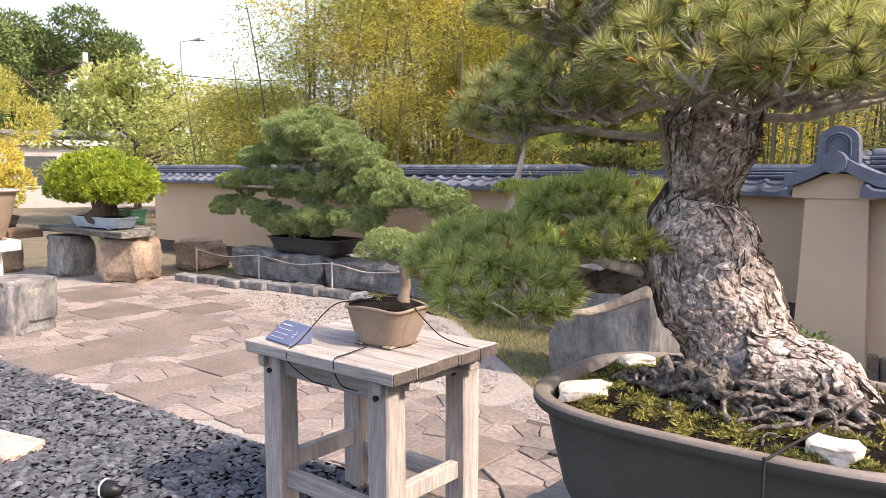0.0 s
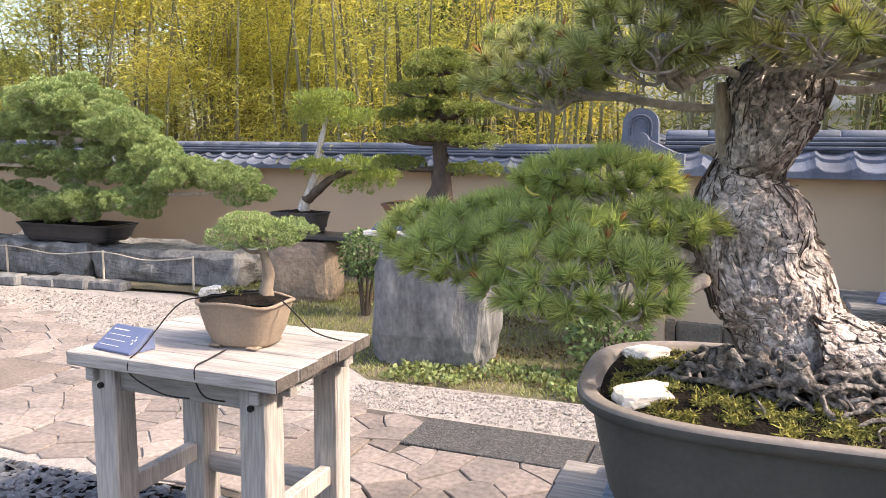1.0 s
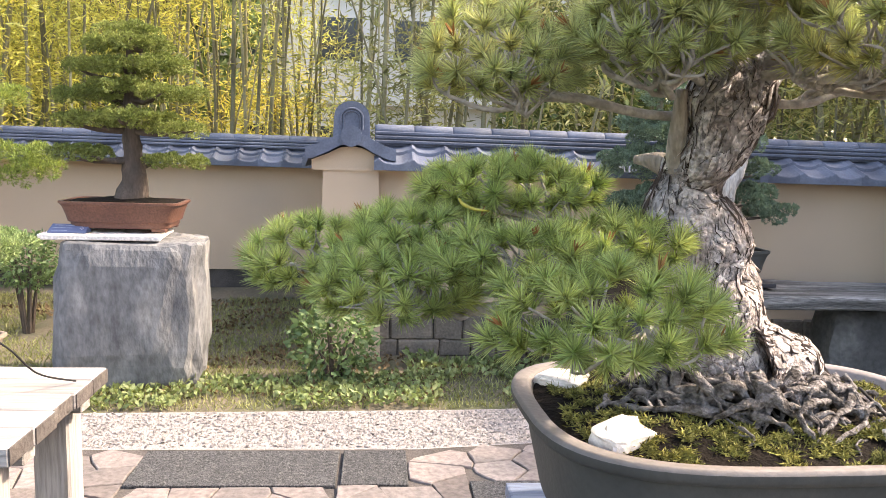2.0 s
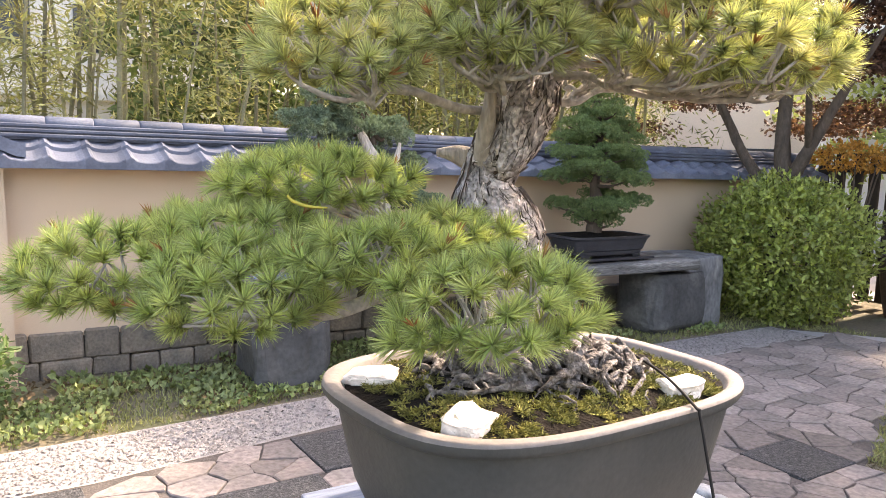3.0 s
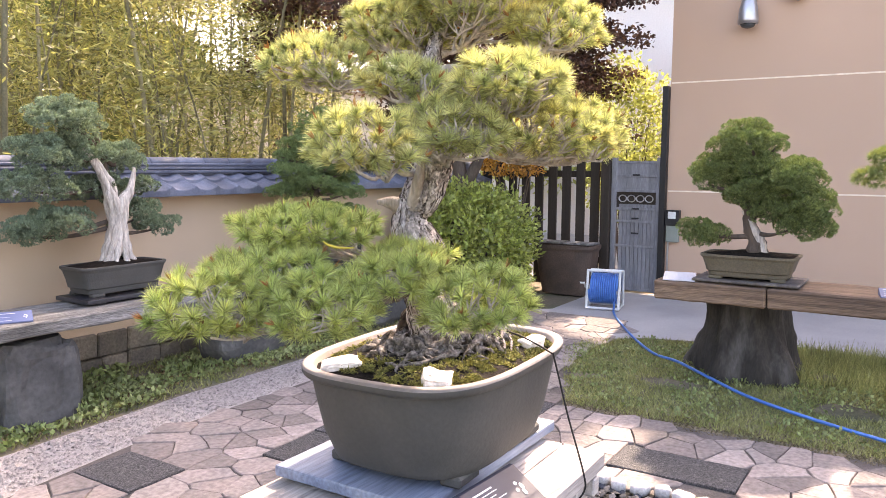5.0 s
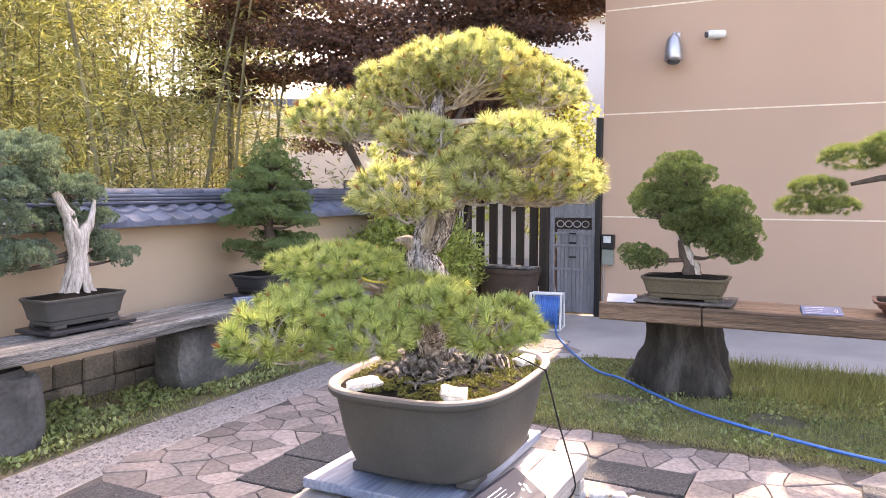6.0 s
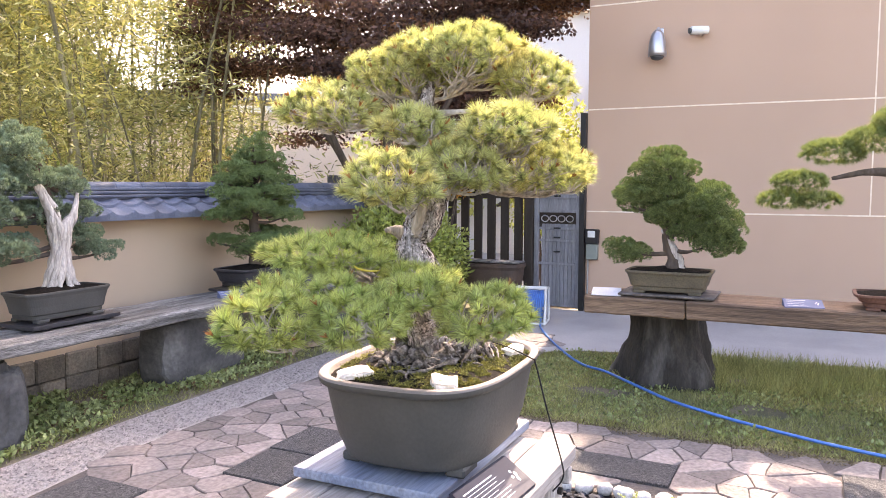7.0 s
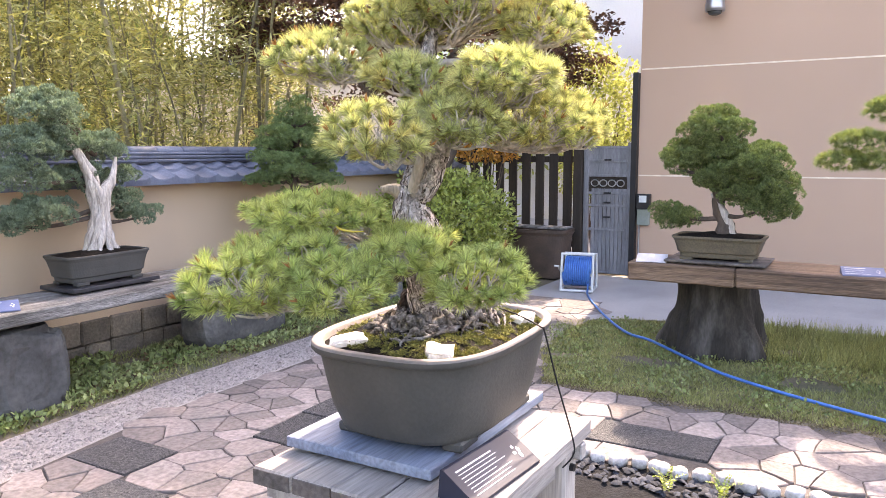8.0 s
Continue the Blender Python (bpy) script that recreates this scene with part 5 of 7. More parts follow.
tray("pot_tray", 1.0, 5.20, 1.75, 5.60, 0.705, 0.042, M_BLACKPOT, "dark low wooden tray on the wall bench")
pedestal_pot("bonsai_pot", 1.37, 5.42, 0.748, 0.73, 0.36, 0.22, M_POT, "wide grey-brown rectangular clay pot")
J = thing("juniper_bonsai", 1.40, 5.43, 0.955, "blue-green juniper bonsai with bleached forked deadwood trunk", "bonsai tree")
for k in range(9):
    a = k * 0.698
    foot = (0.15 * math.cos(a), 0.10 * math.sin(a), -0.01)
    knee = (0.085 * math.cos(a + 0.2), 0.055 * math.sin(a + 0.2), 0.10)
    waist = (0.045 * math.cos(a + 0.5) + 0.02, 0.035 * math.sin(a + 0.5), 0.30)
    chest = (0.065 * math.cos(a + 0.8), 0.04 * math.sin(a + 0.8) - 0.02, 0.47)
    if math.cos(a + 0.8) > 0.2:
        tip = [(0.09 + 0.02 * math.cos(a), -0.03 + 0.02 * math.sin(a), 0.55), (0.155, -0.03, 0.63 + 0.012 * k)]
    else:
        tip = [(-0.06 + 0.03 * math.cos(a), -0.03 + 0.02 * math.sin(a), 0.60), (-0.15 + 0.02 * math.cos(a), -0.03, 0.75), (-0.25, -0.02, 0.84 + 0.012 * k)]
    path = [foot, knee, waist, chest] + tip
    part("deadwood", tube(bmesh.new(), spline(path, 5), lerp_list([0.018, 0.030, 0.026, 0.032] + ([0.024, 0.009] if len(tip) == 2 else [0.030, 0.022, 0.006]), 5), 9, wobble=0.7, seed=k), M_DEADWOOD, J, "bleached twisted strand", True)
part("live_vein", tube(bmesh.new(), spline([(0.10, 0.03, -0.02), (0.08, 0.05, 0.2), (0.06, 0.06, 0.42), (-0.02, 0.06, 0.7), (-0.15, 0.05, 0.95)], 5), lerp_list([0.055, 0.04, 0.04, 0.03, 0.015], 5), 10, wobble=0.4), M_DARKBARK, J, "living brown bark strip", True)
for k in range(5):
    a = 0.9 * k
    part("root", tube(bmesh.new(), spline([(0.06 * math.cos(a), 0.06 * math.sin(a), 0.10), (0.10 * math.cos(a), 0.09 * math.sin(a), 0.03), (0.15 * math.cos(a), 0.12 * math.sin(a), -0.01)], 4), lerp_list([0.03, 0.025, 0.01], 4), 8, wobble=0.4), M_DEADWOOD, J, smooth=True)
JP = [(-0.38, 0, 1.02, 0.26, 0.22, 0.14), (-0.52, 0.0, 0.80, 0.30, 0.22, 0.14), (-0.62, 0.0, 0.58, 0.28, 0.2, 0.12), (-0.22, 0.10, 0.82, 0.28, 0.2, 0.14), (0.10, 0.12, 0.78, 0.22, 0.18, 0.12), (-0.45, 0, 0.32, 0.28, 0.2, 0.10),
      (-0.68, 0, 0.27, 0.18, 0.16, 0.07), (0.22, 0.08, 0.34, 0.20, 0.18, 0.12), (0.36, 0.0, 0.26, 0.14, 0.14, 0.08), (-0.08, 0.12, 0.55, 0.2, 0.16, 0.12), (-0.33, 0.05, 1.13, 0.16, 0.15, 0.07), (0.26, 0.1, 0.55, 0.12, 0.12, 0.09)]
for x, y, z, rx, ry, rz in JP:
    chunks = []
    for lx, ly, lz, ax, ay, az in lobed([(x, y, z, rx * 0.9, ry * 0.9, rz * 0.85)], 0.10, 0.065):
        chunks.append(clump_pad((lx, ly, lz), (ax, ay, az), 22, 46, 0.024, 0.019, 0.008, 0.5))
    part_arrays("foliage_pad", *join_arrays(chunks), M_BLUEJUN, J)
    part("limb", tube(bmesh.new(), spline([(-0.03, 0.05, min(z, 0.8)), ((x - 0.03) / 2, 0.05, z - 0.04), (x, y, z - 0.02)], 4), lerp_list([0.02, 0.014, 0.005], 4), 7, wobble=0.3), M_DARKBARK, J, smooth=True)
name_card("name_card", 0.42, 5.14, 0.705, 0.26, 0.10, 0.06, -25, M_SIGNBLUE, "pale blue name card with white writing on the wall bench", 3)
name_card("name_card", 2.95, 5.14, 0.705, 0.22, 0.10, 0.06, -25, M_SIGNBLUE, "pale blue name card with white writing on the wall bench", 3)

tray("pot_tray", 3.13, 5.12, 4.13, 5.58, 0.705, 0.035, M_BLACKPOT, "dark low wooden tray on the wall bench")
pedestal_pot("bonsai_pot", 3.63, 5.35, 0.741, 0.98, 0.46, 0.19, M_BLACKPOT, "dark shallow rectangular pot holding a spruce")
KP = []
for k, (z, r) in enumerate(((0.15, 0.26), (0.29, 0.50), (0.55, 0.52), (0.72, 0.47), (0.88, 0.43), (1.02, 0.33), (1.13, 0.24), (1.22, 0.13))):
    for j in range(5 if k < 6 else 3):
        a = j * 2 * math.pi / (5 if k < 6 else 3) + k * 0.7
        if k == 1 and math.cos(a) < -0.7:
            continue
        KP.append((math.cos(a) * r * 0.62, math.sin(a) * r * 0.5, z + 0.05 * math.sin(j * 3 + k), r * 0.40, r * 0.36, 0.055))
clump_tree("spruce_bonsai", (3.56, 5.35, 0.93), "dark green tiered spruce bonsai", "bonsai tree", [(0, 0, -0.02), (0.03, 0, 0.2), (-0.02, 0, 0.5), (0, 0, 0.85), (0, 0, 1.2)], [0.075, 0.055, 0.045, 0.03, 0.01], lobed([(x, y, z, rx * 0.95, ry, 0.035) for x, y, z, rx, ry, rz in KP], 0.080, 0.058), M_SPRUCE, M_DARKBARK,
           clump=0.022, per=44, dens=700, leaf_len=0.015, leaf_w=0.007, limb_every=6)

# ---- plank bench on a stump, before the building ----
plank_bench("stump_bench", 3.80, -2.6, 4.42, 1.21, 0.67, 0.815, M_PLANK, "thick brown plank bench resting on a stump", False, 1)
part("plank", rough_box(-0.31, 1.218 + 0.695, 0.67, 0.31, 2.045 + 0.695, 0.815, 8, 0.008, 4, 0.012), M_PLANK, bpy.data.objects["stump_bench"])


def stump(x, y, r0, r1, h, label):
    bm = bmesh.new()
    rings = []
    for j in range(19):
        t = j / 18
        ring = []
        for k in range(96):
            a = 2 * math.pi * k / 96
            flare = (1 - t) ** 1.25
            r = r1 + (r0 - r1) * flare
            r *= 1 + (0.09 * math.sin(a * 5 + 0.6) + 0.05 * math.sin(a * 9 + 2)) * (0.35 + flare) + 0.16 * noise.noise(Vector((math.cos(a) * 1.6, math.sin(a) * 1.6, t * 2.2))) + 0.07 * noise.noise(Vector((math.cos(a) * 5, math.sin(a) * 5, t * 4))) + 0.09 * abs(noise.noise(Vector((math.cos(a) * 3.4, math.sin(a) * 3.4, t * 0.7 + 3)))) + 0.03 * noise.noise(Vector((math.cos(a) * 12, math.sin(a) * 12, t * 9)))
            ring.append((r * math.cos(a), r * math.sin(a) - 0.02 * flare, -0.03 + t * (h + 0.03)))
        rings.append(ring)
    loft(bm, rings, True, True)
    s = part("tree_stump", bm, mat("stump_bark", (0.050, 0.043, 0.037), (0.028, 0.025, 0.022), 5.0, 0.9, 0.9, 30, stretch=(2, 2, 0.5), c3=(0.16, 0.15, 0.14), stain=0.5), smooth=True)
    s.matrix_basis = pose(x, y, 0)
    return tagged(s, label, "stump")


stump(4.55, 1.47, 0.435, 0.285, 0.672, "flared dark tree stump carrying the plank bench")
stump(4.30, -1.6, 0.46, 0.30, 0.672, "flared dark tree stump carrying the plank bench")
tray("pot_tray", 3.86, 1.0, 4.36, 1.77, 0.817, 0.03, M_ENDGR, "thin dark board on the plank bench")
pedestal_pot("bonsai_pot", 4.10, 1.385, 0.848, 0.70, 0.44, 0.19, mat("olive_clay", (0.12, 0.10, 0.065), (0.09, 0.075, 0.05), 5.0, 0.6, 0.15, 80), "brown-grey rectangular clay pot", 90)
clump_tree("yew_bonsai", (4.10, 1.36, 1.03), "rounded green yew bonsai with pale twin trunk", "bonsai tree", [(0, -0.02, -0.02), (0, 0.0, 0.12), (0, 0.05, 0.28), (0, 0.02, 0.5), (0, 0.0, 0.72)], [0.09, 0.06, 0.05, 0.04, 0.02],
           lobed([(0, 0.08, 0.82, 0.22, 0.21, 0.17), (0, 0.28, 0.60, 0.20, 0.17, 0.12), (0.05, 0.05, 0.62, 0.2, 0.2, 0.10), (-0.04, -0.24, 0.56, 0.24, 0.21, 0.14), (-0.06, -0.38, 0.36, 0.18, 0.14, 0.11), (-0.05, -0.20, 0.33, 0.2, 0.16, 0.07), (-0.06, -0.34, 0.22, 0.16, 0.14, 0.06), (0, 0.42, 0.13, 0.13, 0.15, 0.065), (0.12, -0.05, 0.44, 0.2, 0.22, 0.10), (-0.10, 0.0, 0.46, 0.14, 0.16, 0.08)], 0.086, 0.078),
           M_YEW, M_DARKBARK, clump=0.024, per=44, dens=900, leaf_len=0.017, leaf_w=0.007, low=0.6, limb_every=7)
part("deadwood", tube(bmesh.new(), spline([(0, -0.06, -0.01), (-0.02, -0.03, 0.14), (-0.03, 0.04, 0.26), (-0.02, 0.10, 0.34)], 5), lerp_list([0.05, 0.035, 0.025, 0.008], 5), 10, wobble=0.4), M_DEADWOOD, bpy.data.objects["yew_bonsai"], "bleached trunk strip", True)
pedestal_pot("bonsai_pot", 4.10, -0.35, 0.817, 0.74, 0.44, 0.12, M_RED, "shallow red-brown clay tray pot", 90)
T = thing("pine_bonsai", 4.05, -0.40, 0.90, "white pine bonsai with a long sideways branch", "bonsai tree")
part("trunk", tube(bmesh.new(), spline([(0, 0, -0.02), (0, -0.05, 0.25), (0, 0.0, 0.55), (0, 0.05, 0.85), (0, 0.3, 0.95), (0, 0.6, 0.9)], 6), lerp_list([0.10, 0.075, 0.06, 0.045, 0.03, 0.012], 6), 12, wobble=0.4), M_DARKBARK, T, smooth=True)
for x, y, z, rx, ry, rz in ((0, 0.60, 1.08, 0.18, 0.22, 0.075), (0, 0.30, 1.16, 0.2, 0.24, 0.08), (0, 0.82, 0.86, 0.16, 0.20, 0.06), (0, 0.95, 0.72, 0.14, 0.17, 0.055), (0, 0.68, 0.72, 0.13, 0.15, 0.05), (0, 0.05, 1.3, 0.24, 0.3, 0.1), (0, -0.3, 1.0, 0.24, 0.28, 0.1)):
    rz *= 1.5
    n = int(4200 * (rx * ry + rz * (rx + ry)))
    q, d = dome(n, (x, y, z), (rx, ry, rz), 0.5)
    per = 34
    base, ax = np.repeat(q, per, 0), np.repeat(unit(d + np.array([0, 0, 0.6])), per, 0)
    v, f = blades(base, unit(ax * 0.7 + unit(rng.normal(size=base.shape)) * 0.8), 0.045 * (0.6 + 0.6 * rng.random(n * per)), np.full(n * per, 0.0034), True)
    part_arrays("needle_pad", v, f, M_PINEGREEN, T)
name_card("name_card", 3.93, 1.88, 0.817, 0.24, 0.17, 0.05, -80, M_SIGNWHITE, "white name card lying on the plank bench", 2)
name_card("name_card", 3.93, 0.36, 0.817, 0.28, 0.15, 0.05, -80, M_SIGNBLUE, "blue name card with white writing on the plank bench", 4)


# ---- hose reel, hose, planter, wall fittings ----
def hose_reel(x, y, rz):
    h = thing("hose_reel", x, y, 0, "white hose reel wound with bright blue hose", "hose reel", rz)
    for sx in (-0.19, 0.19):
        pts = [(sx, -0.17, 0.02), (sx, -0.13, 0.44), (sx, 0.10, 0.46), (sx, 0.17, 0.02)]
        part("side_frame", tube(bmesh.new(), pts + [pts[0]], 0.016, 8), M_PLASTIC, h)
    for y0, z0 in ((-0.13, 0.44), (0.10, 0.46), (-0.17, 0.02), (0.17, 0.02)):
        part("cross_bar", tube(bmesh.new(), [(-0.20, y0, z0), (0.20, y0, z0)], 0.015, 8), M_PLASTIC, h)
    part("drum", tube(bmesh.new(), [(-0.18, 0, 0.24), (0.18, 0, 0.24)], 0.07, 16), M_PLASTIC, h)
    for layer, r in enumerate((0.125, 0.155, 0.175)):
        pts = []
        turns = 13
        for k in range(turns * 14 + 1):
            a = 2 * math.pi * k / 14
            pts.append((-0.165 + 0.33 * k / (turns * 14), r * math.cos(a), 0.24 + r * math.sin(a)))
        if layer != 1:
            part("hose_coil", tube(bmesh.new(), pts, 0.013, 6), M_HOSE, h, "wound blue hose", True)
    part("crank", tube(bmesh.new(), [(0.20, 0, 0.24), (0.24, 0, 0.24), (0.24, 0.08, 0.30), (0.29, 0.08, 0.30)], 0.012, 8), M_PLASTIC, h)


hose_reel(6.62, 3.48, 100)
cord("garden_hose", [(6.58, 3.34, 0.30), (6.50, 3.32, 0.06), (6.30, 3.25, 0.014), (5.80, 3.0, 0.014), (5.1, 2.6, 0.016), (4.57, 2.25, 0.03), (4.38, 1.99, 0.035), (3.98, 1.62, 0.04), (3.63, 1.27, 0.04), (3.36, 0.85, 0.04), (3.18, 0.45, 0.035), (3.04, 0.06, 0.03), (2.92, -0.5, 0.02), (2.8, -1.3, 0.016), (2.7, -2.2, 0.016)], 0.0125,
     "bright blue garden hose trailing over the lawn", M_HOSE, 10)


def trough(x, y, rz):
    p = thing("planter", x, y, 0, "large dark brown trough planter with pale rim", "planter", rz)
    bm = loft(bmesh.new(), [oval(0.42 * k, 0.27 * k, z, 4.0, 40) for k, z in ((0.74, 0.0), (0.88, 0.30), (0.97, 0.58), (1.03, 0.62), (1.03, 0.66), (0.93, 0.66), (0.9, 0.58))])
    part("body", bm, mat("dark_brown_trough", (0.10, 0.066, 0.05), (0.065, 0.045, 0.036), 4.0, 0.7, 0.2, 60), p)
    part("rim_board", abox(-0.40, -0.16, 0.664, 0.40, 0.12, 0.688, 0.004), M_GREYPLANK, p, "pale board on top")


trough(7.42, 4.32, 90)


def wall_lamp():
    l = thing("wall_lamp", 7.89, 2.20, 3.385, "silver bullet-shaped wall lamp on the rendered wall", "lamp")
    part("back_plate", abox(-0.02, -0.05, 0.22, 0.01, 0.05, 0.40, 0.006), M_STEEL, l)
    part("arm", tube(bmesh.new(), [(0, 0, 0.36), (-0.12, 0, 0.38), (-0.16, 0, 0.32)], 0.02, 10), M_STEEL, l)
    part("housing", loft(bmesh.new(), [[(-0.16 + r * math.cos(a), r * math.sin(a), z) for a in [2 * math.pi * k / 24 for k in range(24)]] for r, z in ((0.115, 0.02), (0.12, 0.06), (0.105, 0.2), (0.08, 0.30), (0.04, 0.35))], True, True), M_STEEL, l, smooth=True)
    part("lens", loft(bmesh.new(), [[(-0.16 + r * math.cos(a), r * math.sin(a), z) for a in [2 * math.pi * k / 20 for k in range(20)]] for r, z in ((0.03, -0.03), (0.07, -0.015), (0.09, 0.02))], True, True), M_GLASSDARK, l, "dark glass lens", True)
    c = thing("security_camera", 7.89, 1.68, 3.68, "small grey security camera on the rendered wall", "security camera")
    part("mount", tube(bmesh.new(), [(0.01, 0, 0), (-0.06, 0, 0), (-0.09, 0, 0.02)], 0.03, 10), M_STEEL, c)
    part("housing", tube(bmesh.new(), [(-0.05, -0.08, 0.03), (-0.14, 0.06, 0.02), (-0.17, 0.11, 0.015)], [0.05, 0.055, 0.05], 14), M_PLASTIC, c)
    part("lens", tube(bmesh.new(), [(-0.165, 0.105, 0.015), (-0.18, 0.13, 0.012)], 0.035, 12), M_GLASSDARK, c)
    b = thing("entry_phone", 7.87, 3.04, 0.72, "grey entry phone box with small white screen", "entry phone")
    part("casing", abox(-0.05, -0.08, 0.0, 0.035, 0.08, 0.22, 0.01), M_GREYBOX, b)
    part("panel", abox(-0.07, -0.09, 0.22, 0.035, 0.09, 0.42, 0.008), M_IRON, b)
    part("screen", abox(-0.075, -0.05, 0.31, -0.068, 0.05, 0.40), M_PLASTIC, b)
    part("conduit", tube(bmesh.new(), [(0.0, 0.06, 0.0), (0.0, 0.06, -0.72)], 0.012, 8), M_STEEL, b)


wall_lamp()

# ---- west side: standing stones with their bonsai ----
EAST_THINGS = set(scene.objects)
rock("standing_stone", -2.60, 5.84, 0.50, 0.36, 1.125, 31, "upright grey granite block with flat top", M_ROCK, 4, 0.80, 0.14)
bm = rough_box(-0.38, -0.26, 0, 0.38, 0.26, 0.035, 4, 0.004, 3)
s = part("display_board", bm, M_WHITE)
s.matrix_basis = pose(-2.78, 5.84, 0.985, 0, 0, 3)
tagged(s, "pale stone board on the granite block", "board")
pedestal_pot("bonsai_pot", -2.68, 5.93, 1.03, 0.80, 0.5, 0.20, M_RED, "red-brown rectangular clay pot")
name_card("name_card", -3.0, 5.70, 1.021, 0.24, 0.12, 0.05, 0, M_SIGNBLUE, "pale blue name card on the stone board", 3)
CP = [(-0.36, 0, 0.28, 0.24, 0.2, 0.06), (0.30, 0.05, 0.24, 0.26, 0.22, 0.06), (0.34, -0.1, 0.46, 0.22, 0.20, 0.075), (-0.24, 0, 0.50, 0.28, 0.26, 0.08), (0.10, -0.15, 0.53, 0.28, 0.22, 0.08), (-0.30, 0, 0.66, 0.22, 0.24, 0.08), (0.28, 0, 0.70, 0.26, 0.28, 0.09), (0, -0.05, 0.72, 0.3, 0.3, 0.1),
      (-0.14, 0, 0.85, 0.30, 0.28, 0.10), (0.16, 0, 0.88, 0.27, 0.26, 0.10), (0, 0, 1.0, 0.30, 0.28, 0.10), (0, 0, 1.10, 0.20, 0.2, 0.09)]
CP = lobed([(x * 0.90, y * 0.88, z * 1.02, rx * 0.84, ry * 0.84, rz * 0.30) for x, y, z, rx, ry, rz in CP], 0.070, 0.052)
clump_tree("cypress_bonsai", (-2.64, 5.93, 1.25), "conical tiered dark cypress bonsai with straight trunk", "bonsai tree", [(0, 0, -0.02), (0.01, 0, 0.15), (0, 0, 0.4), (0, 0, 0.8), (0, 0, 1.1)], [0.11, 0.075, 0.06, 0.04, 0.01], CP, mat("cypress_leaf", (0.16, 0.20, 0.05), (0.25, 0.28, 0.075), 5.0, 0.65, 0.0, 50, island=0.5, leaf=0.10), M_DARKBARK,
           clump=0.022, per=46, dens=900, leaf_len=0.016, leaf_w=0.006, limb_every=10)

rock("standing_stone", -5.05, 8.0, 0.40, 0.32, 0.78, 41, "brown rounded stone with flat top", M_ROCKB, 10, 0.80, 0.15)
bm = rough_box(-0.5, -0.24, 0, 0.5, 0.24, 0.045, 4, 0.004, 6)
s = part("display_board", bm, M_BLACKPOT)
s.matrix_basis = pose(-4.92, 7.98, 0.70, 0, 0, 0)
tagged(s, "black wooden board on the brown stone", "board")
pedestal_pot("bonsai_pot", -5.12, 7.98, 0.75, 0.62, 0.42, 0.24, M_BLACKPOT, "black glazed rectangular bonsai pot")
PB = thing("pine_bonsai", -5.07, 7.95, 1.04, "slender white pine bonsai with pale trunk and flat crown", "bonsai tree")
part("trunk", tube(bmesh.new(), spline([(0, 0, -0.03), (0.08, 0, 0.15), (0.16, 0, 0.35), (0.20, 0, 0.6), (0.27, 0, 0.85), (0.32, 0, 1.05)], 6), lerp_list([0.075, 0.05, 0.04, 0.036, 0.032, 0.015], 6), 12, wobble=0.5), M_DEADWOOD, PB, smooth=True)
part("limb", tube(bmesh.new(), spline([(0.05, 0, 0.08), (0.25, 0, 0.25), (0.5, 0, 0.40), (0.62, 0, 0.42)], 6), lerp_list([0.07, 0.05, 0.04, 0.015], 6), 10, wobble=0.5), M_DARKBARK, PB, smooth=True)
for x, y, z, rx, ry, rz in ((0.28, 0, 1.15, 0.38, 0.34, 0.12), (0.60, 0.0, 0.98, 0.28, 0.26, 0.09), (0.10, 0, 1.02, 0.22, 0.24, 0.08), (0.8, 0, 0.48, 0.30, 0.26, 0.08), (0.98, 0, 0.36, 0.22, 0.22, 0.07), (0.68, 0, 0.26, 0.24, 0.22, 0.07), (0.3, 0, 0.42, 0.26, 0.24, 0.07), (0.15, 0.0, 0.45, 0.2, 0.2, 0.06)):
    chunks = [clump_pad(p[:3], p[3:], 9, 40, 0.034, 0.040, 0.007, 0.5) for p in lobed([(x, y, z, rx * 0.85, ry * 0.8, rz * 0.8)], 0.12, 0.085)]
    part_arrays("needle_pad", *join_arrays(chunks), M_SHRUB, PB)

# low slab with the great juniper
SL = thing("stone_bench", -8.55, 9.05, 0, "long low slab of blue-grey rock", "rock")
part("slab", rough_box(-2.3, -0.55, -0.05, -0.1, 0.55, 0.44, 8, 0.07, 4, 0.06), M_ROCK, SL)
part("slab", rough_box(-0.08, -0.5, -0.05, 2.25, 0.55, 0.41, 8, 0.07, 9, 0.06), M_ROCK, SL)
pedestal_pot("bonsai_pot", -9.2, 9.0, 0.44, 1.7, 0.75, 0.26, M_BLACKPOT, "wide dark oval pot of the great juniper")
BJ = []
br = random.Random(8)
for x, z, r in ((-0.1, 1.72, 0.62), (-0.65, 1.55, 0.5), (0.45, 1.60, 0.55), (-1.1, 1.25, 0.45), (0.95, 1.30, 0.5), (-0.3, 1.30, 0.6), (0.4, 1.2, 0.6), (-1.35, 0.85, 0.4), (1.3, 0.95, 0.5), (0.75, 0.80, 0.6), (-0.7, 0.85, 0.5), (0.0, 0.75, 0.55), (1.75, 0.72, 0.5), (2.25, 0.62, 0.45), (-1.6, 0.45, 0.42), (-0.9, 0.35, 0.45), (0.3, 0.28, 0.45), (1.2, 0.35, 0.5), (-0.25, 0.15, 0.4), (2.5, 0.5, 0.35), (0.1, 1.88, 0.4)):
    BJ.append((x * 1.08, br.uniform(-0.3, 0.15), z, r * 0.80, r * 0.72, r * 0.38))
LOBES = np.concatenate([dome(60, p[:3], np.array(p[3:]) * 1.05, 0.6)[0] for p in BJ])
LOBES = LOBES[spaced(LOBES, 0.24)]
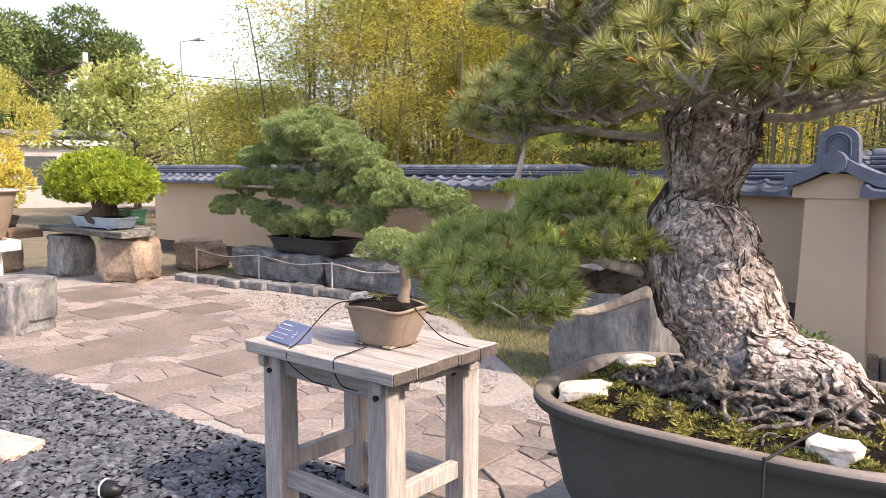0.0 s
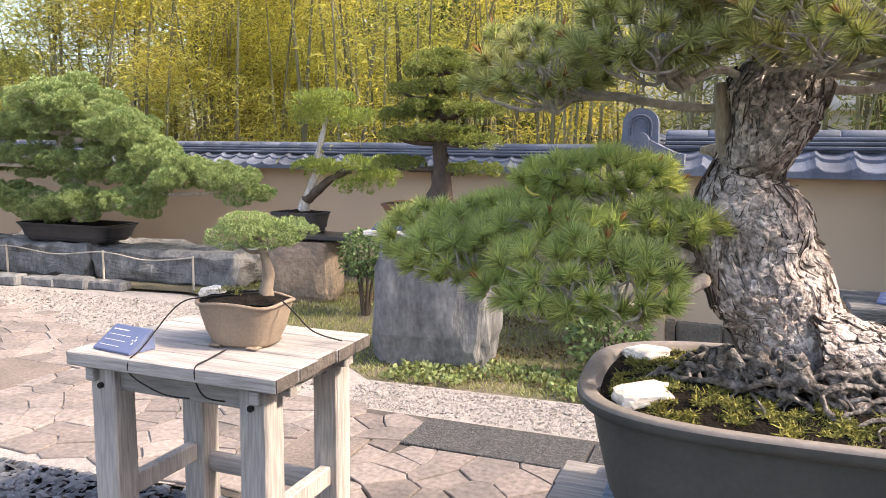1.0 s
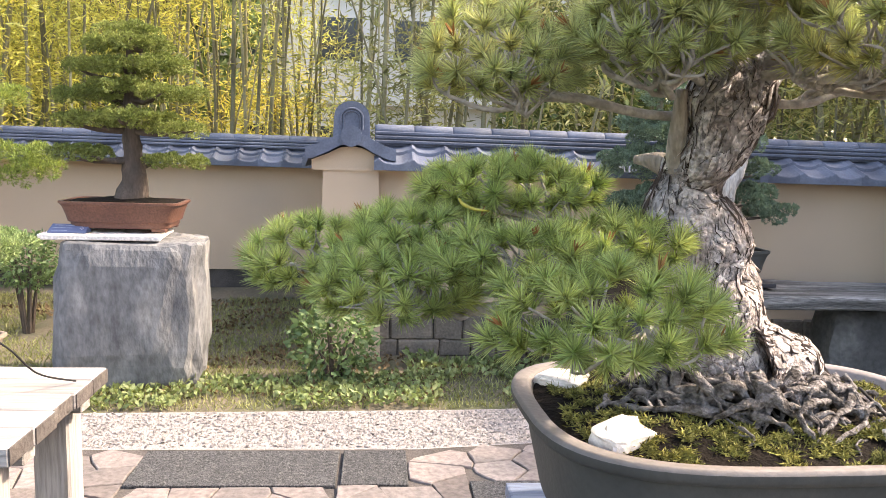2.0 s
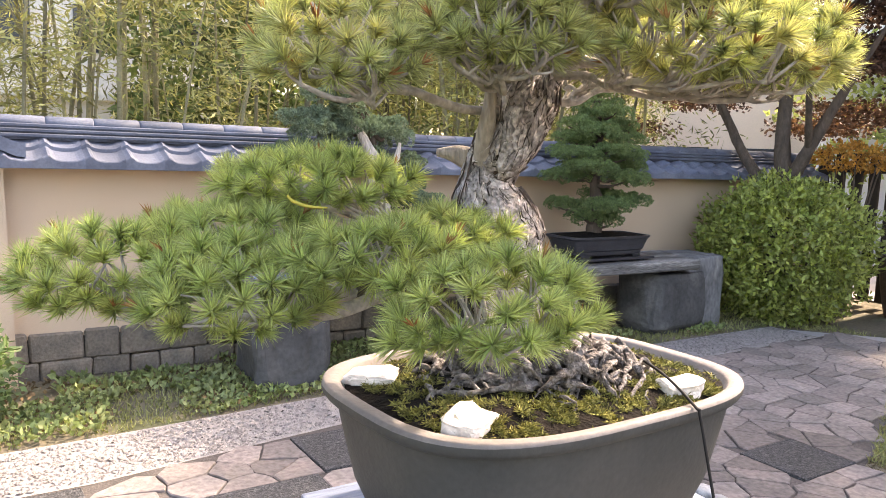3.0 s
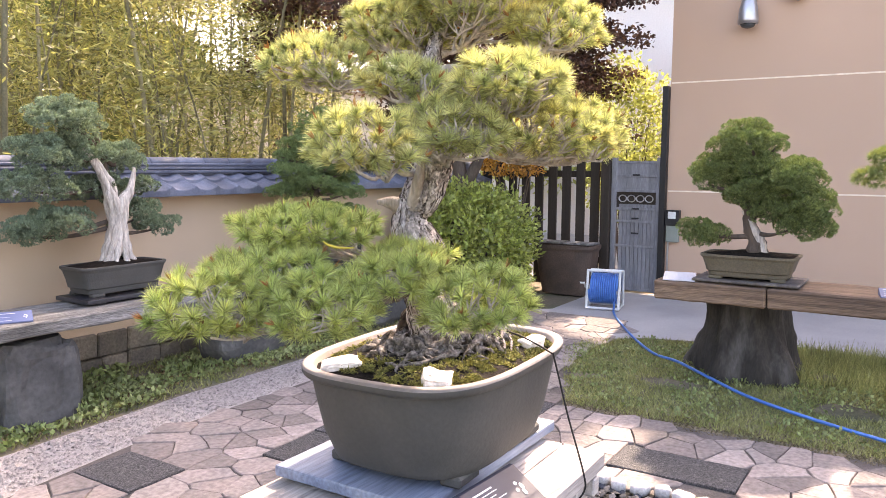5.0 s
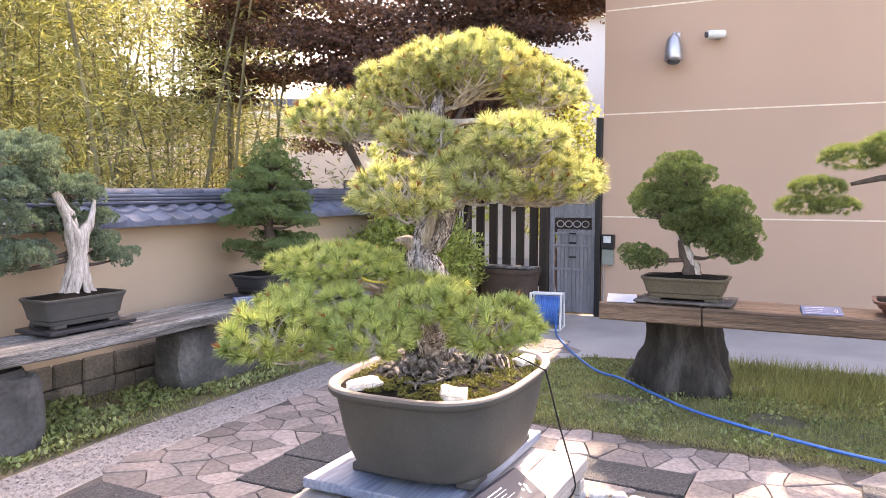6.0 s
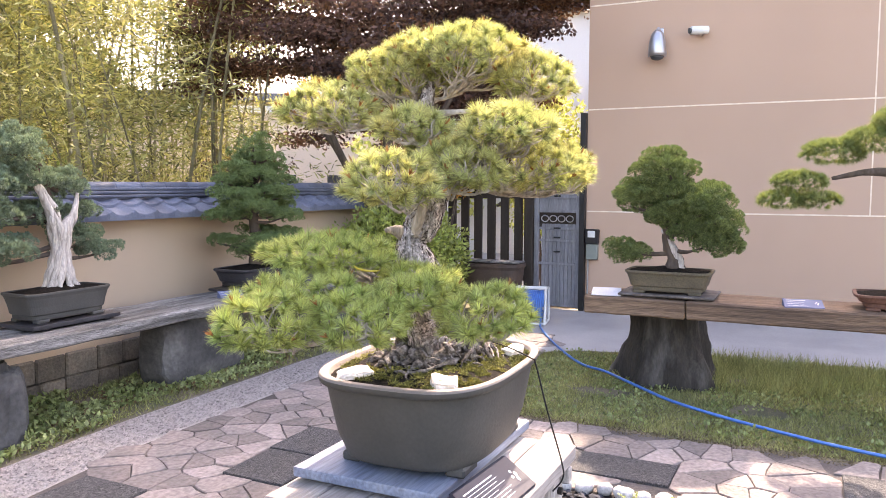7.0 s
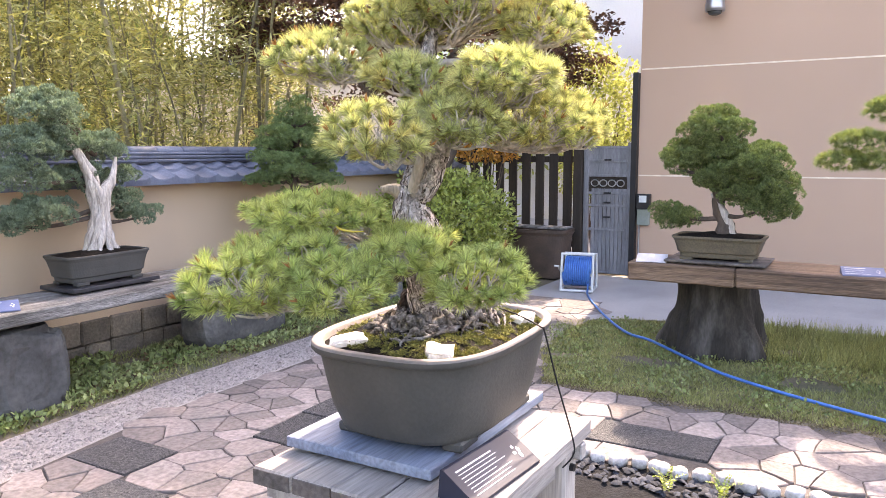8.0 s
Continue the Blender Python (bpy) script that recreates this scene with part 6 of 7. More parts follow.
BJ = [(x, y, z, 0.165 + 0.045 * math.sin(7 * x), 0.165, 0.105 + 0.03 * math.sin(9 * z)) for x, y, z in LOBES.tolist() if y < 0.45]
clump_tree("juniper_bonsai", (-9.2, 9.0, 0.68), "very large spreading grey-green juniper bonsai", "bonsai tree", [(0.1, 0, -0.03), (0.25, 0, 0.3), (0.0, 0, 0.7), (-0.2, 0, 1.1), (0.1, 0, 1.6)], [0.16, 0.12, 0.11, 0.08, 0.03], BJ, M_JUNIPER, M_DEADWOOD,
           clump=0.045, per=64, dens=420, leaf_len=0.028, leaf_w=0.009, low=0.5, limb_every=12)
for k in range(7):
    x0 = -11.0 + k * 0.52
    s = part("kerb_stone", rough_box(0, 0, 0, 0.53, 0.22, 0.13 + 0.02 * math.sin(k * 3), 4, 0.02, k + 4, 0.02), M_ROCK)
    s.matrix_basis = pose(x0, 7.72 + 0.03 * math.sin(k * 2), -0.02, 0, 0, 2 * math.sin(k * 5))
    tagged(s, "rough grey kerb stone edging the gravel", "kerb stone", "kerb stones")
RF = thing("rope_fence", -9.0, 8.3, 0, "low fence of thin posts with a pale rope", "rope fence")
fence_x = (-2.4, -0.75, 0.9, 2.3)
for x in fence_x:
    part("post", tube(bmesh.new(), [(x, 0, -0.03), (x, 0, 0.42)], 0.014, 8), M_PALEROPE, RF)
part("rope", tube(bmesh.new(), spline([(fence_x[0], 0, 0.40), (-1.6, 0, 0.33), (fence_x[1], 0, 0.40), (0.1, 0, 0.33), (fence_x[2], 0, 0.40), (1.6, 0, 0.33), (fence_x[3], 0, 0.40)], 6), 0.009, 6), M_PALEROPE, RF)


def leaf_ball(name, x, y, z, rx, ry, rz, n, size, material, label, stem=True, category="shrub"):
    t = thing(name, x, y, 0, label, category)
    d = unit(rng.normal(size=(n, 3)))
    s = 1 - 0.45 * rng.random(n) ** 1.5
    lump = np.array([1 + 0.18 * noise.noise(Vector(v) * 2.2 + Vector((x, y, z))) + 0.18 * noise.noise(Vector(v) * 6 + Vector((z, x, y))) for v in d])
    p = d * (s * lump)[:, None] * np.array([rx, ry, rz]) + np.array([0, 0, z])
    p[:, 2] = np.maximum(p[:, 2], 0.02)
    w = unit(d * 0.6 + rng.normal(size=d.shape) * 0.8)
    v, f = blades(p, w, size * (0.6 + 0.7 * rng.random(n)), size * 0.5 * (0.7 + 0.5 * rng.random(n)), False)
    part_arrays("leaves", v, f, material, t)
    if material is M_SHRUB:
        pick = rng.random(n) < 0.30
        up = unit(w[pick] + np.array([0, 0, 0.6]))
        tip = p[pick] + d[pick] * size * 0.7
        v, f = blades(tip, up, size * (0.5 + 0.6 * rng.random(len(tip))), np.full(len(tip), size * 0.42), False)
        part_arrays("new_growth", v, f, M_LIMELEAF, t, "yellow-green young leaves").data.name = "new_growth"
    if stem:
        for k in range(7):
            a = k * 0.9
            part("stem", tube(bmesh.new(), spline([(0.03 * math.cos(a), 0.03 * math.sin(a), -0.02), (rx * 0.3 * math.cos(a), ry * 0.3 * math.sin(a), z * 0.6), (rx * 0.6 * math.cos(a), ry * 0.6 * math.sin(a), z + rz * 0.3)], 4), lerp_list([0.02, 0.012, 0.005], 4), 6), M_DARKBARK, t)
    return t


leaf_ball("small_bush", -3.95, 7.3, 0.62, 0.26, 0.26, 0.26, 1600, 0.05, M_SPRUCE, "small dark clipped bush on a thin stem")
leaf_ball("leafy_shrub", -1.32, 5.3, 0.28, 0.30, 0.22, 0.28, 900, 0.065, M_SPRUCE, "small leafy shrub at the foot of the wall pier")
leaf_ball("round_shrub", 6.15, 5.15, 0.70, 0.92, 0.82, 0.80, 15000, 0.075, M_SHRUB, "large rounded shrub with glossy leaves before the fence")
leaf_ball("low_maple", 7.2, 5.05, 1.72, 0.42, 0.5, 0.16, 900, 0.07, mat("orange_leaf", (0.42, 0.20, 0.05), (0.50, 0.28, 0.07), 5.0, 0.6, 0.0, 50, island=0.4, leaf=0.4), "orange-leaved low maple behind the rounded shrub")
leaf_ball("street_shrub", 9.6, 4.3, 2.1, 0.9, 0.7, 1.3, 5000, 0.09, M_LIMELEAF, "bright green shrub beyond the fence")
for k, (x, y) in enumerate(((1.45, 1.12), (1.5, 0.86))):
    fn = thing("fern", x, y, -0.01, "small pale green fern in the slate bed", "fern")
    for j in range(5):
        a = j * 1.26 + k
        pts = [Vector((0, 0, 0)), Vector((0.02 * math.cos(a), 0.02 * math.sin(a), 0.06)), Vector((0.05 * math.cos(a), 0.05 * math.sin(a), 0.10)), Vector((0.09 * math.cos(a), 0.09 * math.sin(a), 0.11))]
        sp = np.array([tuple(p) for p in spline(pts, 6)][3:])
        sd = np.array([-math.sin(a), math.cos(a), 0.1])
        v, f = join_arrays([blades(sp, unit(np.tile(sd * sg, (len(sp), 1)) + rng.normal(size=(len(sp), 3)) * 0.1), np.linspace(0.028, 0.008, len(sp)), np.full(len(sp), 0.009), False) for sg in (-1, 1)])
        part_arrays("frond", v, f, M_SHRUB, fn)

# far west corner of the garden
rock("standing_stone", -8.75, 4.02, 0.42, 0.30, 0.68, 51, "squat dark boulder at the edge of the slate bed", M_ROCK, 20, 0.75)
rock("standing_stone", -11.7, 7.35, 0.42, 0.36, 0.86, 53, "pale leaning boulder holding up a bonsai shelf", M_ROCKB, 30, 0.9)
rock("standing_stone", -13.5, 7.3, 0.38, 0.30, 0.78, 55, "grey upright stone holding up a bonsai shelf", M_ROCK, 0, 0.85)
rock("standing_stone", -12.45, 9.35, 0.48, 0.36, 0.62, 57, "squat brown stump-like stone by the far wall", M_ROCKB, 0, 0.75)
plank_bench("stone_shelf", -14.0, 7.0, -11.3, 7.6, 0.74, 0.84, M_GREYPLANK, "pale weathered shelf on two stones", True, 1)
pedestal_pot("bonsai_pot", -12.35, 7.3, 0.84, 1.5, 0.5, 0.20, M_BLUEPOT, "wide pale blue glazed shallow pot")
leaf_crown = [(0, 0, 0.66, 0.85, 0.75, 0.42), (-0.55, 0, 0.50, 0.6, 0.55, 0.28), (0.6, 0, 0.50, 0.6, 0.55, 0.28)]
clump_tree("maple_bonsai", (-12.35, 7.3, 0.97), "domed bright green maple bonsai with thick trunk", "bonsai tree", [(0, 0, -0.02), (0.05, 0, 0.2), (-0.05, 0, 0.4), (0, 0, 0.7)], [0.30, 0.2, 0.15, 0.05], leaf_crown, M_MAPLE, M_DARKBARK,
           clump=0.09, per=44, dens=110, leaf_len=0.06, leaf_w=0.032, low=0.35)
plank_bench("stone_shelf", -9.9, 3.3, -8.95, 4.25, 0.84, 0.96, M_WHITE, "thick pale stone table at the garden's west end", True, 1)
part("shelf_leg", rough_box(-9.75, 3.5, -0.03, -9.1, 4.1, 0.842, 3, 0.01, 2), M_WHITE, bpy.data.objects["stone_shelf.001"])
bpy.data.objects["shelf_leg"].matrix_parent_inverse = bpy.data.objects["stone_shelf.001"].matrix_basis.inverted()
deep_pot("bonsai_pot", -9.4, 3.85, 0.964, 0.62, 0.50, 0.55, 2.6, M_TAN, M_WHITE, "big brown clay pot with white rim", foot=0.02, taper=0.7)
clump_tree("pine_bonsai", (-9.4, 3.85, 1.5), "golden-green pine bonsai in a big brown pot", "bonsai tree", [(0, 0, -0.05), (0.1, 0.0, 0.3), (0.0, 0.05, 0.7), (0.05, 0.05, 1.1)], [0.16, 0.12, 0.09, 0.04], [(0.2, 0.45, 0.70, 0.45, 0.42, 0.24), (-0.1, 0.1, 1.1, 0.55, 0.5, 0.28), (0.3, -0.3, 0.8, 0.5, 0.4, 0.2)], M_BAMBOO, M_DARKBARK,
           clump=0.09, per=44, dens=80, leaf_len=0.06, leaf_w=0.012)
plank_bench("stone_shelf", -16.6, 6.6, -14.2, 7.2, 0.66, 0.80, M_PLANK, "brown plank shelf at the garden's west end", True, 1)
rock("standing_stone", -15.4, 6.9, 0.5, 0.3, 0.7, 63, "brown stone under a plank shelf", M_ROCKB, 0, 0.85)
pedestal_pot("bonsai_pot", -15.4, 6.9, 0.80, 1.1, 0.5, 0.22, M_BLACKPOT, "dark glazed rectangular bonsai pot")
clump_tree("hedge_bonsai", (-15.4, 6.9, 1.0), "loose yellow-green bonsai with many thin stems", "bonsai tree", [(0, 0, -0.02), (0, 0, 0.5), (0, 0, 1.2)], [0.09, 0.06, 0.02], [(-0.4, 0, 0.5, 0.5, 0.4, 0.4), (0.4, 0, 0.5, 0.5, 0.4, 0.4), (0, 0, 1.0, 0.5, 0.4, 0.35)], M_BAMBOO, M_DARKBARK,
           clump=0.12, per=34, dens=60, leaf_len=0.08, leaf_w=0.03)
pedestal_pot("bonsai_pot", -13.65, 8.6, 0.80, 0.8, 0.4, 0.30, mat("green_glaze", (0.03, 0.09, 0.06), (0.04, 0.11, 0.07), 5.0, 0.3, 0.05, 80), "dark green glazed pot")
rock("standing_stone", -13.65, 8.6, 0.42, 0.3, 0.86, 66, "dark upright stone carrying a green pot", M_ROCK, 0, 0.82)

# on the slate bed: a pale stepping stone and a small ground spotlight
s = part("stepping_stone", rough_box(-0.30, -0.14, -0.03, 0.30, 0.14, 0.05, 6, 0.02, 3, 0.015), mat("pink_stone", (0.52, 0.43, 0.38), (0.40, 0.33, 0.30), 8.0, 0.8, 0.6, 40, c3=(0.25, 0.22, 0.2), stain=0.4))
s.matrix_basis = pose(-4.88, 2.06, -0.01, 0, 0, 12)
tagged(s, "flat pale stone lying on the slate chippings", "stone")
SP = thing("ground_spotlight", -3.57, 2.03, -0.01, "small black ground spotlight with pale ring", "spotlight", 20)
part("spike", tube(bmesh.new(), [(0, 0, -0.05), (0, 0, 0.03)], 0.012, 8), M_IRON, SP)
part("housing", tube(bmesh.new(), [(0.075, 0.01, 0.045), (0.03, 0.0, 0.045), (0.0, 0, 0.048), (-0.015, 0, 0.05)], [0.02, 0.036, 0.045, 0.046], 16), M_IRON, SP, smooth=True)
part("ring", tube(bmesh.new(), [(-0.016, 0.044 * math.cos(a), 0.05 + 0.044 * math.sin(a)) for a in [2 * math.pi * k / 20 for k in range(21)]], 0.006, 6), M_PLASTIC, SP, "pale trim ring")
part("lens", tube(bmesh.new(), [(-0.0155, 0, 0.05), (-0.018, 0, 0.05)], 0.040, 16), M_STEEL, SP)


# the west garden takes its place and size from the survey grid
for ob in set(scene.objects) - EAST_THINGS:
    if ob.parent is None and ob.location.x < -2.0:
        x, y, k = west(ob.location.x, ob.location.y)
        ob.matrix_basis = Matrix.Translation((x, y, ob.location.z * k)) @ Matrix.Rotation(WEST_TURN, 4, "Z") @ ob.matrix_basis.to_quaternion().to_matrix().to_4x4() @ Matrix.Scale(k, 4)


# ---- red maple beside the fence ----
RM = thing("maple_tree", 6.45, 5.45, 0, "dark red-leaved maple with forked grey-brown trunk", "tree")
RMT = [([(0, 0, -0.05), (0, 0, 0.7), (-0.02, -0.05, 1.3), (0.0, 0.02, 1.9), (0.1, 0.1, 2.8), (0.1, 0.2, 3.8)], [0.16, 0.12, 0.11, 0.08, 0.06, 0.02]),
       ([(0, -0.02, 1.25), (0.0, -0.25, 1.7), (0.05, -0.55, 2.3), (0.1, -1.0, 3.1)], [0.09, 0.07, 0.05, 0.015]),
       ([(0, 0.0, 1.15), (-0.05, 0.45, 1.7), (-0.05, 0.85, 2.3), (0.0, 1.5, 3.0)], [0.075, 0.06, 0.045, 0.015]),
       ([(-0.05, 0.6, 1.9), (-0.3, 0.7, 2.4), (-0.6, 0.9, 2.9)], [0.045, 0.03, 0.012]),
       ([(0, -0.3, 1.8), (-0.4, -0.5, 2.3), (-0.9, -0.8, 2.8)], [0.045, 0.03, 0.012]),
       # last limb reaches into the added crown over the fence
       ([(0.08, 0.1, 2.5), (0.9, -0.1, 3.4), (2.0, -0.4, 4.3), (3.2, -0.9, 4.9)], [0.065, 0.05, 0.035, 0.012])]
for pts, rad in RMT:
    part("trunk" if rad[0] > 0.15 else "limb", tube(bmesh.new(), spline(pts, 6), lerp_list(rad, 6), 12, wobble=0.2), M_DARKBARK, RM, smooth=True)
mr = random.Random(5)
chunks = []
while len(chunks) < 98:
    a, r = mr.uniform(0, 6.283), 2.9 * math.sqrt(mr.random())
    x, y = math.cos(a) * r * 0.8 + 0.5, math.sin(a) * r + 0.25
    z = mr.uniform(2.3, 5.2) - 0.08 * r
    # the crown keeps clear of the building's corner
    if y + 5.45 < 1.75 + 0.284 * (x + 6.45) or (z < 3.0 and x < 0.3):
        continue
    n = 760
    p = np.column_stack([np.clip(rng.normal(size=n), -1.5, 1.5) * 0.34 + x, np.clip(rng.normal(size=n), -1.5, 1.5) * 0.34 + y, rng.normal(size=n) * 0.06 + z])
    d = unit(np.column_stack([rng.normal(size=(n, 2)), rng.normal(size=n) * 0.35 - 0.2]))
    chunks.append(blades(p, d, 0.066 * (0.6 + 0.7 * rng.random(n)), 0.046 * np.ones(n), False))
# higher crown, mostly out of view, added to throw shade on the paving
while len(chunks) < 205:
    x, y, z = mr.uniform(0.6, 4.2), mr.uniform(-2.2, 1.2), mr.uniform(4.4, 7.4)
    n = 760
    p = np.column_stack([np.clip(rng.normal(size=n), -1.5, 1.5) * 0.34 + x, np.clip(rng.normal(size=n), -1.5, 1.5) * 0.34 + y, rng.normal(size=n) * 0.06 + z])
    d = unit(np.column_stack([rng.normal(size=(n, 2)), rng.normal(size=n) * 0.35 - 0.2]))
    chunks.append(blades(p, d, 0.066 * (0.6 + 0.7 * rng.random(n)), 0.046 * np.ones(n), False))
part_arrays("crown", *join_arrays(chunks), M_REDMAPLE, RM)


# ---- bamboo grove behind the walls ----
def culm_mesh(h, r, bend, seed):
    bm = bmesh.new()
    pts, rad = [], []
    n = int(h / 0.35)
    for k in range(n + 1):
        t = k / n
        b = bend * t * t
        pts += [(b * math.cos(seed), b * math.sin(seed), h * t - 0.012), (b * math.cos(seed), b * math.sin(seed), h * t)]
        rr = r * (1 - 0.75 * t)
        rad += [rr, rr * 1.16]
    tube(bm, pts, rad, 7, False)
    me = bpy.data.meshes.new("culm")
    bm.to_mesh(me)
    bm.free()
    me.polygons.foreach_set("use_smooth", [True] * len(me.polygons))
    me.materials.append(M_CULM)
    return me


CULMS = [culm_mesh(h, r, b, s) for h, r, b, s in ((6.2, 0.030, 0.9, 1.0), (5.2, 0.022, 0.7, 2.6), (6.8, 0.036, 0.5, 4.0), (4.4, 0.018, 1.0, 5.2), (5.8, 0.026, 0.4, 0.2))]


def bamboo(name, poly, n, leaves, label, lo=1.0, hi=6.0, seed=1, leaf=None):
    g = thing(name, 0, 0, 0, label, "bamboo grove")
    r = random.Random(seed)
    xy = scatter_poly(n, poly, r)
    chunks = []
    per = leaves // n
    for k, (x, y) in enumerate(xy):
        shared("culm", CULMS[k % 5], g, pose(x, y, -0.05, r.uniform(-4, 4), r.uniform(-4, 4), r.uniform(0, 360)) @ Matrix.Diagonal((1, 1, min(1.0, (hi + 0.5) / 6.5) * r.uniform(0.85, 1.05), 1)))
        sprays = int(per // 26 * (0.5 if -5.0 < x < -1.0 and y > 9 else 1.9 if x < -7 else 0.62 if x < 3.0 else 1.0))
        z = lo + (hi - lo) * np.array([r.random() ** 0.8 for _ in range(sprays)])
        cen = np.column_stack([x + rng.normal(size=sprays) * 0.42, y + rng.normal(size=sprays) * 0.42, z])
        cen = cen[[noise.noise(Vector(c) * 0.85) + 0.4 * noise.noise(Vector(c) * 2.1) > 0.02 for c in cen.tolist()]]
        sprays = len(cen)
        base = np.repeat(cen, 26, 0) + rng.normal(size=(sprays * 26, 3)) * np.array([0.20, 0.20, 0.12])
        d = unit(rng.normal(size=base.shape) * np.array([1, 1, 0.45]) + np.array([0, 0, -0.45]))
        m = len(base)
        chunks.append(blades(base, d, 0.125 * (0.6 + 0.7 * rng.random(m)), 0.021 * (0.7 + 0.6 * rng.random(m)), False))
    tagged(part_arrays("leaves", *join_arrays(chunks), leaf or M_BAMBOO, g), kind="stuff")
    return g


def scatter_poly(n, poly, r):
    xs, ys = [p[0] for p in poly], [p[1] for p in poly]
    out = []
    while len(out) < n:
        x, y = r.uniform(min(xs), max(xs)), r.uniform(min(ys), max(ys))
        if inside(x, y, poly):
            out.append((x, y))
    return np.array(out)


bamboo("bamboo_grove", [(-1.0, 7.0), (6.0, 7.0), (11.0, 12.5), (-1.5, 12.5)], 120, 320000, "bamboo grove with yellow-green leaves behind the north wall", 1.4, 6.0, 2, M_GREENBAM)
bamboo("bamboo_grove", [(-12.8, 9.5), (-1.6, 9.9), (-1.6, 15.0), (-12.6, 14.5)], 230, 440000, "dense golden bamboo grove behind the far wall", 0.8, 6.2, 3)
bamboo("bamboo_grove", [(-16.2, 10.2), (-13.1, 9.6), (-12.8, 14.5), (-16.2, 14)], 36, 60000, "lower golden bamboo at the grove's edge", 0.6, 3.4, 4)


# ---- distance: houses, trees, poles ----
def house(x, y, w, d, h, rz, label, floors=2, wall=None):
    b = thing("house", x, y, -0.05, label, "house", rz)
    part("wall", abox(-w / 2, -d / 2, 0, w / 2, d / 2, h), wall or M_HOUSE, b)
    part("roof", abox(-w / 2 - 0.4, -d / 2 - 0.4, h, w / 2 + 0.4, d / 2 + 0.4, h + 0.25, 0.03), M_TILE, b)
    fh = h / floors
    for f in range(floors):
        for k in range(int(w / 2.2)):
            cx = -w / 2 + 1.1 + 2.2 * k
            win = part("window", abox(cx - 0.6, -d / 2 - 0.03, f * fh + 0.9, cx + 0.6, -d / 2 + 0.05, f * fh + 2.1), M_GLASSDARK, b)
            part("frame", abox(cx - 0.66, -d / 2 - 0.045, f * fh + 0.84, cx + 0.66, -d / 2 - 0.028, f * fh + 0.9), M_PLASTIC, win)
        part("balcony_band", abox(-w / 2, -d / 2 - 0.25, f * fh + fh - 0.35, w / 2, -d / 2 + 0.01, f * fh + fh - 0.15), M_PLASTIC, b)


house(-2.0, 27, 16, 8, 6.2, 0, "white two-storey house behind the bamboo")
house(21.0, 17.5, 17, 8, 4.4, -54, "pale beige single-storey house beyond the grove", 1, M_BEIGE)
house(24.0, 6.0, 10, 16, 6.0, 90, "white house across the street", 2)
house(-36.5, 14.0, 12, 7, 2.9, 62, "low grey-white house beyond the west garden", 1, M_CONC)


def tree(name, x, y, h, r, material, n, leaf, label, seed, trunk_r=0.2, low=0.3):
    t = thing(name, x, y, -0.05, label, "tree")
    tr = random.Random(seed)
    part("trunk", tube(bmesh.new(), spline([(0, 0, 0), (0.1, 0, h * 0.3), (-0.1, 0.1, h * 0.6), (0, 0, h * 0.9)], 5), lerp_list([trunk_r, trunk_r * 0.8, trunk_r * 0.5, 0.03], 5), 10, wobble=0.2), M_DARKBARK, t, smooth=True)
    ch = []
    for k in range(46):
        a, rr, z = tr.uniform(0, 6.283), r * math.sqrt(tr.random()), tr.uniform(low, 1.0)
        rr *= 0.35 + 0.9 * math.sin(min(1.0, (1.05 - z) * 1.4 + 0.15) * 1.57)
        c = (math.cos(a) * rr, math.sin(a) * rr, z * h)
        if k < 14:
            part("limb", tube(bmesh.new(), [(0, 0, max(z - 0.2, 0.1) * h), (c[0] * 0.6, c[1] * 0.6, c[2] - 0.1 * h), c], [trunk_r * 0.4, trunk_r * 0.25, 0.02], 6), M_DARKBARK, t)
        m = n // 46
        d = unit(rng.normal(size=(m, 3)))
        p = np.array(c) + d * (0.5 + 0.5 * rng.random((m, 1))) * np.array([r * 0.33, r * 0.33, r * 0.17])
        ch.append(blades(p, unit(d + rng.normal(size=d.shape)), leaf * (0.6 + 0.8 * rng.random(m)), leaf * 0.5 * np.ones(m), False))
    part_arrays("crown", *join_arrays(ch), material, t)
    return t


tree("broadleaf_tree", -40.6, 17.8, 9.0, 4.0, M_FARLEAF, 52000, 0.20, "tall dark green broadleaf tree in the distance", 1, 0.4)
tree("broadleaf_tree", -47, 17, 9.6, 5.0, M_FARLEAF, 40000, 0.22, "tall dark green broadleaf tree in the distance", 2, 0.4)
tree("broadleaf_tree", -12.5, 20.5, 6.5, 3.2, M_FARLEAF, 9000, 0.32, "dark green tree behind the bamboo", 7, 0.3)
tree("broadleaf_tree", -8.0, 21.0, 6.8, 3.2, M_FARLEAF, 9000, 0.32, "dark green tree behind the bamboo", 8, 0.3)
# These two are added to block bright sky in the north grove's gaps.
tree("broadleaf_tree", 5.0, 18.5, 6.8, 2.6, M_FARLEAF, 9000, 0.3, "dark green tree behind the bamboo", 9, 0.25)
tree("broadleaf_tree", 8.8, 18.2, 6.8, 2.6, M_FARLEAF, 9000, 0.3, "dark green tree behind the bamboo", 10, 0.25)
tree("young_tree", -21.1, 11.6, 4.4, 2.1, M_LIMELEAF, 9000, 0.16, "fresh green young tree beyond the far wall", 3, 0.12)
tree("young_tree", -25.3, 15.0, 4.2, 2.4, M_LIMELEAF, 7000, 0.2, "fresh green young tree beyond the far wall", 4, 0.12)
tree("broadleaf_tree", 17, 9, 4.6, 2.4, M_LIMELEAF, 9000, 0.2, "bright sunlit tree across the street", 5, 0.2)

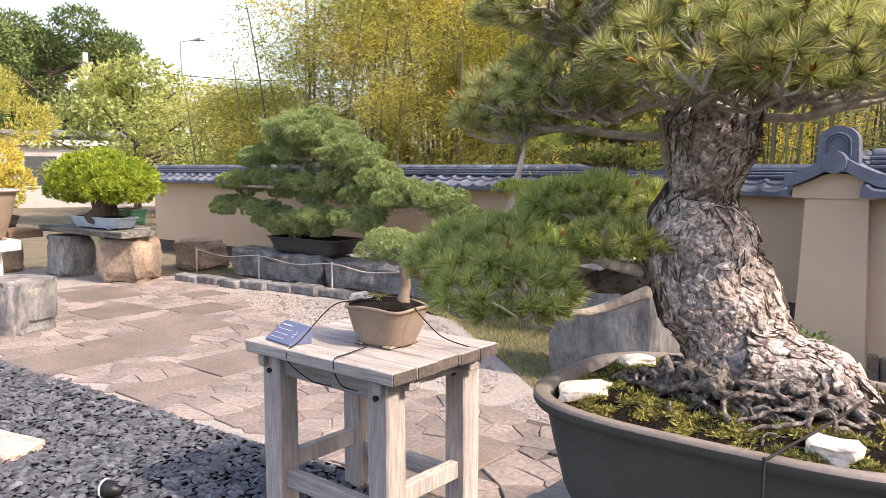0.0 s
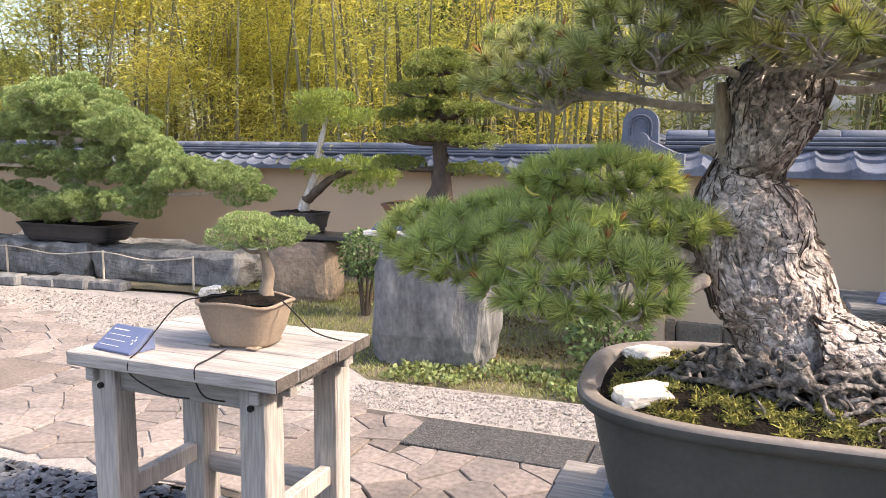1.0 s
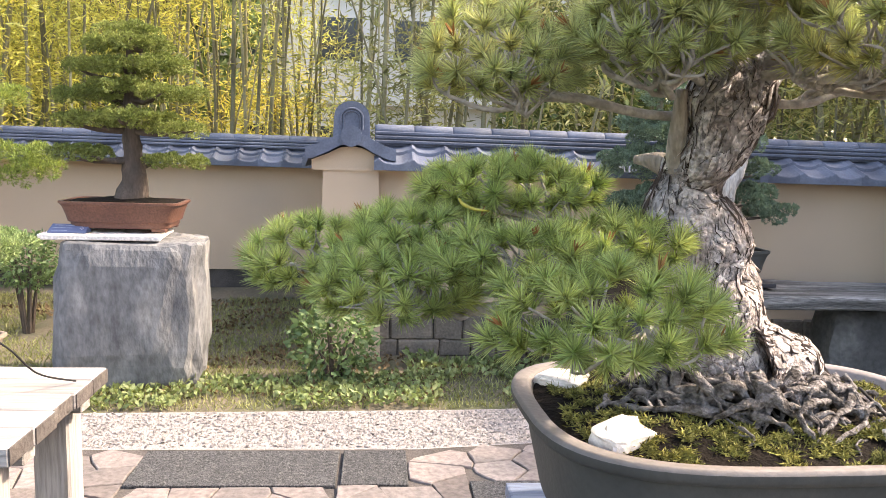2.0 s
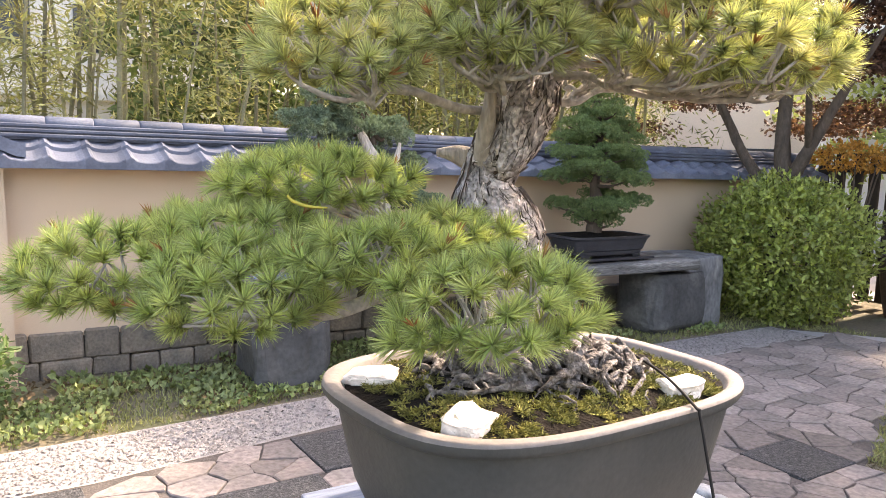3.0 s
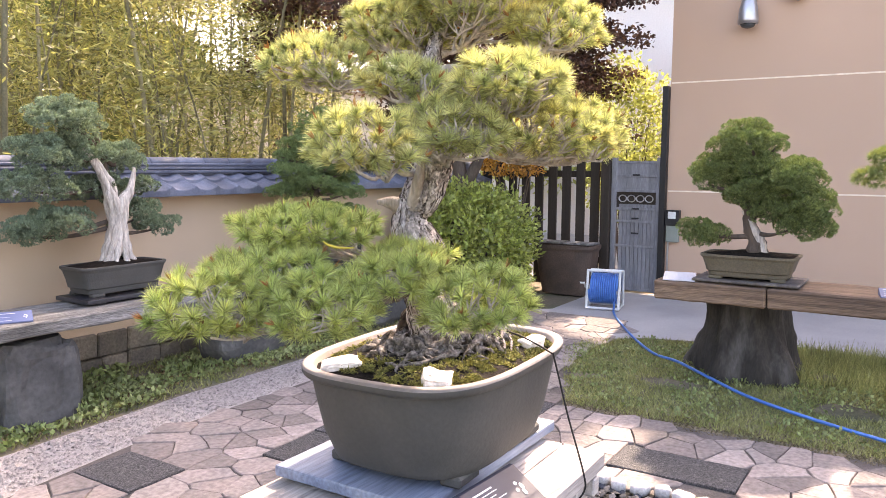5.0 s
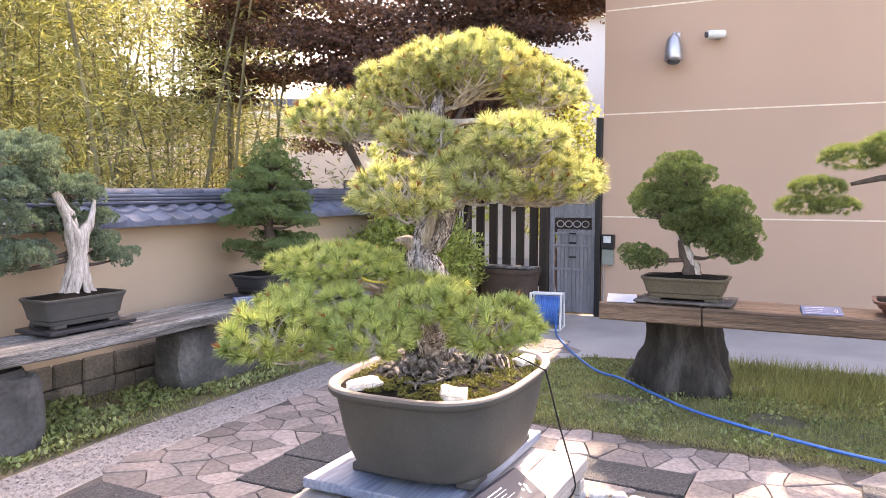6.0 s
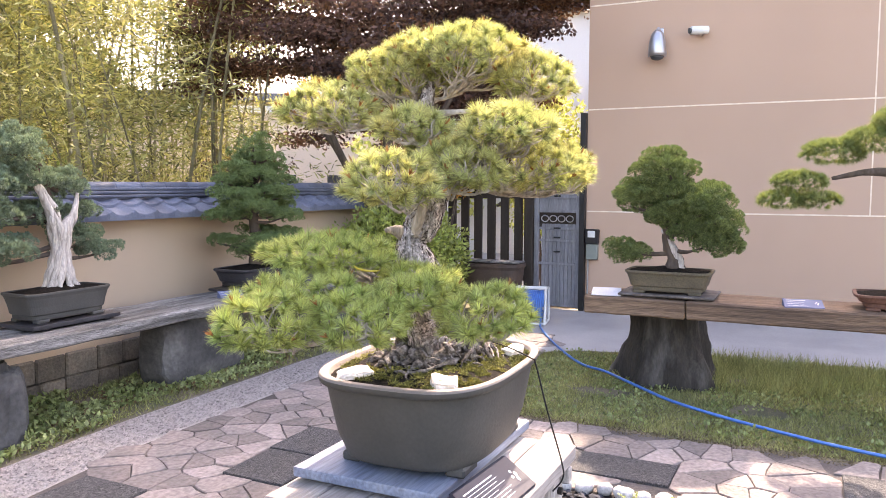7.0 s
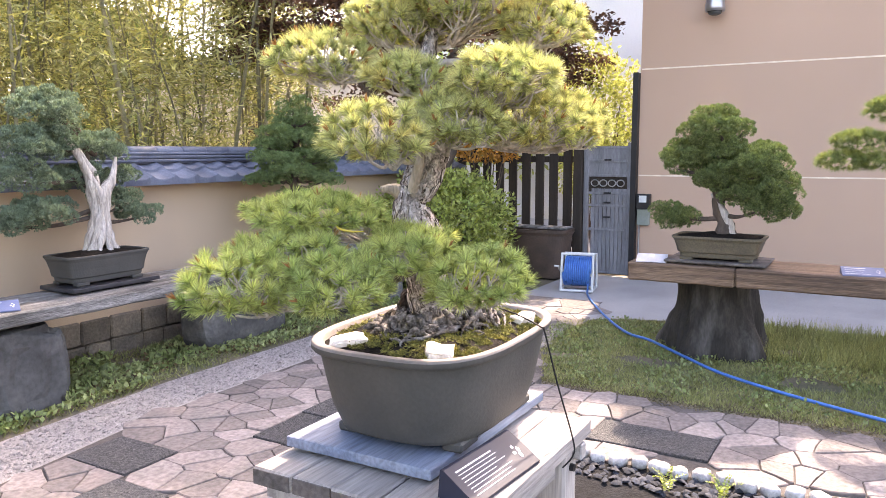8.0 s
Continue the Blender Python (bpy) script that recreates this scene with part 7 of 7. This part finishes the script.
P1 = thing("utility_pole", -34.5, 16.8, -0.05, "pale concrete utility pole", "utility pole")
part("pole", tube(bmesh.new(), [(0, 0, 0), (0, 0, 6.75)], [0.17, 0.12], 12), M_POLE, P1)
part("cross_arm", abox(-0.6, -0.05, 6.2, 0.6, 0.05, 6.3), M_STEEL, P1)
for k in range(3):
    cord("overhead_wire", [(-34.5, 16.8, 6.2 - 0.4 * k), (-29.5, 22, 5.6 - 0.4 * k), (-24, 29, 6.0 - 0.4 * k)], 0.02, "thin overhead wire between poles", n=6)
P2 = thing("street_lamp", -35.7, 22.4, -0.05, "tall thin grey street lamp pole", "street lamp")
part("pole", tube(bmesh.new(), [(0, 0, 0), (0, 0, 8.05), (0.7, 0.5, 8.15)], [0.10, 0.06, 0.05], 10), M_STEEL, P2)
part("lamp_head", abox(0.6, 0.35, 8.07, 1.2, 0.65, 8.19, 0.02), M_STEEL, P2)


# ---- loose ground: gravel, chippings, grass ----
def pebbles(name, xy, size, flatness, material, label, z=0.0, category="gravel"):
    """Many small faceted stones as one body."""
    octa = np.array([(1, 0, 0), (0.3, 0.9, 0.1), (-0.8, 0.5, 0), (-0.7, -0.6, 0.1), (0.4, -0.9, 0), (0.1, 0, 1), (0, 0.1, -1)], float)
    faces = np.array([(0, 1, 5), (1, 2, 5), (2, 3, 5), (3, 4, 5), (4, 0, 5)])
    n = len(xy)
    s = size * (0.55 + 0.9 * rng.random(n))
    a = rng.random(n) * 6.283
    tilt = rng.normal(size=(n, 2)) * 0.3
    v = octa[None] * s[:, None, None]
    v = v * np.stack([np.ones(n), 0.5 + 0.4 * rng.random(n), np.full(n, flatness)], 1)[:, None]
    x, y = v[..., 0] * np.cos(a)[:, None] - v[..., 1] * np.sin(a)[:, None], v[..., 0] * np.sin(a)[:, None] + v[..., 1] * np.cos(a)[:, None]
    zz = v[..., 2] + x * tilt[:, :1] + y * tilt[:, 1:]
    p = np.stack([x + xy[:, :1], y + xy[:, 1:], zz + z + (s * flatness * 0.4 * rng.random(n))[:, None]], -1).reshape(-1, 3)
    f = (faces[None] + 7 * np.arange(n)[:, None, None]).reshape(-1, 3)
    return tagged(part_arrays(name, p, f, material), label, category, kind="stuff")


gr = random.Random(11)
strip = scatter_poly(9000, [(5.6, 4.37), (5.6, 4.83), (1.5, 4.86), (-0.6, 4.70), (-2.9, 4.60), (-2.9, 4.1), (-0.8, 4.12), (1.0, 4.37)], gr)
pebbles("gravel", strip, 0.011, 0.6, M_PALE, "pale grey fine gravel", -0.010)
pebbles("gravel", scatter_poly(5000, west_xy([(-3.1, 4.6), (-3.3, 5.2), (-5.4, 7.1), (-9, 7.6), (-9, 7.0), (-6, 5.6)]), gr), 0.014, 0.6, M_PALE, "pale sandy gravel beside the paving", -0.010)
pebbles("slate_chippings", scatter_poly(15000, [(-8.0, 2.43), (-8.0, 1.0), (-4.5, 1.2), (-1.95, 1.75), (-1.95, 2.74), (-3.0, 2.70)], gr), 0.026, 0.38, M_CHIP, "dark blue-grey slate chippings", -0.008)
pebbles("slate_chippings", scatter_poly(420, [(1.42, 2.72), (1.44, 0.1), (1.66, 0.1), (1.66, 2.72)], gr), 0.026, 0.5, mat("blue_pebble", (0.04, 0.047, 0.062), (0.022, 0.026, 0.034), 9.0, 0.9, 0.2, 90, island=0.5), "blue-grey pebbles round the stand", -0.008)

for k in range(26):
    y = 2.68 - k * 0.112
    bm = stone(0.05 + 0.008 * math.sin(k * 3), 0.045, 0.062, k + 60, 2, 0.18)
    s = part("edging_pebble", bm, M_COBBLE, smooth=True)
    s.matrix_basis = pose(1.70 + 0.02 * math.sin(k * 1.7), y, -0.015, 0, 0, k * 47)
    tagged(s, "rounded white edging cobble beside the paving", "cobble", "edging cobbles")


def grass(name, poly, n, h, material, label, lean=0.6, w=0.006, category="grass"):
    xy = scatter_poly(n, poly, gr)
    keep = np.array([noise.noise(Vector((x * 1.7, y * 1.7, 3))) > -0.35 for x, y in xy])
    xy = xy[keep]
    n = len(xy)
    p = np.column_stack([xy, np.full(n, -0.02)])
    d = unit(np.column_stack([rng.normal(size=(n, 2)) * lean, np.ones(n)]))
    ln = h * (0.4 + 0.9 * rng.random(n))
    v, f = blades(p, d, ln, np.full(n, w) * (0.6 + 0.8 * rng.random(n)), True)
    return tagged(part_arrays(name, v, f, material), label, category, kind="stuff")


grass("lawn_grass", [(2.94, -1.5), (2.92, 2.42), (4.5, 3.08), (4.93, 2.98), (5.28, 2.53), (5.62, 1.3), (5.72, -0.3), (5.72, -1.5)], 70000, 0.052, M_GRASS, "short uneven lawn grass", w=0.007)
grass("dry_grass", [(2.8, -1.5), (2.8, 2.36), (3.06, 2.48), (3.04, -1.5)], 5000, 0.035, M_DRYGRASS, "brown dead grass along the lawn edge", 1.6, 0.008)
grass("tall_grass", [(4.3, 1.05), (4.3, 0.2), (5.5, -0.6), (5.55, 1.15)], 6500, 0.16, M_GRASS, "tufts of longer grass behind the stump", 0.4, 0.009)
grass("wall_grass", [(-2.9, 4.66), (-0.6, 4.76), (1.5, 4.92), (5.6, 4.88), (6.2, 4.1), (6.2, 5.9), (-1.05, 5.9), (-1.5, 8.0), (-6.2, 8.1), (-6.2, 6.8), (-5.0, 6.25)], 42000, 0.055, M_GRASS, "thin shaded grass along the wall", w=0.008)


def ground_cover(name, poly, n, size, height, material, label):
    """Low broad-leaved plants."""
    xy = scatter_poly(n, poly, gr)
    keep = np.array([noise.noise(Vector((x * 1.3, y * 2.1, 9))) > -0.15 for x, y in xy])
    xy = xy[keep]
    n = len(xy)
    hh = np.array([0.5 + 0.5 * noise.noise(Vector((x * 3, y * 3, 5))) for x, y in xy])
    p = np.column_stack([xy, height * hh * rng.random(n)])
    d = unit(np.column_stack([rng.normal(size=(n, 2)), 0.5 + 0.5 * rng.random(n)]))
    v, f = blades(p, d, size * (0.6 + 0.8 * rng.random(n)), size * 0.7 * (0.6 + 0.8 * rng.random(n)), False)
    return tagged(part_arrays(name, v, f, material), label, "ground cover", kind="stuff")


ground_cover("ground_cover", [(-2.8, 4.66), (-0.6, 4.76), (1.5, 4.92), (5.0, 4.9), (5.0, 5.35), (-0.8, 5.4), (-2.8, 5.1)], 7500, 0.042, 0.07, M_CLOVER, "low leafy ground cover along the gravel edge")
ground_cover("ground_cover", [(-0.8, 5.3), (5.0, 5.3), (5.0, 5.95), (-0.8, 5.95)], 5000, 0.052, 0.05, M_CLOVER, "sparse ground cover at the wall foot")
ground_cover("fallen_leaves", [(-2.8, 4.8), (-1.5, 8.0), (-5, 7.4), (-0.8, 5.9), (5.0, 5.9), (5.0, 5.0)], 6000, 0.035, 0.02, M_DEADLEAF, "scattered brown fallen leaves")
ground_cover("lawn_clover", [(3.0, -1.5), (3.0, 2.4), (4.5, 3.0), (4.9, 2.9), (5.25, 2.45), (5.6, 1.3), (5.65, -0.3), (5.65, -1.5)], 7000, 0.030, 0.045, M_CLOVER, "small weeds and clover among the lawn grass")
